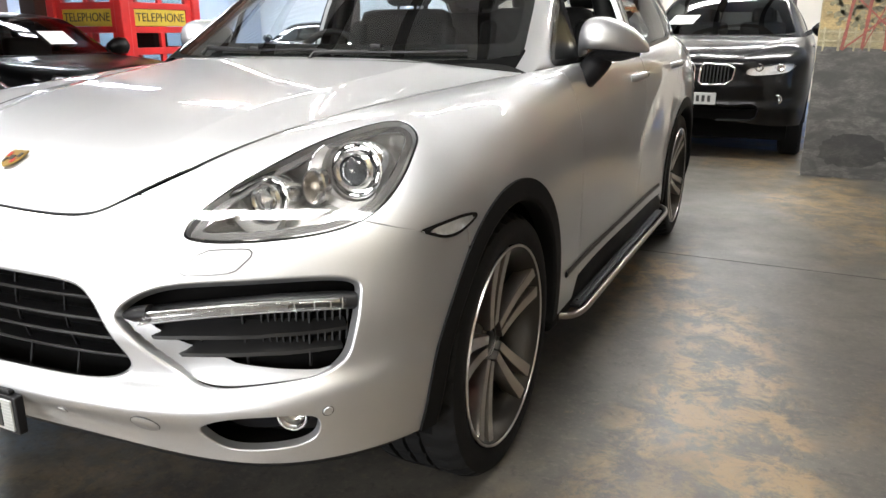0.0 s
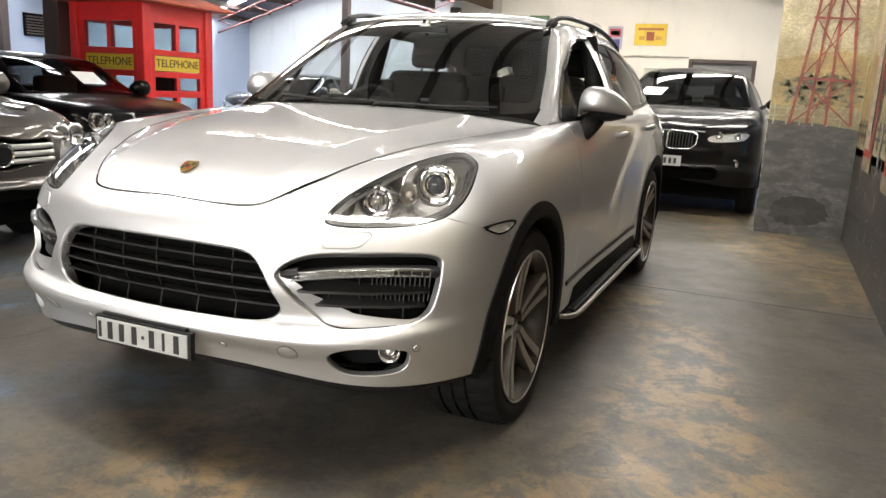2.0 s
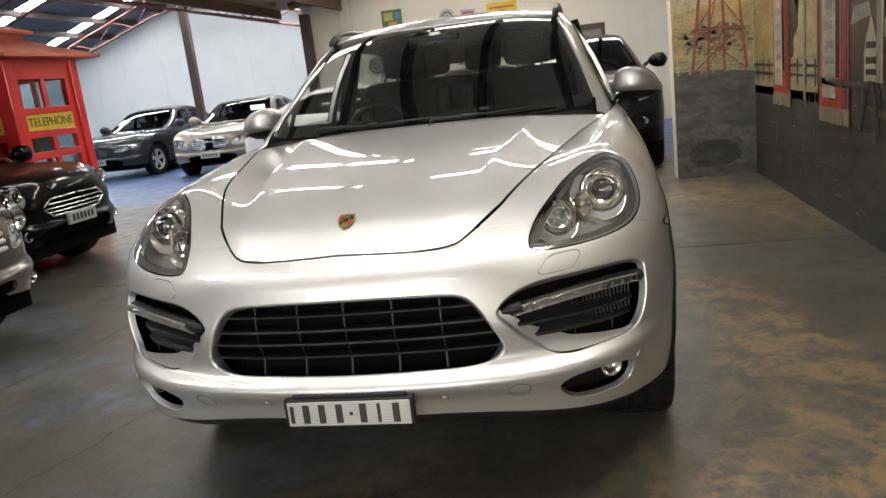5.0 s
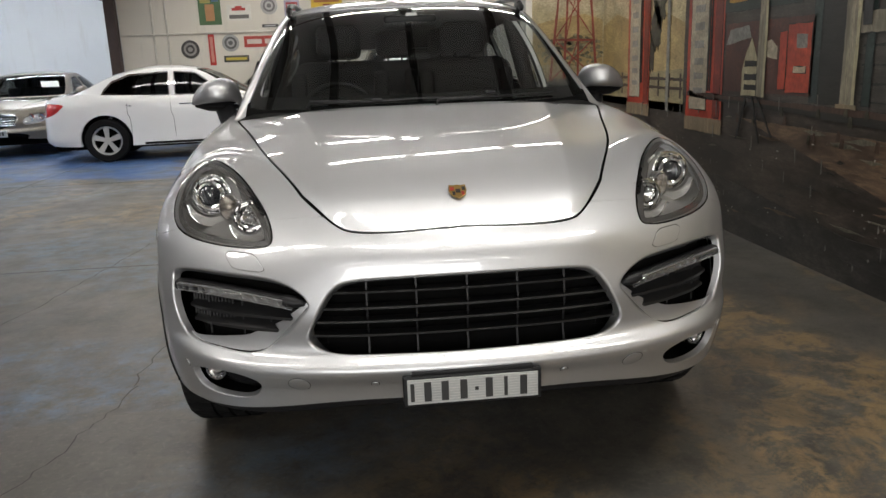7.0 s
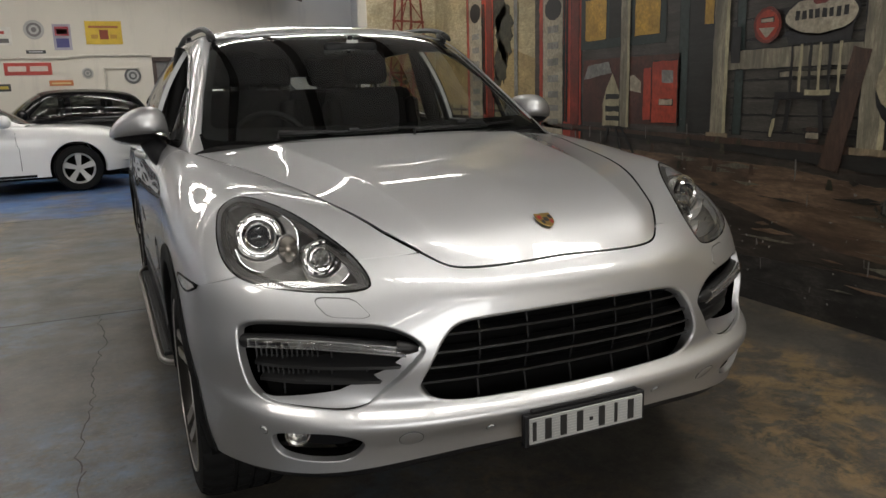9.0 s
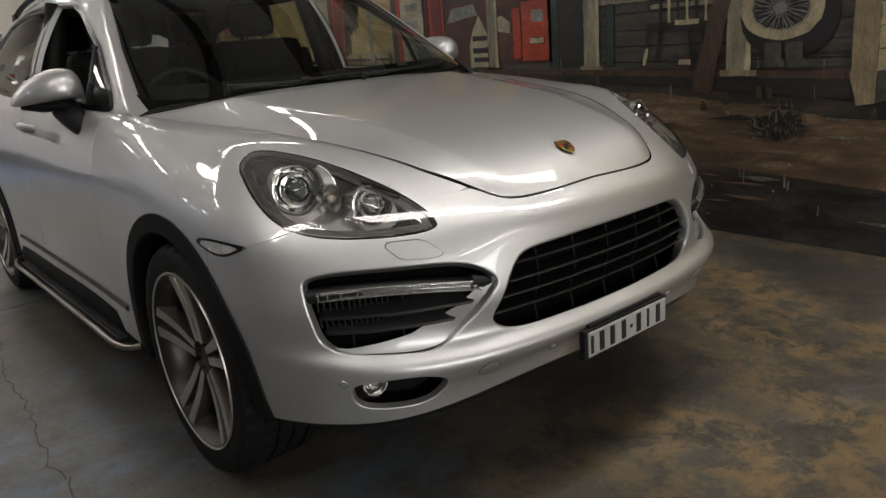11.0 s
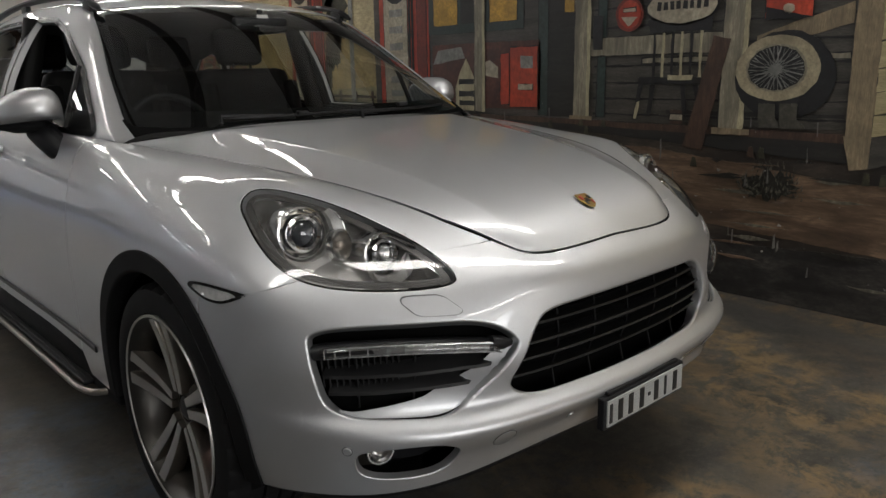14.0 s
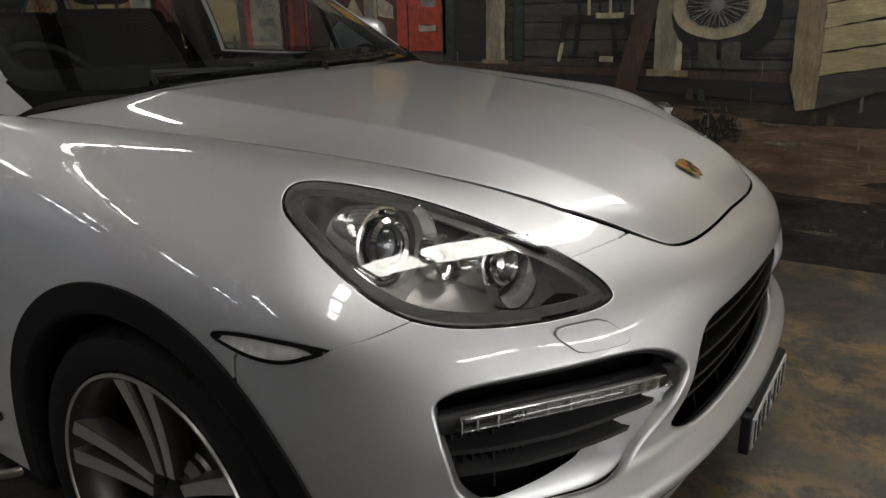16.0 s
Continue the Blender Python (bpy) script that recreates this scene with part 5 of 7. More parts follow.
    lathe(bm, [(.036, -.03), (.036, .0), (.031, .003), (.026, -.008), (.013, -.018), (.0, -.020)], 28, m @ Matrix.Diagonal((1, .8, 1.15, 1)))
    part("reflector", bm, LAMPRING, lamp, smooth=40)
    bm = bmesh.new()
    lathe(bm, [(.010, -.02), (.011, -.004), (.006, .002), (.0003, .003)], 16, m)
    part("bulb", bm, plain("amber_bulb", (.30, .26, .22), .2, .5) if s == 1 else bpy.data.materials["amber_bulb"], lamp, smooth=40)
    # dark swoosh over the lamps
    bm = bmesh.new()
    line = [(.640, -.478, .952), (.615, -.545, .937), (.585, -.610, .918), (.566, -.655, .898)]
    tube(bm, [(s * p[0], p[1], p[2]) for p in spline(line, 16)], [.004] + [.009] * 14 + [.003], 8, flat=.6)
    part("brow", bm, FRIT, lamp, smooth=60)

# ------------------------------------------------ wheels
def tyre_mesh():
    bm = bmesh.new()
    prof = [(.268, .700), (.275, .690), (.33, .680), (.362, .684), (.374, .696), (.378, .716), (.378, .738), (.369, .740), (.369, .750), (.378, .752), (.378, .790), (.369, .792), (.369, .802), (.378, .804), (.378, .842), (.369, .844), (.369, .854), (.378, .856), (.378, .895), (.372, .925), (.358, .944), (.335, .951), (.310, .950), (.292, .945), (.284, .930)]
    n = 180
    rings = []
    for i, (r, x) in enumerate(prof):
        ring_ = []
        for k in range(n):
            rr = r
            ph = k + int((x - .8) * 30)
            if (.70 < x < .73 or .86 < x < .93) and r > .365 and ph % 5 == 0:
                rr -= .011
            if .75 < x < .85 and r > .375 and ph % 6 == 0:
                rr -= .008
            t = 2 * math.pi * k / n
            ring_.append(bm.verts.new((x - .80, rr * math.cos(t), rr * math.sin(t))))
        rings.append(ring_)
    for a, b in zip(rings, rings[1:]):
        for k in range(n):
            bm.faces.new((a[k], a[(k + 1) % n], b[(k + 1) % n], b[k]))
    return bm


ALLOY_FACE = plain("machined_alloy", (.52, .50, .475), .34, .9, .06)


def wheel(at, turn=0.0):
    """A wheel whose outer face looks along +x, about its hub."""
    w_ = thing("wheel", at=at)
    w_.parent = car
    part("tyre", tyre_mesh(), RUBBER, w_, "black low-profile tyre", 35)
    bm = bmesh.new()
    lathe(bm, [(.262, -.11), (.268, -.10), (.250, -.06), (.245, .06), (.255, .115), (.268, .138), (.275, .146), (.273, .150), (.264, .147), (.255, .135), (.238, .10), (.235, -.05), (.240, -.11)], 72)
    part("rim", bm, ALLOY_DARK, w_, "dark alloy rim barrel", 30)
    bm = bmesh.new()
    lathe(bm, [(.275, .1465), (.2735, .1512), (.268, .1502), (.266, .145)], 72)
    part("rim_lip", bm, ALLOY_FACE, w_, "bright machined rim lip", 40)
    tw = Matrix.Rotation(turn, 4, "X")
    for k in range(5):
        base = tw @ Matrix.Rotation(2 * math.pi * k / 5, 4, "X")
        for sgn in (1, -1):
            sp = bmesh.new()
            facing = bmesh.new()
            rows, top = [], []
            for i in range(9):
                f = i / 8
                r = .050 + f * .212
                y = sgn * (.0155 + .0225 * f)
                w = .0120 + .0068 * f
                x = .108 + .034 * f - .006 * math.sin(math.pi * f)
                c = [(x, y + w), (x - .010, y + w * 1.12), (x - .050, y + w * .9), (x - .050, y - w * .9), (x - .010, y - w * 1.12), (x, y - w)]
                rows.append([sp.verts.new(base @ Vector((a, b, r))) for a, b in c])
                top.append([facing.verts.new(base @ Vector((a, b, r))) for a, b in ((x + .0015, y + w * .93), (x + .0015, y - w * .93))])
            for a, b in zip(rows, rows[1:]):
                for q in range(6):
                    sp.faces.new((a[q], a[(q + 1) % 6], b[(q + 1) % 6], b[q]))
            sp.faces.new(rows[0]), sp.faces.new(rows[-1])
            for a, b in zip(top, top[1:]):
                facing.faces.new((a[0], a[1], b[1], b[0]))
            spoke = part("spoke", sp, ALLOY_MID, w_, "", 25)
            part("machined_face", facing, ALLOY_FACE, spoke, "bright machined face", 60)
    bm = bmesh.new()
    lathe(bm, [(.082, .03), (.080, .072), (.066, .088), (.040, .092), (.036, .080), (.0, .080)], 40)
    part("hub", bm, ALLOY_DARK, w_, smooth=35)
    bm = bmesh.new()
    lathe(bm, [(.036, .082), (.034, .092), (.020, .097), (.0003, .098)], 32)
    part("centre_cap", bm, BLACK_PLASTIC, w_, smooth=40)
    for k in range(5):
        bm = bmesh.new()
        lathe(bm, [(.013, .07), (.013, .078), (.008, .078), (.008, .088), (.0003, .090)], 12, tw @ Matrix.Rotation(2 * math.pi * (k + .5) / 5, 4, "X") @ Matrix.Translation((0, 0, .055)))
        part("bolt", bm, CHROME, w_)
    bm = bmesh.new()
    lathe(bm, [(.08, .02), (.195, .02), (.195, .052), (.09, .052), (.085, .06), (.05, .06)], 60)
    part("brake_disc", bm, plain("cast_steel", (.10, .10, .10), .4, 1.0, .15) if "cast_steel" not in bpy.data.materials else bpy.data.materials["cast_steel"], w_, smooth=30)
    for o in w_.children:
        if not o.name.startswith(("tyre", "brake")):
            o.scale = (1, 1.05, 1.05)
    return w_


RED_CAL = plain("caliper_red", (.30, .010, .010), .35, coat=.6)
for x, y, tn in ((1, 0, .12), (-1, 0, .06), (1, 2.895, .5), (-1, 2.895, .1)):
    m = Matrix.Translation((x * .806, y, .378)) @ (Matrix.Rotation(math.pi, 4, "Z") if x < 0 else Matrix())
    wheel(m, tn)
    bm = bmesh.new()
    m2 = Matrix.Translation((x * .806 + x * .034, y, .378)) @ Matrix.Rotation(math.pi / 2 * 1.18, 4, "X")
    rows = []
    for k in range(15):
        a0, fat = math.radians(-40 + k * 5.7), .80 + .20 * math.sin(math.pi * k / 14) ** .5
        rows.append([bm.verts.new(m2 @ Vector((u * fat, rr * math.sin(a0), rr * math.cos(a0)))) for u, rr in ((-.045, .150), (.036, .150), (.046, .160), (.046, .222), (.036, .234), (-.045, .234))])
    for a, b in zip(rows, rows[1:]):
        for k in range(6):
            bm.faces.new((a[k], a[(k + 1) % 6], b[(k + 1) % 6], b[k]))
    bm.faces.new(rows[0]), bm.faces.new(rows[-1])
    part("brake_caliper", bm, RED_CAL, car, "red brake caliper", 40)

# ------------------------------------------------ mirrors, handles, running boards, badge, plate
for s in (1, -1):
    bm = bmesh.new()
    rows = []
    P = [(.852, .98, 1.150, .026, .045), (.872, .945, 1.196, .062, .075), (.925, .925, 1.205, .076, .098), (.99, .935, 1.198, .070, .090), (1.045, .965, 1.182, .050, .062), (1.082, 1.00, 1.166, .022, .028), (1.088, 1.01, 1.163, .006, .008)]
    cur = spline([p[:3] + p[3:] for p in P], 22)
    for x, y, z, hz, dy in cur:
        ring_ = []
        for k in range(20):
            a = 2 * math.pi * k / 20
            ca, sa = math.cos(a), math.sin(a)
            ca, sa = math.copysign(abs(ca) ** .8, ca), math.copysign(abs(sa) ** .75, sa)
            ring_.append(bm.verts.new((s * x, y + dy * ca + (.03 if ca > 0 else 0), z + hz * sa * (1.0 if sa > 0 else .50))))
        rows.append(ring_)
    for a, b in zip(rows, rows[1:]):
        for k in range(20):
            bm.faces.new((a[k], a[(k + 1) % 20], b[(k + 1) % 20], b[k]))
    bm.faces.new(rows[0]), bm.faces.new(rows[-1])
    mir = part("door_mirror", bm, SILVER, car, "silver door mirror on a black stalk", 60)
    bm = bmesh.new()
    low_rows = [(.865, .99, 1.140, .02), (.93, .965, 1.147, .062), (1.00, .975, 1.148, .056), (1.06, 1.0, 1.153, .028)]
    tube(bm, [(s * a, b, c) for a, b, c, _ in low_rows], [r for *_, r in low_rows], 12, flat=.42)
    tube(bm, [(s * .930, .975, 1.135), (s * .912, .94, 1.105), (s * .895, .885, 1.07), (s * .878, .835, 1.035)], [.045, .048, .045, .030], 12, flat=1.0)
    part("stalk", bm, BLACK_PLASTIC, mir, "black plastic mirror base", 50)
    bm = bmesh.new()
    slab(bm, [(.872, 1.155), (.885, 1.235), (.94, 1.262), (1.02, 1.245), (1.062, 1.20), (1.055, 1.165), (.98, 1.147)], .004, lambda u, v, w: Vector((s * u, 1.068 + w, v)))
    part("mirror_glass", bm, CHROME, mir)
    for y0, z0 in ((1.50, 1.03), (2.42, 1.05)):
        p, n = flank(y0 + .1, z0, 0)
        bm = bmesh.new()
        pts = [flank(y0 + .02, z0, -.002)[0], flank(y0 + .03, z0, .025)[0], flank(y0 + .11, z0 + .004, .036)[0], flank(y0 + .20, z0 + .006, .028)[0], flank(y0 + .215, z0 + .006, -.002)[0]]
        tube(bm, [(s * p.x, p.y, p.z) for p in pts], [.012, .014, .015, .014, .012], 10, flat=1.15)
        d = (doors if y0 < 2 else doors_r)[0 if s == 1 else 1]
        part("handle", bm, SILVER, d, smooth=60)
    bm = bmesh.new()
    line = [(.88, .52, .29), (.955, .545, .275), (.99, .63, .268), (.995, .80, .265), (.995, 2.20, .265), (.99, 2.36, .268), (.955, 2.44, .275), (.88, 2.46, .29)]
    tube(bm, [(s * a, b, c) for a, b, c in spline(line, 60)], .012, 10)
    board = part("running_board", bm, ALLOY_MID, car, "tubular stainless running board", 60)
    bm = boxed((s * .93 - .05, .66, .268), (s * .93 + .05, 2.32, .284), .004)
    for k in range(4):
        box(bm, (s * (.905 + k * .018) - .004, .70, .284), (s * (.905 + k * .018) + .004, 2.28, .288), .001)
    part("tread_plate", bm, BLACK_PLASTIC, board, "black tread plate")
    # chrome strip low on the doors
    bm = bmesh.new()
    tube(bm, [(s * p.x, p.y, p.z) for p in [flank(y, .425, .004)[0] for y in np.linspace(.55, 2.3, 14)]], .006, 6, flat=2.0)
    part("door_strip", bm, BLACK_PLASTIC, car)

# bonnet badge: a plain gold shield with darker fields
GOLD = plain("gold_enamel", (.34, .235, .075), .3, .8, .1)
i = np.argmin(np.abs(hood.V[:, 0]) + np.abs(hood.V[:, 1] + .735))
p, n = Vector(hood.V[i]), Vector(hood.N[i])
_c = hood_net[-1]
_k = int(np.argmin(np.abs(_c[:, 1] + .735)))
_t = Vector(_c[_k + 3] - _c[_k - 3])
p, n = Vector(_c[_k]), Vector((0, -_t.z, _t.y)).normalized()
up = (Vector((0, 0, 1)) - n * n.z).normalized()
right = up.cross(n)
to3 = lambda u, v, w: p + right * u + up * v + n * (w + .005)
shield = [(-.024, .030), (-.008, .027), (0, .031), (.008, .027), (.024, .030), (.026, .005), (.021, -.014), (.011, -.025), (0, -.031), (-.011, -.025), (-.021, -.014), (-.026, .005)]
bm = bmesh.new()
slab(bm, shield, .004, to3, .001)
badge = part("bonnet_badge", bm, GOLD, car, "small gold shield badge")
DARKRED = plain("enamel_red", (.35, .03, .02), .3)
BLACKEN = plain("enamel_black", (.02, .02, .02), .3)
for (a, b, c, d), mt in (((-.022, .003, -.011, .018), DARKRED), ((.012, .003, .022, .018), BLACKEN), ((.009, -.018, .017, -.003), DARKRED), ((-.017, -.018, -.009, -.003), BLACKEN), ((-.007, -.008, .007, .008), BLACKEN)):
    bm = bmesh.new()
    slab(bm, [(a, b), (c, b), (c, d), (a, d)], .0012, lambda u, v, w: to3(u, v, .0041 + w))
    part("field", bm, mt, badge)

# number plate in a black surround; its characters are plain bars
PLATE = plain("plate_white", (.42, .43, .42), .35)
INK = plain("plate_ink", (.02, .02, .02), .4)
py = -.950
bm = boxed((-.196, py, .392), (.192, py + .022, .481), .004)
box(bm, (-.17, py + .004, .481), (.17, py + .03, .492), .003)
holder = part("plate_surround", bm, BLACK_PLASTIC, car, "black number plate surround")
bm = boxed((-.184, py - .004, .401), (.181, py + .001, .473), .001)
plate = part("number_plate", bm, PLATE, holder, "white plate with black marks")
for k in range(9):
    bm = boxed((-.183, py - .0046, .404 + k * .0078), (.180, py - .0038, .4052 + k * .0078))
    part("line", bm, ALLOY, plate)
for k, x in enumerate((-.128, -.080, -.028, .043, .090, .140)):
    w = .006 if k != 4 else .001
    bm = boxed((x - w - .004, py - .0065, .409), (x + w + .004, py - .003, .466), .001)
    part("plate_mark", bm, INK, plate)
bm = boxed((-.176, py - .0065, .411), (-.165, py - .003, .463))
part("plate_mark", bm, INK, plate)
bm = boxed((.003, py - .0065, .432), (.013, py - .003, .442))
part("plate_mark", bm, INK, plate)

# ------------------------------------------------ inside
SEAT = plain("dark_leather", (.009, .0087, .0087), .6, bumps=.2, spec=.12)
DASH = plain("dash", (.0055, .0055, .0055), .6, bumps=.2, spec=.2)
bm = boxed((-.72, .62, .80), (.72, 1.12, 1.10), .07)
box(bm, (-.68, .48, .95), (.68, .80, 1.115), .04)
part("dashboard", bm, DASH, car, "black dashboard", 50)


def car_seat(x, y, w=.27):
    bm = bmesh.new()
    box(bm, (x - w, y, .62), (x + w, y + .52, .80), .06)
    m = Matrix.Translation((x, y + .50, .78)) @ Matrix.Rotation(radians(-14), 4, "X")
    box(bm, (-w, -.06, 0), (w, .08, .58), .06, m)
    box(bm, (-w - .02, -.09, .05), (-w + .07, .06, .50), .03, m)
    box(bm, (w - .07, -.09, .05), (w + .02, .06, .50), .03, m)
    box(bm, (-.135, -.04, .60), (.135, .06, .80), .045, m)
    for d in (-.05, .05):
        tube(bm, [m @ Vector((d, 0, .5)), m @ Vector((d, 0, .66))], .008, 6)
    return part("seat", bm, SEAT, car, "dark leather seat", 50)


for x in (-.38, .38):
    car_seat(x, 1.25)
    car_seat(x, 2.15, .30)
car_seat(0, 2.17, .16)
bm = bmesh.new()
m = Matrix.Translation((-.38, 1.10, 1.06)) @ Matrix.Rotation(radians(65), 4, "X")
tube(bm, [m @ Vector((.185 * math.cos(a), .185 * math.sin(a), 0)) for a in [2 * math.pi * k / 40 for k in range(40)]], .015, 8, True)
for a in (0, math.pi, -math.pi / 2):
    tube(bm, [m @ Vector((.03 * math.cos(a), .03 * math.sin(a), .0)), m @ Vector((.18 * math.cos(a), .18 * math.sin(a), 0))], .013, 6)
tube(bm, [m @ Vector((0, 0, .03)), m @ Vector((0, 0, -.25))], .06, 14)
part("steering_wheel", bm, DASH, car, "black steering wheel", 50)
bm = boxed((-.13, .98, 1.485), (.13, 1.01, 1.545), .015)
tube(bm, [(0, 1.0, 1.53), (0, .995, 1.575)], .012, 8)
part("rear_view_mirror", bm, BLACK_PLASTIC, car, "", 50)
bm = boxed((-.02, .985, 1.53), (.035, .992, 1.555), .002)
part("toll_tag", bm, PLATE, car)
bm = boxed((-.70, .95, .40), (.70, 3.3, .60), .04)
for s in (1, -1):
    box(bm, (s * .80 - .05, .80, .50), (s * .80 + .05, 3.4, 1.09), .02)
    tube(bm, [(s * .79, 1.79, 1.05), (s * .66, 1.80, 1.56)], .05, 8)
part("cabin_floor", bm, DASH, car, "dark door cards and carpet", 50)
bm = boxed((-.7, 3.45, .6), (.7, 3.6, 1.12), .03)
part("boot_trim", bm, DASH, car)

car.matrix_basis = Matrix.Translation((.006, .006, 0)) @ Matrix.Diagonal((.991, .991, .995, 1))


# ---------------------------------------------------------------- other cars
class Shape:
    """The measures of a car, as a stretching of one set of body lines."""

    def __init__(self, width, front, cowl, head, post, rear, tail, sill, nose_z, belt, roof, boot=None, deck=None, narrow=1.0, tyre=.33):
        self.xs, self.tyre, self.rear, self.boot, self.deck, self.narrow = width / 1.94, tyre, rear, boot, deck, narrow
        self.yk = ([-.93, 0, .45, 1.15, 1.79, 2.895, 3.93], [-front, 0, cowl, head, post, rear, rear + tail])
        self.zk = ([.20, .38, .867, 1.12, 1.67], [sill - .1, sill + .06, nose_z, belt, roof])
        self.belt, self.roof = belt, roof

    def __call__(self, P):
        P = np.asarray(P, float)
        z = np.interp(P[..., 2], *self.zk)
        x = P[..., 0] * self.xs
        x = np.where(P[..., 2] > 1.12, x * (1 + (self.narrow - 1) * np.clip((P[..., 2] - 1.12) / .5, 0, 1)), x)
        return np.stack([x, np.interp(P[..., 1], *self.yk), z], -1)


def simple_wheel(parent, at, r, alloy, spokes=5):
    w = thing("wheel", at=at)
    w.parent = parent
    bm = bmesh.new()
    lathe(bm, [(r * .66, -.10), (r * .9, -.11), (r, -.085), (r, .075), (r * .93, .10), (r * .72, .10), (r * .66, .085)], 40)
    part("tyre", bm, RUBBER, w, smooth=35)
    bm = bmesh.new()
    lathe(bm, [(r * .67, .09), (r * .66, .094), (r * .60, .075), (r * .585, .06)], 40)
    part("rim", bm, alloy, w, smooth=30)
    # the shade inside the rim is put into the barrel's black
    bm = bmesh.new()
    lathe(bm, [(r * .59, .062), (r * .57, -.02), (0, -.02)], 40)
    part("rim_barrel", bm, VOID, w, smooth=30)
    for k in range(spokes):
        m = Matrix.Rotation(2 * math.pi * k / spokes, 4, "X")
        bm = bmesh.new()
        rows = []
        for f in (0, .5, 1):
            rr, wd, x = r * (.08 + .55 * f), r * (.085 + .05 * f), .062 + .02 * f
            rows.append([bm.verts.new(m @ Vector(c)) for c in ((x, wd, rr), (x - .035, wd * .8, rr), (x - .035, -wd * .8, rr), (x, -wd, rr))])
        for a, b in zip(rows, rows[1:]):
            for q in range(4):
                bm.faces.new((a[q], a[(q + 1) % 4], b[(q + 1) % 4], b[q]))
        bm.faces.new(rows[0]), bm.faces.new(rows[-1])
        part("spoke", bm, alloy, w)
    bm = bmesh.new()
    lathe(bm, [(r * .14, .03), (r * .13, .075), (0, .08)], 20)
    part("centre_cap", bm, alloy, w)
    return w


DARK_TRIM = plain("dark_trim", (.014, .014, .014), .6)
WHEEL_BLACK = plain("wheel_dark", (.03, .03, .03), .5)
LAMP_IN = plain("lamp_silver", (.60, .61, .62), .2, .25, .3, 40)
RED_LENS = plain("red_lens", (.45, .01, .01), .15, coat=1.0)
PAPER = plain("price_sheet", (.80, .80, .78), .7)


def other_car(name, label, S, paint, at, lamps, mouths, alloy=ALLOY_PAINT, bars=(), tail=None, paper=None, chrome_line=False, fogs=(), spokes=5, glass=GLASS_SHADED, plate=.45):
    c = thing(name, label, "car", "parked cars", at)
    sn, hn = net(S(SIDE), 150, 56, True), net(S(HOOD), 50, 24)
    cab = np.array(S(CABIN))
    if S.boot:
        # a saloon: the cabin ends before the tail
        y0, y1 = S.yk[1][4], S.boot
        cab[:, 3:, 1] = y0 + (y1 - y0) * np.array([0, .18, .40, .58, .79, 1.0])
    cn = net(cab, 80, 40)
    edge = sn[-1]
    wing = edge[(edge[:, 0] > .343 * S.xs) & (edge[:, 1] < S.yk[1][4])]
    hn += (along(wing, hn[0, :, 1], 1) - hn[0])[None] * fade(24)[:, None, None]
    nose_e = edge[(edge[:, 1] < 0) & (edge[:, 0] < .36 * S.xs)]
    hn += (along(nose_e, hn[:, 0, 0], 0) - hn[:, 0])[:, None] * fade(50, 6)[None, :, None]
    waist = edge[(edge[:, 1] > .2) & (edge[:, 0] > .60 * S.xs)]
    cn += (along(waist, cn[0, :, 1], 1) - cn[0])[None] * fade(40, 4)[:, None, None]
    sd, hd, cb = Sheet.grid(sn), Sheet.grid(hn), Sheet.grid(cn)
    ys, hz, ra = (0, S.rear), S.tyre + .01, S.tyre + .055
    arch = lambda V: np.where(V[:, 0] > .4, np.min([np.hypot(V[:, 1] - y, V[:, 2] - hz) for y in ys], 0) - ra, .3)
    body = sd.keep(arch, .05, .008)
    cuts = []
    for poly, kind in [(p, "lamp") for p in lamps] + [(p, "mouth") for p in mouths]:
        f = region(poly, "xz", 90, where=lambda V: V[:, 1] < -.05)
        cuts.append((f, kind))
        body = body.keep(low(f), .02, .006)
    if tail:
        ft = region(tail, "xz", 60, where=lambda V: V[:, 1] > S.rear + .3)
        body = body.keep(low(ft), .01, .003)
    b = part("body", body.both(), paint, c)
    hd_in = hd.both()
    part("bonnet", hd_in.offset(.002), paint, c)
    part("shell", sd.offset(-.065).keep(arch).both(), VOID, c)
    for f, kind in cuts:
        q = sd.keep(f)
        if kind == "lamp":
            for s in (0, 1):
                g = q if s == 0 else q.mirrored()
                lamp = part("headlamp", g.offset(-.035), LAMP_IN, c, "clear headlamp, unlit")
                part("lens", g.offset(-.002), LENS, lamp)
                cen = g.V.mean(0)
                sp = g.V.max(0) - g.V.min(0)
                for k in (-.22, .22):
                    m = Matrix.Translation((cen[0] + k * sp[0], cen[1] - abs(k) * 0 - .012 + (.06 * (1 if (k > 0) == (cen[0] > 0) else -.6)) * .5, cen[2] + .1 * sp[2])) @ Vector((0, -1, 0)).to_track_quat("X", "Z").to_matrix().to_4x4()
                    rr = sp[2] * .30
                    bm = bmesh.new()
                    lathe(bm, [(rr, -.03), (rr, .0), (rr * .8, .002), (rr * .6, -.015), (0, -.02)], 20, m)
                    part("projector", bm, CHROME, lamp, smooth=40)
        else:
            part("grille", q.both().offset(-.045), VOID, c, "black grille opening")
    tree = BVHTree.FromPolygons([tuple(v) for v in sd.V], [tuple(t) for t in sd.F])

    def face(x, z, out=0.0):
        p, n, _, _ = tree.ray_cast(Vector((abs(x), -4, z)), Vector((0, 1, 0)))
        if p is None:
            return None
        n = n if n.y < 0 else -n
        p = p + n * out
        return Vector((math.copysign(p.x, x) if x else 0, p.y, p.z))

    for x0, z0, x1, z1, r, mt in bars:
        for s in ((1,) if x0 == -x1 else (1, -1)):
            pts = [face(x0 + (x1 - x0) * k / 8, z0 + (z1 - z0) * k / 8, -.006) for k in range(9)]
            if any(p is None for p in pts):
                continue
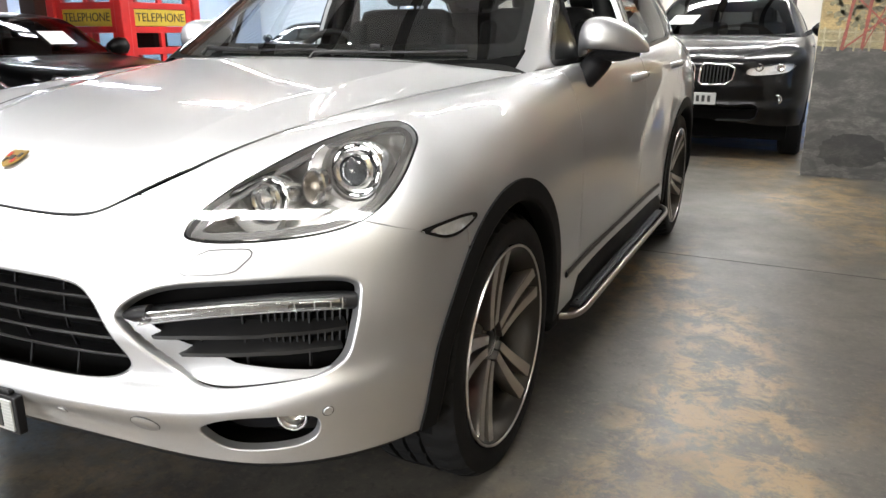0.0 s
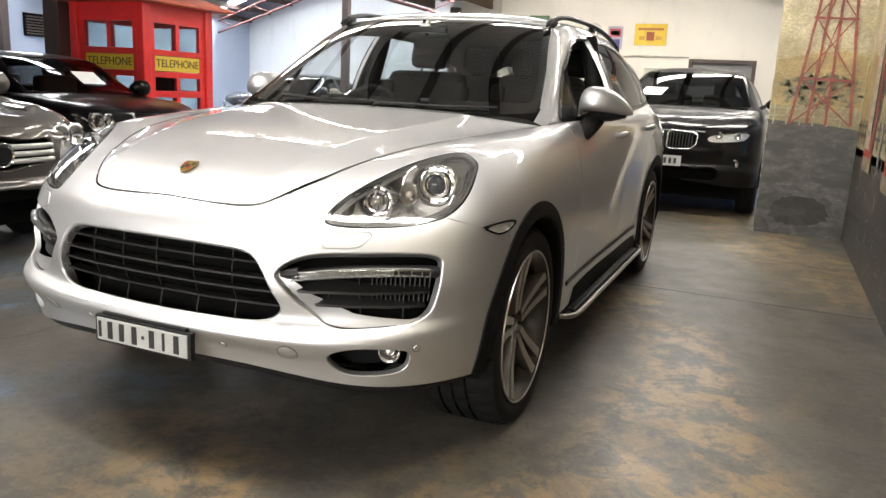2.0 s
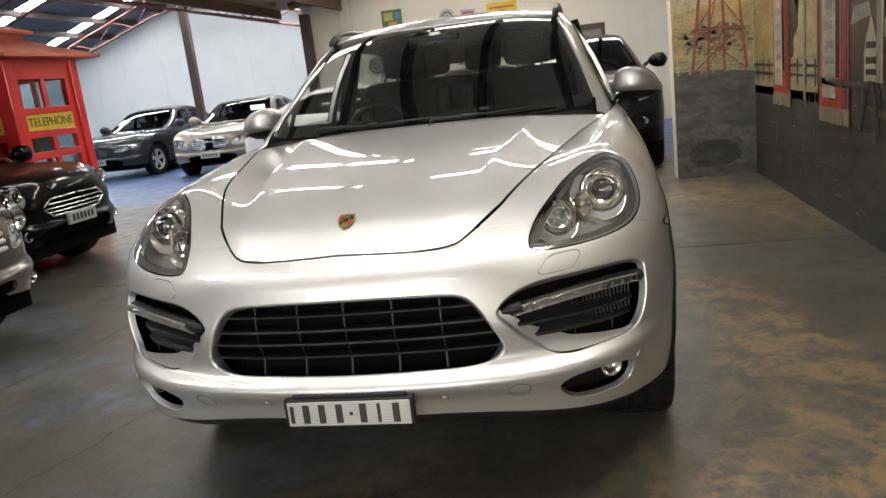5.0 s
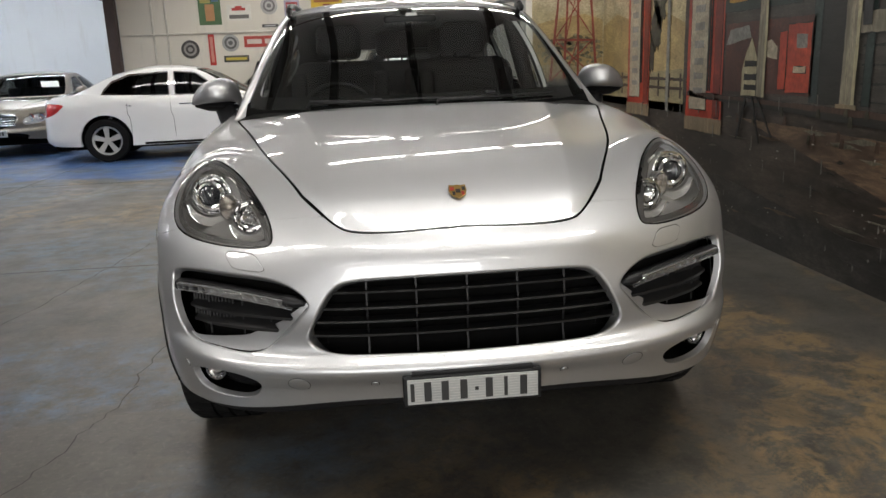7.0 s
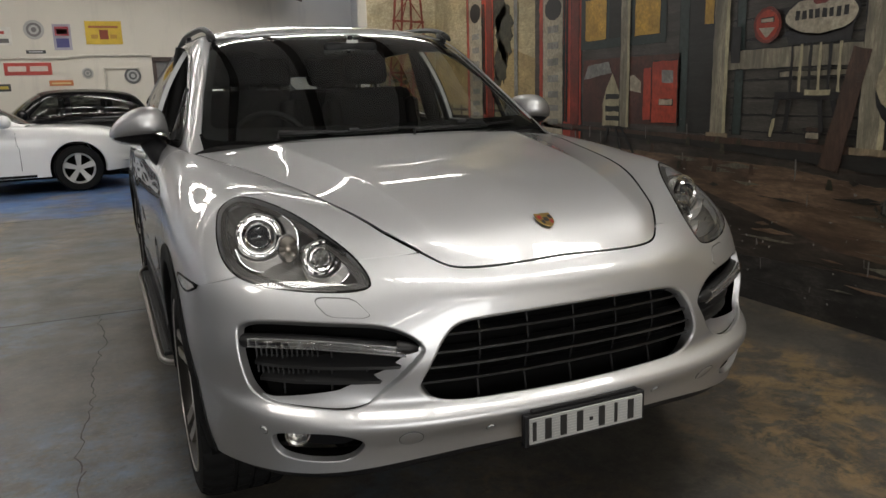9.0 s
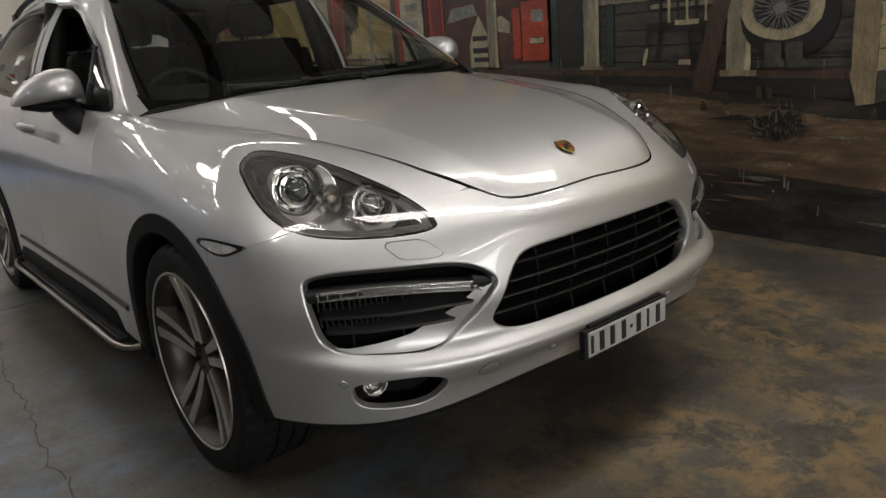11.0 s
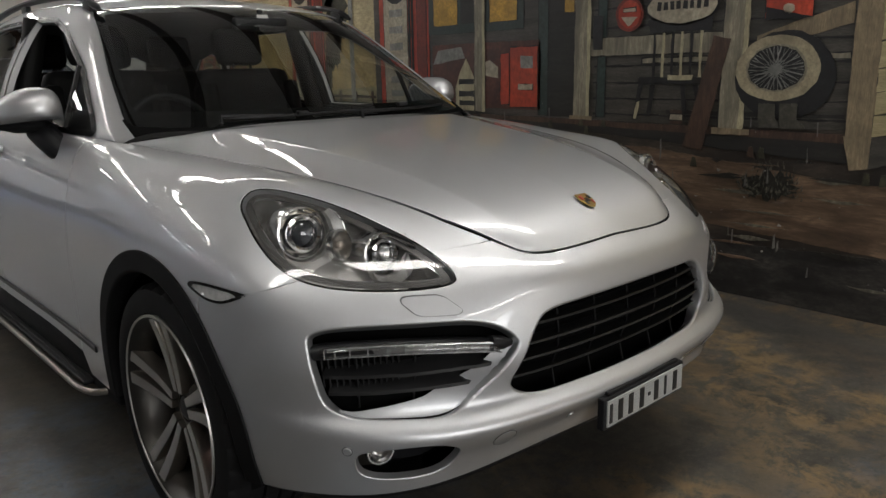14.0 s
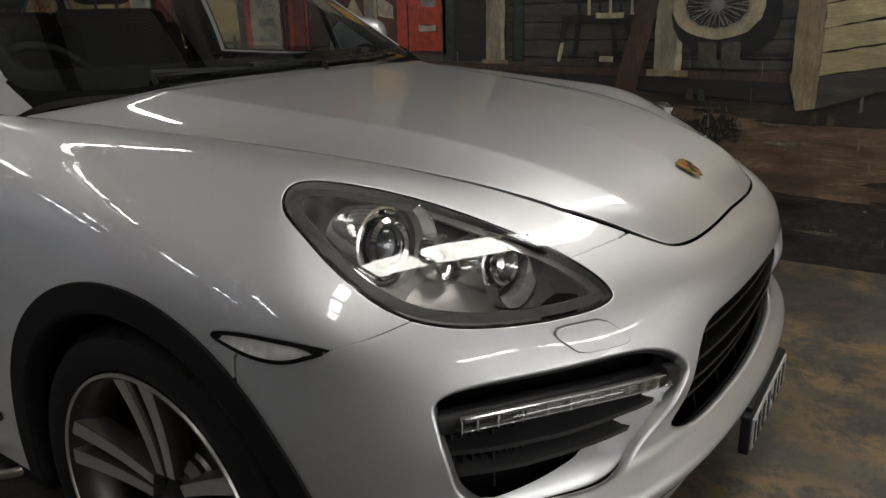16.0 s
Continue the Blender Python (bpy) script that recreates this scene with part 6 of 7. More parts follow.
            bm = bmesh.new()
            tube(bm, [(s * p.x, p.y, p.z) for p in pts], r, 6)
            part("bar", bm, mt, c, smooth=60)
    for x, z, r in fogs:
        for s in (1, -1):
            p = face(s * x, z, .004)
            bm = bmesh.new()
            lathe(bm, [(r, -.02), (r, .004), (r * .8, .006), (r * .6, -.008), (0, -.012)], 20, Matrix.Translation(p) @ Vector((0, -1, 0)).to_track_quat("X", "Z").to_matrix().to_4x4())
            part("fog_lamp", bm, CHROME, c, smooth=40)
    # plate with plain bars
    p = face(0, plate, .02)
    bm = boxed((-.19, p.y - .01, plate - .055), (.19, p.y + .02, plate + .055), .004)
    pl = part("number_plate", bm, PLATE, c, "white plate with dark marks")
    for k in range(6):
        x = -.13 + k * .052
        part("plate_mark", boxed((x - .014, p.y - .013, plate - .03), (x + .014, p.y - .009, plate + .03)), INK, pl)
    # cabin
    fullc = cb.both()
    zt = lambda z: float(np.interp(z, *S.zk))
    ym = lambda y: float(np.interp(y, *S.yk))
    nx = S.xs * (1 + (S.narrow - 1) * .9)
    wsp = [(x * (S.xs if z < 1.2 else nx), zt(z)) for x, z in WS]
    wsf = region(wsp, "xz", smooth=False, where=lambda V: V[:, 1] < ym(1.6))
    fr = fullc.keep(low(wsf), .015, .003)
    y_end = S.yk[1][4] + (S.boot - S.yk[1][4]) * .63 if S.boot else S.rear + .30
    z0, z1 = S.belt + .03, S.roof - .11
    ya, yb = ym(1.0) * .5 + ym(.7) * .5, ym(1.30)
    mid = S.yk[1][4]
    polys = [[(ya, z0), (yb, z1 - .03), (mid - .05, z1), (mid - .05, z0)], [(mid + .05, z0), (mid + .05, z1), (y_end - .42, z1 - .03), *([(y_end - .16, z1 - .13)] if S.boot else []), (y_end - .06, (z0 + z1) / 2 - (.07 if S.boot else 0)), (y_end - .02, z0 + .02)]]
    back = [(.55 * S.xs, S.belt + .08), (.45 * nx, S.roof - .18), (-.45 * nx, S.roof - .18), (-.55 * S.xs, S.belt + .08)]
    fb = region(back, "xz", smooth=False, where=lambda V: V[:, 1] > (S.boot or S.rear + .55) - .75)
    glassf = []
    for pg in polys:
        f = sym(region(pg, "yz", smooth=False, where=lambda V: np.abs(V[:, 0]) > .45))
        fr = fr.keep(low(f), .015, .003)
        glassf.append(f)
    fr = fr.keep(low(fb), .015, .003)
    part("roof", fr, paint, c)
    part("lining", fr.offset(-.02), VOID, c)
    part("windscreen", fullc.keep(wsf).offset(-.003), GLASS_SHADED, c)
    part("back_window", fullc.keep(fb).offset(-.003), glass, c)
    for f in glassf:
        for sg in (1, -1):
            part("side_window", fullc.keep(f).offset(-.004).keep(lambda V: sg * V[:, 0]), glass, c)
        if chrome_line:
            part("window_trim", fullc.keep(lambda V: f(V) + .012).keep(lambda V: .003 - f(V)).offset(.002), CHROME, c)
    if S.boot:
        yy = np.linspace(S.boot - .10, S.yk[1][-1] - .04, 16)
        e = along(edge[(edge[:, 1] > S.yk[1][4])][: int(1e9)], yy, 1)
        e = np.stack([np.interp(yy, edge[edge[:, 1] > .5][:, 1][: np.argmax(edge[edge[:, 1] > .5][:, 1]) + 1], edge[edge[:, 1] > .5][:, k][: np.argmax(edge[edge[:, 1] > .5][:, 1]) + 1]) for k in range(3)], 1)
        lid = np.stack([e * np.array([f, 1, 1]) + np.array([0, 0, .045 * (1 - f * f)]) for f in (1, .8, .5, .2, 0)])
        part("boot_lid", Sheet.grid(lid).both(), paint, c)
    if tail:
        for s in (0, 1):
            q = sd.keep(ft)
            part("tail_lamp", (q if s == 0 else q.mirrored()).offset(.003), RED_LENS, c, "red tail lamp")
    # inside: dash, seats
    bm = boxed((-.6 * S.xs, ym(.62), S.belt - .3), (.6 * S.xs, ym(1.0), S.belt - .03), .05)
    for x in (-.36, .36):
        for y in (ym(1.75), ym(2.6)):
            box(bm, (x - .24, y - .08, S.belt - .45), (x + .24, y + .10, S.belt + .16), .05)
            box(bm, (x - .12, y - .02, S.belt + .15), (x + .12, y + .08, S.belt + .32), .03)
    box(bm, (-.75 * S.xs, ym(.3), .28), (.75 * S.xs, S.rear + .3, .55), .03)
    part("interior", bm, DARK_TRIM, c, "", 50)
    if paper:
        x, z = paper
        V, N = fullc.V, fullc.N
        k = int(np.argmin((V[:, 0] - x) ** 2 + (V[:, 2] - z) ** 2 + 4 * (V[:, 1] > ym(1.4))))
        m = Matrix.Translation(Vector(V[k]) + Vector(N[k]) * .008) @ Vector(N[k]).to_track_quat("Z", "Y").to_matrix().to_4x4()
        part("price_sheet", boxed((-.15, -.105, 0), (.15, .105, .003), 0, m), PAPER, c, "white price sheet on the windscreen")
    # shut lines of the doors, and a dark strip along the sill
    def flat_side(y, z):
        p, n, _, _ = tree.ray_cast(Vector((3, y, z)), Vector((-1, 0, 0)))
        return p

    for s in (1, -1):
        for y0 in (ym(.62), mid, S.rear - .38):
            pts = [flat_side(y0 + (.03 if z > .7 else 0), z) for z in np.linspace(S.tyre + .02, S.belt - .02, 9)]
            if all(pts):
                bm = bmesh.new()
                tube(bm, [(s * (p.x - .001), p.y, p.z) for p in pts], .0035, 5)
                part("door_seam", bm, VOID, c)
        pts = [flat_side(y, S.tyre * .80) for y in np.linspace(.55, S.rear - .55, 8)]
        if all(pts):
            bm = bmesh.new()
            tube(bm, [(s * p.x, p.y, p.z) for p in pts], .018, 6)
            part("sill_strip", bm, GREY_PLASTIC, c)
    # wheels, mirrors, underside
    hw = .97 * S.xs
    for y in ys:
        for s in (1, -1):
            m = Matrix.Translation((s * (hw - .125), y, S.tyre)) @ (Matrix.Rotation(math.pi, 4, "Z") if s < 0 else Matrix())
            simple_wheel(c, m, S.tyre, alloy, spokes)
    bm = bmesh.new()
    box(bm, (-hw + .16, -.55, .2), (hw - .16, S.rear + .7, .42))
    part("floor_pan", bm, VOID, c)
    for s in (1, -1):
        p = Vector((s * (hw - .06), ym(.80), S.belt + .07))
        bm = bmesh.new()
        rows = [(0, .03, .02), (.05, .06, .065), (.12, .07, .085), (.19, .055, .078), (.225, .02, .03)]
        tube(bm, [(p.x + s * a, p.y - .02 * i, p.z) for i, (a, _, _) in enumerate(rows)], [r for _, _, r in rows], 12, flat=1.1)
        tube(bm, [(p.x, p.y, p.z - .02), (p.x - s * .06, p.y, p.z - .06)], .025, 6)
        part("door_mirror", bm, paint, c, "", 60)
        for y0 in (mid - .30, S.rear - .42):
            bm = boxed((s * (hw - .035) - .02, y0, S.belt - .13), (s * (hw - .035) + .02, y0 + .20, S.belt - .105), .008)
            part("door_handle", bm, paint if not chrome_line else CHROME, c)
    return c


BLACK_PAINT = car_paint("black_paint", (.0025, .0025, .0028), .0, .3, .2, .45)
BROWN_PAINT = car_paint("bronze_grey_paint", (.085, .077, .069), .7, .45)
GREY_PAINT = car_paint("dark_blue_grey_paint", (.035, .038, .045), .55, .45)
BEIGE_PAINT = car_paint("champagne_paint", (.28, .25, .205), .6, .5)
WHITE_PAINT = car_paint("white_paint", (.78, .78, .77), .0, .35, .02)


def mirror_x(pts):
    return pts + [(-x, z) for x, z in pts[::-1]]


# black coupe-like SUV with twin grille, nose towards the camera's aisle
S1 = Shape(1.98, .87, .50, 1.35, 1.75, 2.93, 1.07, .32, .97, 1.17, 1.68, narrow=.97, tyre=.375)
kid = [(.022, .76), (.025, .895), (.06, .930), (.28, .915), (.335, .885), (.320, .785), (.26, .735), (.05, .730)]
kbars = [(.055 + k * .032, .745, .058 + k * .032, .910, .006, DARK_TRIM) for k in range(8)]
kring = [(kid[i][0], kid[i][1], kid[(i + 1) % 8][0], kid[(i + 1) % 8][1], .009, CHROME) for i in range(8)]
other_car("black_suv", "glossy black coupe-styled SUV with a twin grille, parked by the pier", S1, BLACK_PAINT, pose(.62, 6.72, 0),
          [[(.43, .845), (.45, .885), (.62, .925), (.80, .945), (.85, .925), (.82, .865), (.64, .825), (.47, .82)]], [kid, [(-.02, .40), (.30, .40), (.55, .42), (.56, .54), (.30, .55), (-.02, .55)]],
          bars=kbars + kring, fogs=((.72, .60, .045),), paper=(-.42, 1.33), plate=.60)

# bronze-grey family hatchback with a broad barred grille
S2 = Shape(1.78, .80, .22, .95, 1.45, 2.78, .70, .30, .86, 1.03, 1.60, narrow=1.06, tyre=.315)
g2 = [(-.02, .60), (.16, .60), (.34, .625), (.40, .70), (.41, .775), (.30, .785), (.12, .79), (-.02, .79)]
other_car("grey_hatchback", "bronze-grey family hatchback with chrome grille bars and price sheet", S2, BROWN_PAINT, pose(-3.46, .60, 0, 0, 0, 90),
          [[(.46, .63), (.48, .72), (.56, .80), (.66, .86), (.76, .90), (.80, .86), (.80, .78), (.72, .69), (.58, .63)]], [g2, [(-.02, .36), (.30, .36), (.44, .38), (.42, .44), (.20, .46), (-.02, .46)]],
          bars=[(-.40, z, .40, z, .017, ALLOY_PAINT) for z in (.645, .69, .735)] + [(.50, .42, .74, .44, .006, CHROME), (.50, .37, .74, .39, .006, CHROME)], fogs=((.64, .405, .04),), paper=(.38, 1.22), plate=.53)

# a plain round emblem on the hatchback's grille
_hatch = bpy.data.objects["grey_hatchback"]
bm = bmesh.new()
lathe(bm, [(.062, -.01), (.062, .008), (.052, .012), (.050, .004), (.0, .006)], 28, Matrix.Translation((0, -.80, .69)) @ Vector((0, -1, 0)).to_track_quat("X", "Z").to_matrix().to_4x4())
emblem = part("emblem", bm, BLACK_PLASTIC, _hatch, "round plain emblem", 40)
bm = bmesh.new()
lathe(bm, [(.066, .006), (.072, .012), (.078, .006), (.078, -.01)], 28, Matrix.Translation((0, -.80, .69)) @ Vector((0, -1, 0)).to_track_quat("X", "Z").to_matrix().to_4x4())
part("ring", bm, CHROME, emblem, smooth=40)

# small black hatchback with round lamps
S3 = Shape(1.68, .72, .30, .80, 1.25, 2.47, .52, .28, .86, 1.00, 1.40, narrow=1.08, tyre=.31)
g3 = [(-.02, .56), (.30, .56), (.40, .61), (.38, .68), (.30, .70), (-.02, .70)]
oval = [(.62 + .105 * math.cos(a), .765 + .115 * math.sin(a)) for a in [2 * math.pi * k / 12 for k in range(12)]]
other_car("small_black_hatchback", "small black hatchback with round lamps and chrome-framed grille", S3, BLACK_PAINT, pose(-4.55, 3.22, 0, 0, 0, 90),
          [oval], [g3, [(-.02, .32), (.35, .32), (.50, .36), (.46, .44), (-.02, .44)]], bars=[(-.38, .62, .38, .62, .007, CHROME), (-.36, .66, .36, .66, .007, CHROME), (-.39, .585, .39, .585, .007, CHROME), (.03, .71, .32, .705, .009, CHROME), (.32, .705, .41, .64, .009, CHROME), (.41, .62, .31, .55, .009, CHROME), (.03, .55, .31, .55, .009, CHROME)], fogs=((.60, .43, .045),), paper=(.12, 1.15), plate=.50, alloy=ALLOY_DARK)

# champagne limousine
S4 = Shape(1.87, .86, .55, 1.30, 1.80, 3.08, 1.10, .27, .80, .98, 1.44, boot=3.45, narrow=1.02, tyre=.335)
g4 = [(-.02, .52), (.22, .52), (.30, .56), (.36, .68), (.30, .72), (-.02, .735)]
other_car("champagne_saloon", "champagne metallic limousine with an upright chrome grille", S4, BEIGE_PAINT, pose(-6.45, 11.45, 0, 0, 0, 4),
          [[(.46, .56), (.44, .62), (.52, .70), (.66, .745), (.78, .74), (.82, .68), (.74, .60), (.60, .555)]], [g4, [(-.02, .30), (.45, .31), (.50, .38), (-.02, .39)]],
          bars=[(-.33, z, .33, z, .010, CHROME) for z in (.55, .59, .63, .67, .71)] + [(.03, .745, .33, .725, .010, CHROME), (.33, .725, .38, .68, .010, CHROME), (.38, .68, .30, .54, .010, CHROME)], paper=(.45, 1.18), plate=.42)

# dark blue-grey saloon
S5 = Shape(1.86, .84, .55, 1.30, 1.78, 2.97, 1.08, .27, .82, .98, 1.46, boot=3.30, narrow=1.02, tyre=.335)
k5 = [(.03, .56), (.03, .68), (.06, .71), (.24, .70), (.27, .66), (.24, .57), (.18, .545), (.06, .545)]
other_car("dark_saloon", "dark blue-grey saloon with a twin grille and price sheet", S5, GREY_PAINT, pose(-9.45, 12.4, 0, 0, 0, -3),
          [[(.38, .62), (.42, .67), (.60, .715), (.80, .735), (.82, .70), (.72, .64), (.50, .60)]], [k5, [(.05, .30), (.50, .31), (.52, .42), (.05, .43)]],
          bars=[(.07 + k * .032, .555, .07 + k * .032, .695, .007, CHROME) for k in range(6)], paper=(-.42, 1.18), plate=.42)

# white saloon, side on
S6 = Shape(1.83, .86, .55, 1.28, 1.75, 2.77, .95, .25, .80, .96, 1.44, boot=3.42, narrow=1.02, tyre=.33)
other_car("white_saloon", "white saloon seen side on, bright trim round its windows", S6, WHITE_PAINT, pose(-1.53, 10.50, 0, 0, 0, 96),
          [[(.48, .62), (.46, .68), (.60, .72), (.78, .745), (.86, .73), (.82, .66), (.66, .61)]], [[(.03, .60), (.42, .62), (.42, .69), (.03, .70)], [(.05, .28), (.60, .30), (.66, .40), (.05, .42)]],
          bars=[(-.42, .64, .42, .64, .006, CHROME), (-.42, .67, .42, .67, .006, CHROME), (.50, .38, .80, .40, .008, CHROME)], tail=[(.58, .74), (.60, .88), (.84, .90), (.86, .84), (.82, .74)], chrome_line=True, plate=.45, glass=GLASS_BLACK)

# compact black car by the back wall
S7 = Shape(1.66, .70, .30, .80, 1.20, 2.10, .50, .28, .86, 1.00, 1.48, narrow=1.08, tyre=.31)
other_car("compact_black_car", "compact black car parked behind the white saloon", S7, BLACK_PAINT, pose(-2.83, 12.45, 0, 0, 0, -84), [oval], [g3], plate=.50)


# ---------------------------------------------------------------- mural: flat painted shapes on the right wall
def paint(name, col, vary=.35, scale=6, rough=.42, streak=(1, 1, 1), second=None, grain=40):
    """Brushed wall paint: broad tone changes, streaks and fine strokes."""
    m, nt, bs = material(name)
    v = coords(nt, streak)
    a = noise_tex(nt, v, scale, 8, .65, .5)
    lo = tuple(c * (1 - vary) for c in col)
    hi = tuple(min(1, c * (1 + vary)) for c in col)
    c = ramp(nt, a, .32, .68, lo, hi)
    if second:
        c = mix(nt, ramp(nt, noise_tex(nt, v, scale * .45, 6, .6, .8), .46, .62), c, second)
    fine = noise_tex(nt, coords(nt, tuple(s * 1.0 for s in streak)), grain, 4, .7)
    c = mix(nt, ramp(nt, fine, .35, .75), c, tuple(x * .45 for x in col))
    w = coords(nt)
    # soot, rubbed patches and pale chips over everything
    soot = maths(nt, "MULTIPLY", ramp(nt, noise_tex(nt, w, 1.7, 9, .68, 1.2), .42, .66), .56)
    c = mix(nt, soot, c, tuple(x * .22 + .004 for x in col))
    rub = maths(nt, "MULTIPLY", ramp(nt, noise_tex(nt, coords(nt, (1, .7, 1.3)), 9.0, 9, .78, .6), .60, .72), .30)
    c = mix(nt, rub, c, tuple(x * .5 + .10 for x in col))
    chip = maths(nt, "MULTIPLY", ramp(nt, noise_tex(nt, w, 46, 3, .6), .74, .78), .5)
    c = mix(nt, chip, c, (.30, .28, .24))
    nt.links.new(c, bs.inputs["Base Color"])
    bs.inputs["Roughness"].default_value = rough
    bump(nt, bs, fine, .08, .003)
    return m


mural = tagged(new("wall_mural"), "weathered mural of an old roadside store with fuel pumps", "mural")


BRUSH = random.Random(21)


def unsteady(pts, step=.05, sway=.0035):
    """An outline as an unsteady brush would leave it."""
    P = []
    for (a, b), (c, d) in zip(pts, pts[1:] + pts[:1]):
        n = min(40, max(1, int(math.hypot(c - a, d - b) / step)))
        P += [(a + (c - a) * k / n + BRUSH.uniform(-sway, sway), b + (d - b) * k / n + BRUSH.uniform(-sway, sway)) for k in range(n)]
    return P


def flat(name, pts, mat, layer, label=""):
    """A painted shape at (y, z) points; each layer lies a little prouder."""
    bm = bmesh.new()
    pts = unsteady([(u, float(np.interp(v, [0, .70, .90, 1.05, 1.29, 1.6, 9], [0, .70, .945, 1.07, 1.28, 1.6, 9]))) for u, v in pts])
    x0 = XR - .002 - .0022 * layer
    slab(bm, pts, .002, lambda u, v, w: Vector((x0 - w, u, v)))
    return part(name, bm, mat, mural, label)


def rect(name, y0, z0, y1, z1, mat, layer, label=""):
    if mat in OUTLINED and y1 - y0 > .02:
        flat(name + "_outline", [(y0 - .007, z0 - .005), (y1 + .007, z0 - .005), (y1 + .007, z1 + .005), (y0 - .007, z1 + .005)], LINE, layer - .5)
    return flat(name, [(y0, z0), (y1, z0), (y1, z1), (y0, z1)], mat, layer, label)


def ell(cy, cz, ry, rz, n=28, a0=0.0, a1=2 * math.pi):
    return [(cy + ry * math.cos(a0 + (a1 - a0) * k / n), cz + rz * math.sin(a0 + (a1 - a0) * k / n)) for k in range(n if a1 - a0 > 6.2 else n + 1)]


EARTH = paint("paint_earth", (.058, .046, .036), .8, 4.0, .45, (1, .6, 2.6), (.024, .020, .018), 30)
DIRT = paint("paint_dirt", (.18, .118, .075), .7, 6.0, .45, (1, .5, 3.0), (.050, .033, .024), 26)
DARKBASE = paint("paint_black", (.030, .028, .026), .7, 6.0, .45, (1, .7, 2.0), (.075, .068, .060), 40)
SKYP = paint("paint_sky", (.56, .47, .27), .18, 1.6, .5, (1, .6, 2.0), (.62, .55, .38))
HILL = paint("paint_hill", (.48, .36, .16), .25, 3.0, .5, (1, .6, 2), (.38, .27, .12))
FIELD = paint("paint_field", (.36, .31, .17), .3, 5, .5, (1, .7, 2.5))
BARN = paint("paint_boards", (.055, .050, .042), .45, 5, .5, (1, .5, 6), (.10, .092, .078), 60)
BARN_D = paint("paint_boards_dark", (.020, .019, .017), .5, 5, .5, (1, .5, 6))
LINE = paint("paint_line", (.010, .010, .010), .3, 8)
WOODP = paint("paint_wood", (.30, .27, .195), .4, 8, .5, (1, 4, .6), (.12, .105, .08))
WOODL = paint("paint_wood_pale", (.46, .41, .26), .3, 8, .5, (1, 4, .6))
WOODB = paint("paint_wood_brown", (.075, .042, .028), .45, 8, .5, (1, 4, .7))
TAN = paint("paint_tan", (.27, .21, .13), .35, 7, .5, (1, 4, .6))
CREAMP = paint("paint_cream", (.52, .44, .25), .25, 6, .5, (1, .6, 5), (.36, .30, .16))
RED_P = paint("paint_red", (.48, .060, .025), .3, 7, .4, (1, 1, .6), (.36, .035, .018))
RED_D = paint("paint_red_dark", (.20, .030, .018), .4, 7, .4)
WHITE_P = paint("paint_white", (.44, .39, .29), .25, 9, .45)
GREEN_D = paint("paint_green_dark", (.030, .050, .045), .4, 6, .45)
GREEN_P = paint("paint_leaf", (.040, .038, .022), .6, 22, .5, (1, 1, 1), (.085, .078, .045))
YEL_P = paint("paint_yellow", (.62, .36, .05), .3, 8)
GREY_P = paint("paint_grey", (.26, .26, .24), .35, 9)
BLACK_P = paint("paint_tyre", (.016, .016, .017), .5, 12)

SCRUB = [paint("paint_scrub_a", (.070, .066, .052), .5, 30), paint("paint_scrub_b", (.15, .14, .105), .5, 30), paint("paint_scrub_c", (.030, .028, .023), .5, 30)]

OUTLINED = (WOODP, WOODB, RED_P, RED_D, WHITE_P, GREEN_D, YEL_P)
# ground, sky and hills behind the pumps
rect("painted_ground", -9.2, .10, 5.44, .98, EARTH, 0, "dark painted earth")
rect("painted_base", -9.2, .0, 5.44, .13, DARKBASE, 1)
flat("dirt_road", [(-9.2, .36), (-1.5, .30), (.2, .40), (1.2, .62), (2.3, .82), (.6, .80), (-.6, .70), (-9.2, .82)], DIRT, 1)
flat("shadow_band", [(-9.2, .13), (5.4, .13), (5.4, .34), (2.6, .40), (1.0, .26), (-.8, .34), (-2.5, .24), (-9.2, .32)], DARKBASE, 2)
rect("painted_sky", 3.30, .80, 5.44, 5.2, SKYP, 0)
rect("painted_sky", -9.2, .85, -1.02, 5.2, SKYP, 0)
flat("hill", [(3.30, .95), (5.44, .95), (5.44, 1.62), (5.0, 1.72), (4.4, 1.60), (3.8, 1.68), (3.30, 1.55)], HILL, 1)
flat("field", [(3.30, .86), (5.44, .86), (5.44, 1.16), (4.5, 1.12), (3.30, 1.18)], FIELD, 2)
flat("hill", [(-9.2, .80), (-1.02, .80), (-1.02, 1.40), (-2.5, 1.62), (-5.0, 1.50), (-9.2, 1.75)], HILL, 1)
# a board fence in the distance
for z in (1.02, 1.20, 1.38):
    rect("fence_rail", -4.2, z, -1.04, z + .05, BLACK_P, 3)
for k in range(7):
    rect("fence_post", -4.1 + k * .5, .82, -4.03 + k * .5, 1.45, BLACK_P, 4)
for k in range(9):
    y = 3.35 + k * .24
    rect("fence_post", y, .90, y + .022, 1.13, WOODB, 3)
for z in (.98, 1.07):
    rect("fence_rail", 3.32, z, 5.44, z + .018, WOODB, 4)
rg = random.Random(7)


def blob(cy, cz, ry, rz, n, jag=.25):
    return [(cy + ry * math.cos(2 * math.pi * k / n) * (1 + rg.uniform(-jag, jag)), cz + rz * math.sin(2 * math.pi * k / n) * (1 + rg.uniform(-jag, jag))) for k in range(n)]


for cy, cz, ry, rz in ((3.92, 1.55, .12, .20), (3.86, 1.80, .17, .24), (3.98, 2.05, .15, .22), (4.02, 1.30, .07, .16)):
    flat("painted_tree", blob(cy, cz, ry, rz, 34), GREEN_P, 3)
rect("pole", 3.60, .80, 3.66, 3.2, GREY_P, 5, "grey painted pole")


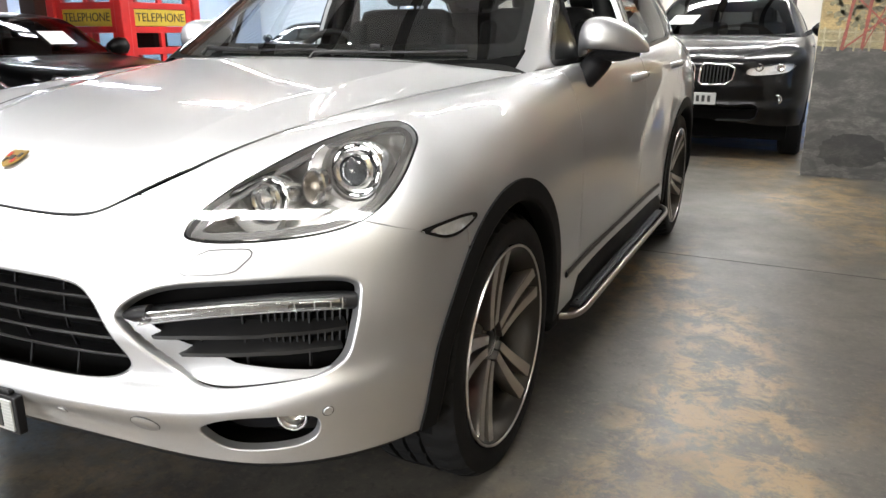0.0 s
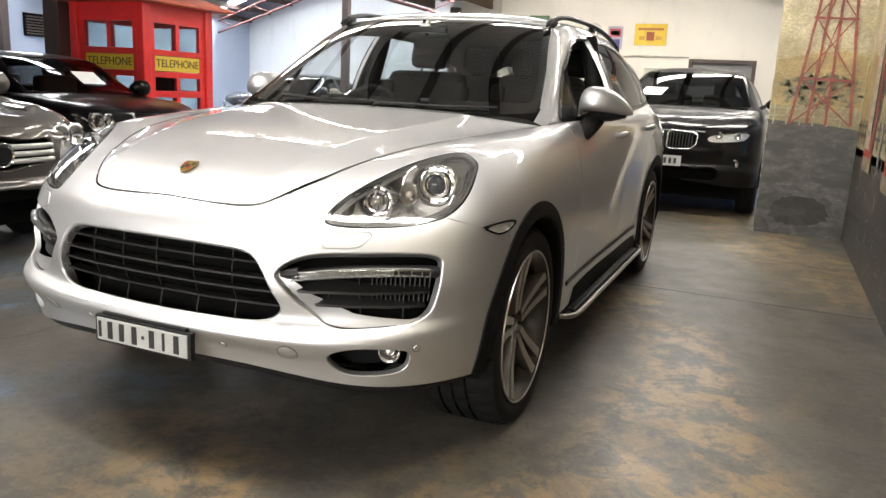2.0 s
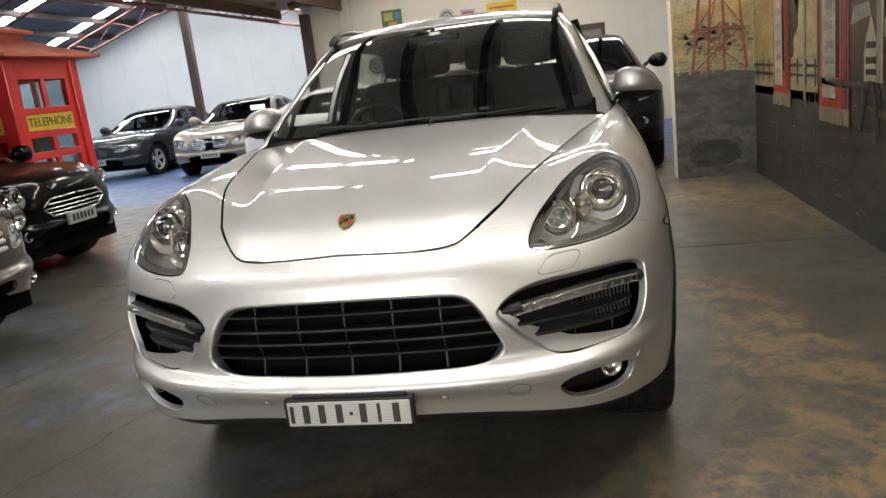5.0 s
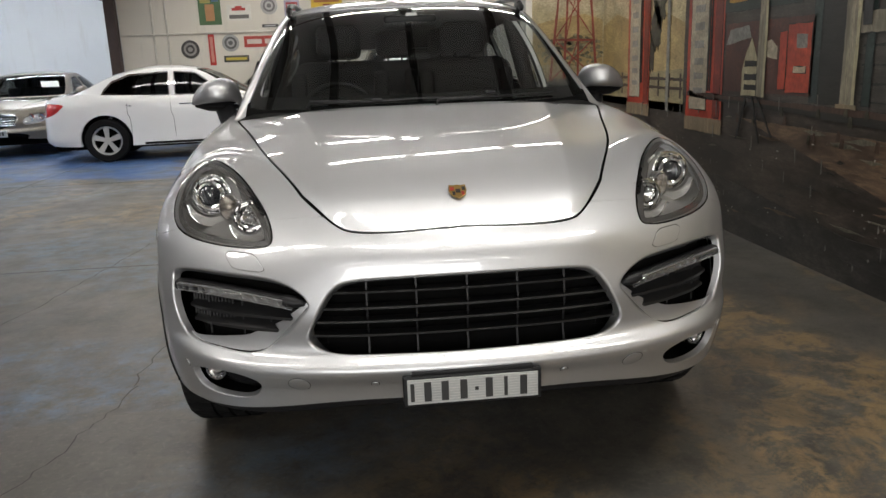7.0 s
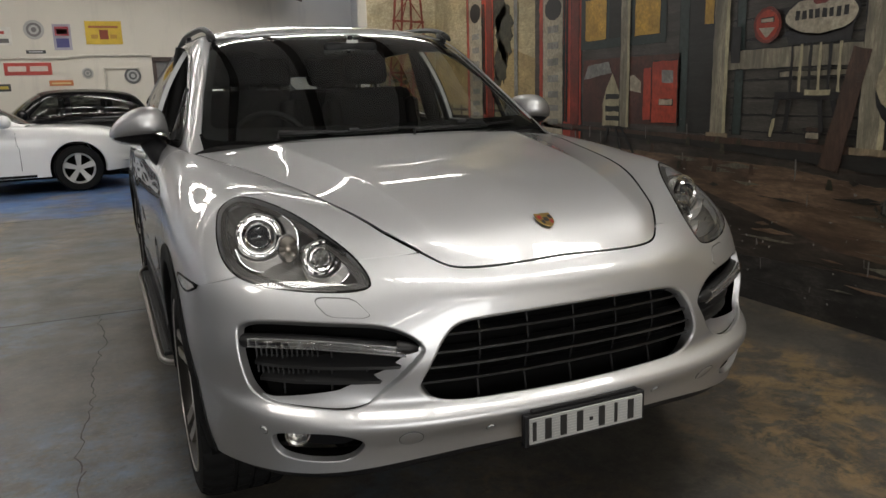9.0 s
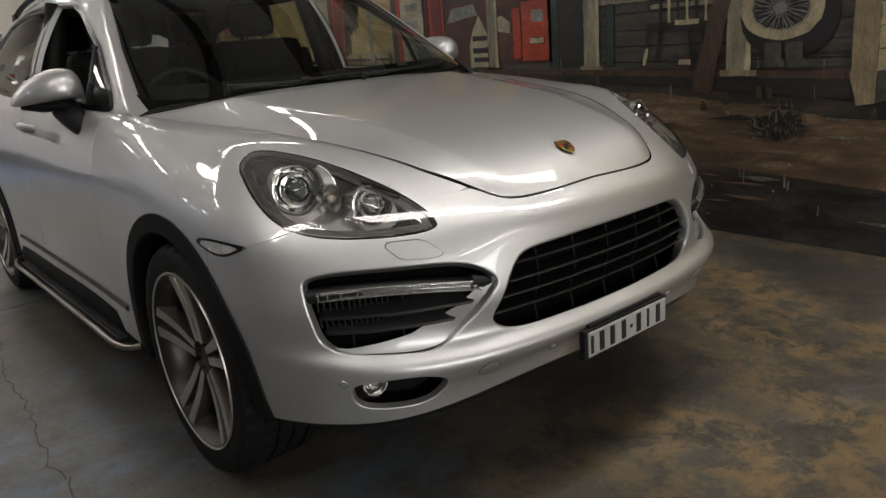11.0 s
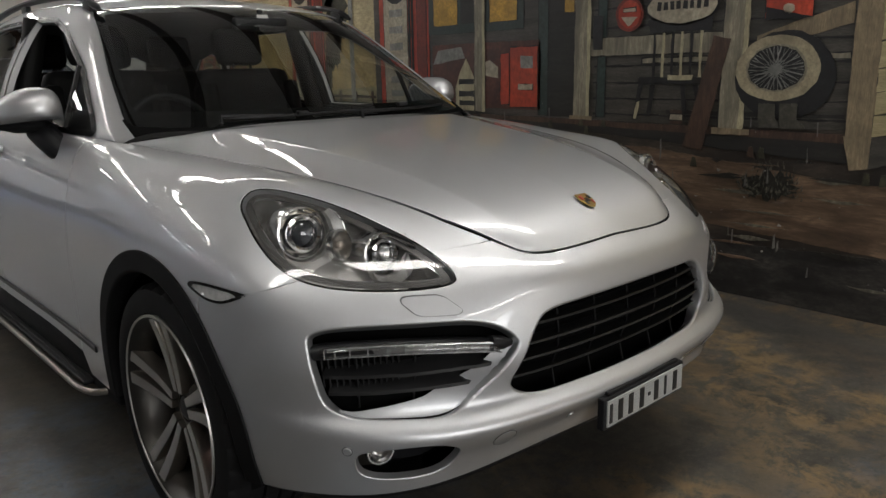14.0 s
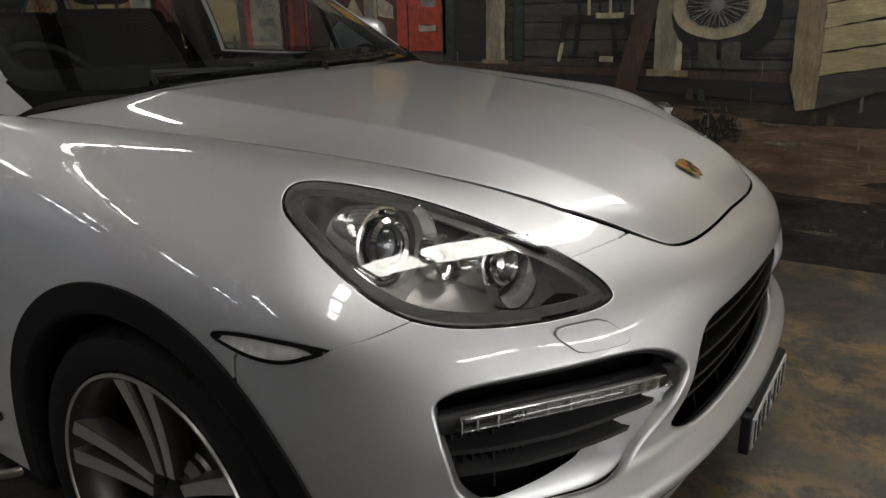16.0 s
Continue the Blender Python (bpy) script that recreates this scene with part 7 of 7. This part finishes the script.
def pump(y0, y1, zb, zt, layer):
    """A painted fuel pump: y0 is its edge on the camera's right."""
    w = y1 - y0
    rect("pump_body", y0, zb, y1, zt, RED_P, layer, "red painted fuel pump")
    rect("pump_face", y0 + w * .42, zb + .10, y1 - w * .10, zt - .10, WHITE_P, layer + 1)
    rect("pump_base", y0 - .015, zb - .04, y1 + .015, zb + .05, TAN, layer + 1)
    rect("pump_shade", y0 + w * .05, zb + .06, y0 + w * .22, zt - .04, RED_D, layer + 1)
    for k in range(7):
        z = zb + .22 + k * .13
        if z < zt - .15:
            rect("pump_mark", y0 + w * .52, z, y1 - w * .22, z + .055, GREY_P, layer + 2)
    flat("pump_dial", ell((y0 + y1) / 2 + w * .15, zt - .32, w * .20, .09), LINE, layer + 2)
    for k in range(2):
        pts = [(y0 + w * (.30 + .06 * k), zb + .25), (y0 + w * (.34 + .06 * k), zb + .25), (y0 + w * (.33 + .06 * k), zt - .25), (y0 + w * (.29 + .06 * k), zt - .25)]
        flat("pump_hose", pts, LINE, layer + 2)


pump(4.06, 4.62, .78, 2.35, 5)
pump(2.60, 3.22, .74, 2.25, 5)
# hand-painted board sign on a stand
flat("oil_sign", [(2.06, .98), (2.30, .97), (2.30, 1.16), (2.25, 1.30), (2.18, 1.40), (2.12, 1.30), (2.06, 1.16)], WOODL, 8, "cream board sign")
for z in (1.02, 1.10, 1.20):
    rect("sign_mark", 2.10, z, 2.26, z + .045, LINE, 9)
for a, b in (((2.02, .70), (2.14, .97)), ((2.34, .70), (2.22, .97)), ((1.86, .74), (2.08, .98))):
    flat("stand_leg", [(a[0] - .012, a[1]), (a[0] + .012, a[1]), (b[0] + .012, b[1]), (b[0] - .012, b[1])], LINE, 9)

# the store: siding, door, window
rect("store_wall", -.56, .93, 3.30, 5.2, BARN, 3, "dark weathered board wall")
n = 0
for k in range(24):
    z = .98 + k * .112
    rect("siding_line", -.56, z, 1.02, z + .012, LINE, 4)
    if k % 3 == 0:
        rect("siding_light", -.52, z + .02, -.52 + rg.uniform(.5, 1.4), z + .045, WOODP if k % 2 else BARN_D, 4)
rect("doorway", 1.06, .95, 1.42, 3.0, BARN_D, 5, "dark doorway")
rect("door_frame", 1.40, .96, 1.48, 3.0, GREEN_D, 6)
rect("door_frame", .93, .96, .99, 3.0, GREEN_D, 6)
rect("bright_pane", 1.16, 1.66, 1.26, 1.95, YEL_P, 6)
# window with lit panes above the drinks chest
rect("window_frame", 1.62, 1.58, 2.60, 2.35, GREEN_D, 5)
for k, mt in enumerate((YEL_P, BARN_D, YEL_P, WHITE_P, RED_P, GREEN_D)):
    y = 1.68 + (k % 3) * .30
    rect("window_pane", y, 1.64 + (k // 3) * .34, y + .26, 1.94 + (k // 3) * .34, mt, 6)
# red drinks chest and cooler
rect("drinks_chest", 1.46, 1.00, 2.56, 1.50, paint("paint_chest", (.085, .028, .018), .5, 7, .4), 6, "dark red drinks chest")
rect("cooler", 1.49, 1.02, 1.74, 1.46, RED_P, 7, "red upright cooler")
rect("cooler_side", 1.75, 1.04, 1.83, 1.42, RED_P, 8)
rect("cooler_panel", 1.53, 1.32, 1.64, 1.40, GREY_P, 8)
rect("cooler_mark", 1.53, 1.16, 1.66, 1.20, WHITE_P, 8)
flat("chest_mark", [(1.86, 1.25), (2.02, 1.28), (2.04, 1.36), (1.94, 1.38), (1.86, 1.33)], WHITE_P, 7)
flat("chest_lid", [(2.20, 1.40), (2.55, 1.36), (2.50, 1.46), (2.24, 1.48)], GREY_P, 7)
# porch posts, rail, floor edge
rect("porch_post", 1.99, .97, 2.09, 3.2, WOODP, 9, "grey porch post")
rect("porch_post_edge", 1.985, .97, 2.01, 3.2, WOODL, 10)
rect("porch_post", 1.05, .95, 1.17, 3.2, WOODP, 9)
rect("porch_post_edge", 1.045, .95, 1.07, 3.2, WOODL, 10)
rect("post_foot", 1.02, .935, 1.20, .965, TAN, 11)
rect("porch_post", .015, .90, .145, 3.2, WOODP, 9)
rect("porch_post_edge", .0, .90, .03, 3.2, WOODL, 10)
rect("post_foot", -.04, .885, .18, .915, TAN, 11)
rect("porch_rail", .15, 1.385, 1.06, 1.49, WOODP, 8, "grey porch rail")
flat("porch_floor", [(3.2, .98), (-.66, .90), (-.66, .78), (1.1, .86), (3.2, .93)], BARN_D, 6)
flat("porch_edge", [(3.0, .965), (-.62, .905), (-.62, .865), (3.0, .94)], WOODB, 7)
# leaning plank, chair
flat("plank", [(.10, 1.45), (.20, 1.47), (.36, .82), (.24, .80)], WOODB, 11, "leaning brown plank")
rect("chair_seat", .25, 1.20, .68, 1.245, BLACK_P, 10, "dark spindle chair")
for a, b in (((.66, 1.20), (.70, .95)), ((.30, 1.20), (.24, .96)), ((.58, 1.20), (.60, 1.0)), ((.38, 1.20), (.36, 1.0))):
    flat("chair_leg", [(a[0] - .016, a[1]), (a[0] + .016, a[1]), (b[0] + .014, b[1]), (b[0] - .014, b[1])], BLACK_P, 10)
for k in range(6):
    y = .27 + k * .06
    rect("chair_spindle", y, 1.245, y + .016, 1.54, BLACK_P if k % 2 else WOODL, 10)
flat("chair_top", [(.22, 1.50), (.60, 1.50), (.63, 1.57), (.50, 1.63), (.30, 1.63), (.21, 1.58)], BLACK_P, 11)
rect("chair_light", .32, 1.225, .48, 1.26, WOODL, 11)
flat("chair_light", [(.665, 1.08), (.685, 1.08), (.705, .96), (.685, .96)], WOODL, 11)
flat("can", [(.37, .93), (.45, .93), (.45, 1.03), (.37, 1.03)], WOODB, 10)
rect("can_band", .37, .96, .45, 1.0, WHITE_P, 11)
rect("lantern", .95, 1.42, 1.02, 1.62, BLACK_P, 11)
# signs: an oval, a disc and a square, their lettering left as plain bars
flat("oval_sign_rim", ell(.41, 1.64, .235, .105), BLACK_P, 11)
flat("oval_sign", ell(.41, 1.64, .222, .093), WHITE_P, 12, "cream oval sign")
for k in range(8):
    rect("sign_mark", .245 + k * .042, 1.622, .272 + k * .042, 1.668, LINE, 13)
flat("sign_mark", ell(.41, 1.71, .05, .02, 12), RED_D, 13)
flat("round_sign", ell(.755, 1.615, .098, .098), RED_D, 12, "dark red round sign")
flat("round_sign_field", ell(.755, 1.615, .080, .080), RED_P, 13)
flat("sign_mark", [(.70, 1.60), (.81, 1.60), (.76, 1.55), (.75, 1.55)], WHITE_P, 14)
rect("sign_mark", .715, 1.63, .795, 1.65, WHITE_P, 14)
rect("red_square_sign", -.325, 1.54, -.085, 1.86, RED_P, 12, "red square sign")
rect("sign_mark", -.30, 1.64, -.11, 1.675, WHITE_P, 13)
flat("sign_mark", ell(-.205, 1.585, .03, .025, 14), WHITE_P, 13)
flat("sign_shadow", [(-.325, 1.54), (-.085, 1.54), (-.085, 1.60)], BLACK_P, 13)
# whitewall tyre with a wire wheel
flat("awning_board", [(-.52, 1.60), (-.04, 1.46), (-.04, 1.38), (-.52, 1.50)], TAN, 5)
flat("tyre", ell(-.205, 1.235, .265, .245, 44), BLACK_P, 11, "black tyre with a white wall")
flat("white_wall", ell(-.166, 1.28, .225, .180, 44), paint("paint_whitewall", (.42, .36, .235), .3, 5, .45, (1, 1, 1), (.26, .22, .14)), 12)
flat("white_wall_edge", ell(-.164, 1.285, .162, .130, 40), WOODP, 12.5)
flat("wheel_well", ell(-.163, 1.285, .150, .120, 36), BLACK_P, 13)
for k in range(44):
    a = 2 * math.pi * k / 44
    b = a + (.35 if k % 2 else -.35)
    p, q = (-.163 + .145 * math.cos(a), 1.285 + .116 * math.sin(a)), (-.163 + .03 * math.cos(b), 1.285 + .026 * math.sin(b))
    d = Vector((q[0] - p[0], q[1] - p[1])).normalized()
    nn = (-d.y * .0017, d.x * .0017)
    flat("wire_spoke", [(p[0] - nn[0], p[1] - nn[1]), (p[0] + nn[0], p[1] + nn[1]), (q[0] + nn[0], q[1] + nn[1]), (q[0] - nn[0], q[1] - nn[1])], GREY_P, 14)
flat("wheel_hub", ell(-.163, 1.285, .036, .030, 20), GREY_P, 15)
flat("boot", [(-.08, 1.08), (-.17, 1.08), (-.175, .99), (-.20, .96), (-.20, .93), (-.09, .93)], SCRUB[0], 13, "worn grey-brown boot")
flat("boot", [(-.20, 1.085), (-.29, 1.085), (-.295, .99), (-.34, .95), (-.34, .93), (-.21, .93)], SCRUB[0], 14)
# corner of the store with cream siding in perspective
rect("corner_board", -.66, .88, -.535, 3.2, TAN, 12, "tan corner board")
for k in range(14):
    z = .90 + k * .128
    flat("cream_board", [(-.66, z), (-1.02, z + .075 + .012 * k * .2), (-1.02, z + .19 + .012 * k * .2), (-.66, z + .122)], CREAMP, 12, "")
flat("foundation", [(-.53, .90), (-.66, .90), (-.66, .77), (-.57, .76)], TAN, 11.3)
flat("foundation", [(-.66, .90), (-1.02, .965), (-1.02, .87), (-.66, .77)], BARN, 11.3)
flat("bush", blob(-.17, .655, .15, .07, 40, .35), SCRUB[2], 8, "grey-brown scrub")
for k in range(190):
    a, d = rg.uniform(0, math.pi), rg.random() ** .6
    cy, cz = -.17 + .19 * d * math.cos(a), .60 + .16 * d * math.sin(a) + rg.uniform(-.02, .02)
    t = rg.uniform(-.7, .7)
    dy, dz = .022 * math.sin(t), .022 * math.cos(t)
    flat("bush_leaf", [(cy - .004, cz), (cy + .004, cz), (cy + dy, cz + dz)], SCRUB[k % 3], 9 + k % 4)
# stones, sticks and ruts in the painted earth
for k in range(90):
    cy, cz = rg.uniform(-3.2, 3.0), rg.uniform(.16, .86)
    w, h = rg.uniform(.03, .22), rg.uniform(.004, .016)
    flat("rut", [(cy - w, cz), (cy, cz - h), (cy + w, cz + rg.uniform(-.01, .01)), (cy, cz + h)], DIRT if k % 3 == 0 else SCRUB[k % 3], 5 + k % 3)
for k in range(26):
    cy, cz = rg.uniform(-1.2, 2.4), rg.uniform(.70, .90)
    flat("grass_tuft", [(cy - .02, cz), (cy + .02, cz), (cy + .01, cz + .05), (cy - .012, cz + .045)], GREEN_P if k % 2 else WOODB, 8)
# chips of bare plaster along the foot of the wall
CHIP = paint("paint_chip", (.42, .40, .36), .2, 20)
for k in range(120):
    cy, cz = rg.uniform(-3, 5.3), .08 + .7 * rg.random() ** 1.3
    flat("paint_chip", blob(cy, cz, rg.uniform(.002, .012), rg.uniform(.002, .007), 7, .45), CHIP if k % 4 == 0 else GREY_P, 10)

SMEAR = paint("paint_smear", (.17, .165, .15), .4, 20)
for k in range(70):
    cy, cz = rg.uniform(-1.5, 4.6), .10 + .85 * rg.random()
    w, h = rg.uniform(.002, .007), rg.uniform(.02, .09)
    flat("paint_smear", [(cy - w, cz), (cy + w * .6, cz - .01), (cy + w, cz + h), (cy - w * .4, cz + h * 1.1)], SMEAR, 10)

# ------------------------------------------------ return wall: tower, tree and field
pier_art = tagged(new("pier_mural"), "painted lattice windmill tower over a tree and dark ground", "mural")


def pflat(name, pts, mat, layer, label=""):
    bm = bmesh.new()
    pts = unsteady(pts)
    y0 = 5.45 - .002 - .0022 * layer
    slab(bm, pts, .002, lambda u, v, w: Vector((u, y0 - w, v)))
    return part(name, bm, mat, pier_art, label)


pflat("painted_sky", [(1.622, .9), (2.413, .9), (2.413, 5.2), (1.622, 5.2)], SKYP, 0)
pflat("painted_hill", [(1.63, 1.05), (2.40, 1.05), (2.40, 1.70), (2.2, 1.76), (1.9, 1.72), (1.63, 1.66)], HILL, 1)
pflat("painted_field", [(1.63, 1.0), (2.40, 1.0), (2.40, 1.22), (1.63, 1.24)], FIELD, 2)
pflat("painted_ground", [(1.622, .0), (2.413, .0), (2.413, 1.04), (2.1, 1.08), (1.622, 1.10)], paint("paint_slate", (.12, .115, .105), .7, 7, .45, (1, 1, 2.4), (.045, .044, .042)), 3)
pflat("dark_patch", blob(2.0, .24, .27, .15, 40, .12), DARKBASE, 4)
OLIVE = [paint("paint_olive_a", (.22, .20, .11), .4, 18), paint("paint_olive_b", (.15, .14, .08), .4, 18), paint("paint_olive_c", (.30, .27, .15), .4, 18)]
for k in range(150):
    a, d = rg.uniform(0, 2 * math.pi), rg.random() ** .5
    cy, cz = 2.04 + .37 * d * math.cos(a), 1.38 + .17 * d * math.sin(a)
    if 1.65 < cy < 2.38:
        pflat("leaf", blob(cy, cz, rg.uniform(.016, .034), rg.uniform(.012, .024), 9, .4), OLIVE[k % 3], 4 + k % 3)
for z in (1.14, 1.21):
    pflat("fence_rail", [(1.63, z), (2.40, z - .01), (2.40, z + .004), (1.63, z + .014)], WOODL, 6)
for k in range(7):
    pflat("fence_post", [(1.66 + k * .115, 1.06), (1.675 + k * .115, 1.06), (1.675 + k * .115, 1.25), (1.66 + k * .115, 1.25)], WOODL, 7)
TOWER = paint("paint_tower", (.30, .065, .04), .35, 12)


def leg(a, b, w):
    d = Vector((b[0] - a[0], b[1] - a[1])).normalized()
    nx, nz = -d.y * w, d.x * w
    return [(a[0] - nx, a[1] - nz), (a[0] + nx, a[1] + nz), (b[0] + nx, b[1] + nz), (b[0] - nx, b[1] - nz)]


feet, tops = (1.81, 1.96, 2.12, 2.33), (2.07, 2.085, 2.12, 2.14)
for k in range(4):
    pflat("tower_leg", leg((feet[k], 1.07 + .01 * (k % 2)), (tops[k], 3.4), .012), TOWER, 8 + k)
for i, z in enumerate((1.50, 2.05, 2.45, 2.80, 3.10)):
    f = (z - 1.07) / 2.33
    pflat("tower_rail", leg((1.81 + (.26 * f) - .02, z), (2.33 - .19 * f + .02, z - .015), .012), TOWER, 12)
zs = (1.07, 1.50, 2.05, 2.45, 2.80, 3.10)
for za, zb in zip(zs, zs[1:]):
    fa, fb = (za - 1.07) / 2.33, (zb - 1.07) / 2.33
    pflat("tower_brace", leg((1.81 + .26 * fa, za), (2.33 - .19 * fb, zb), .006), TOWER, 13)
    pflat("tower_brace", leg((2.33 - .19 * fa, za), (1.81 + .26 * fb, zb), .006), TOWER, 14)
    pflat("tower_brace", leg((1.96 + .12 * fa, za), (2.12, zb), .005), TOWER, 15)
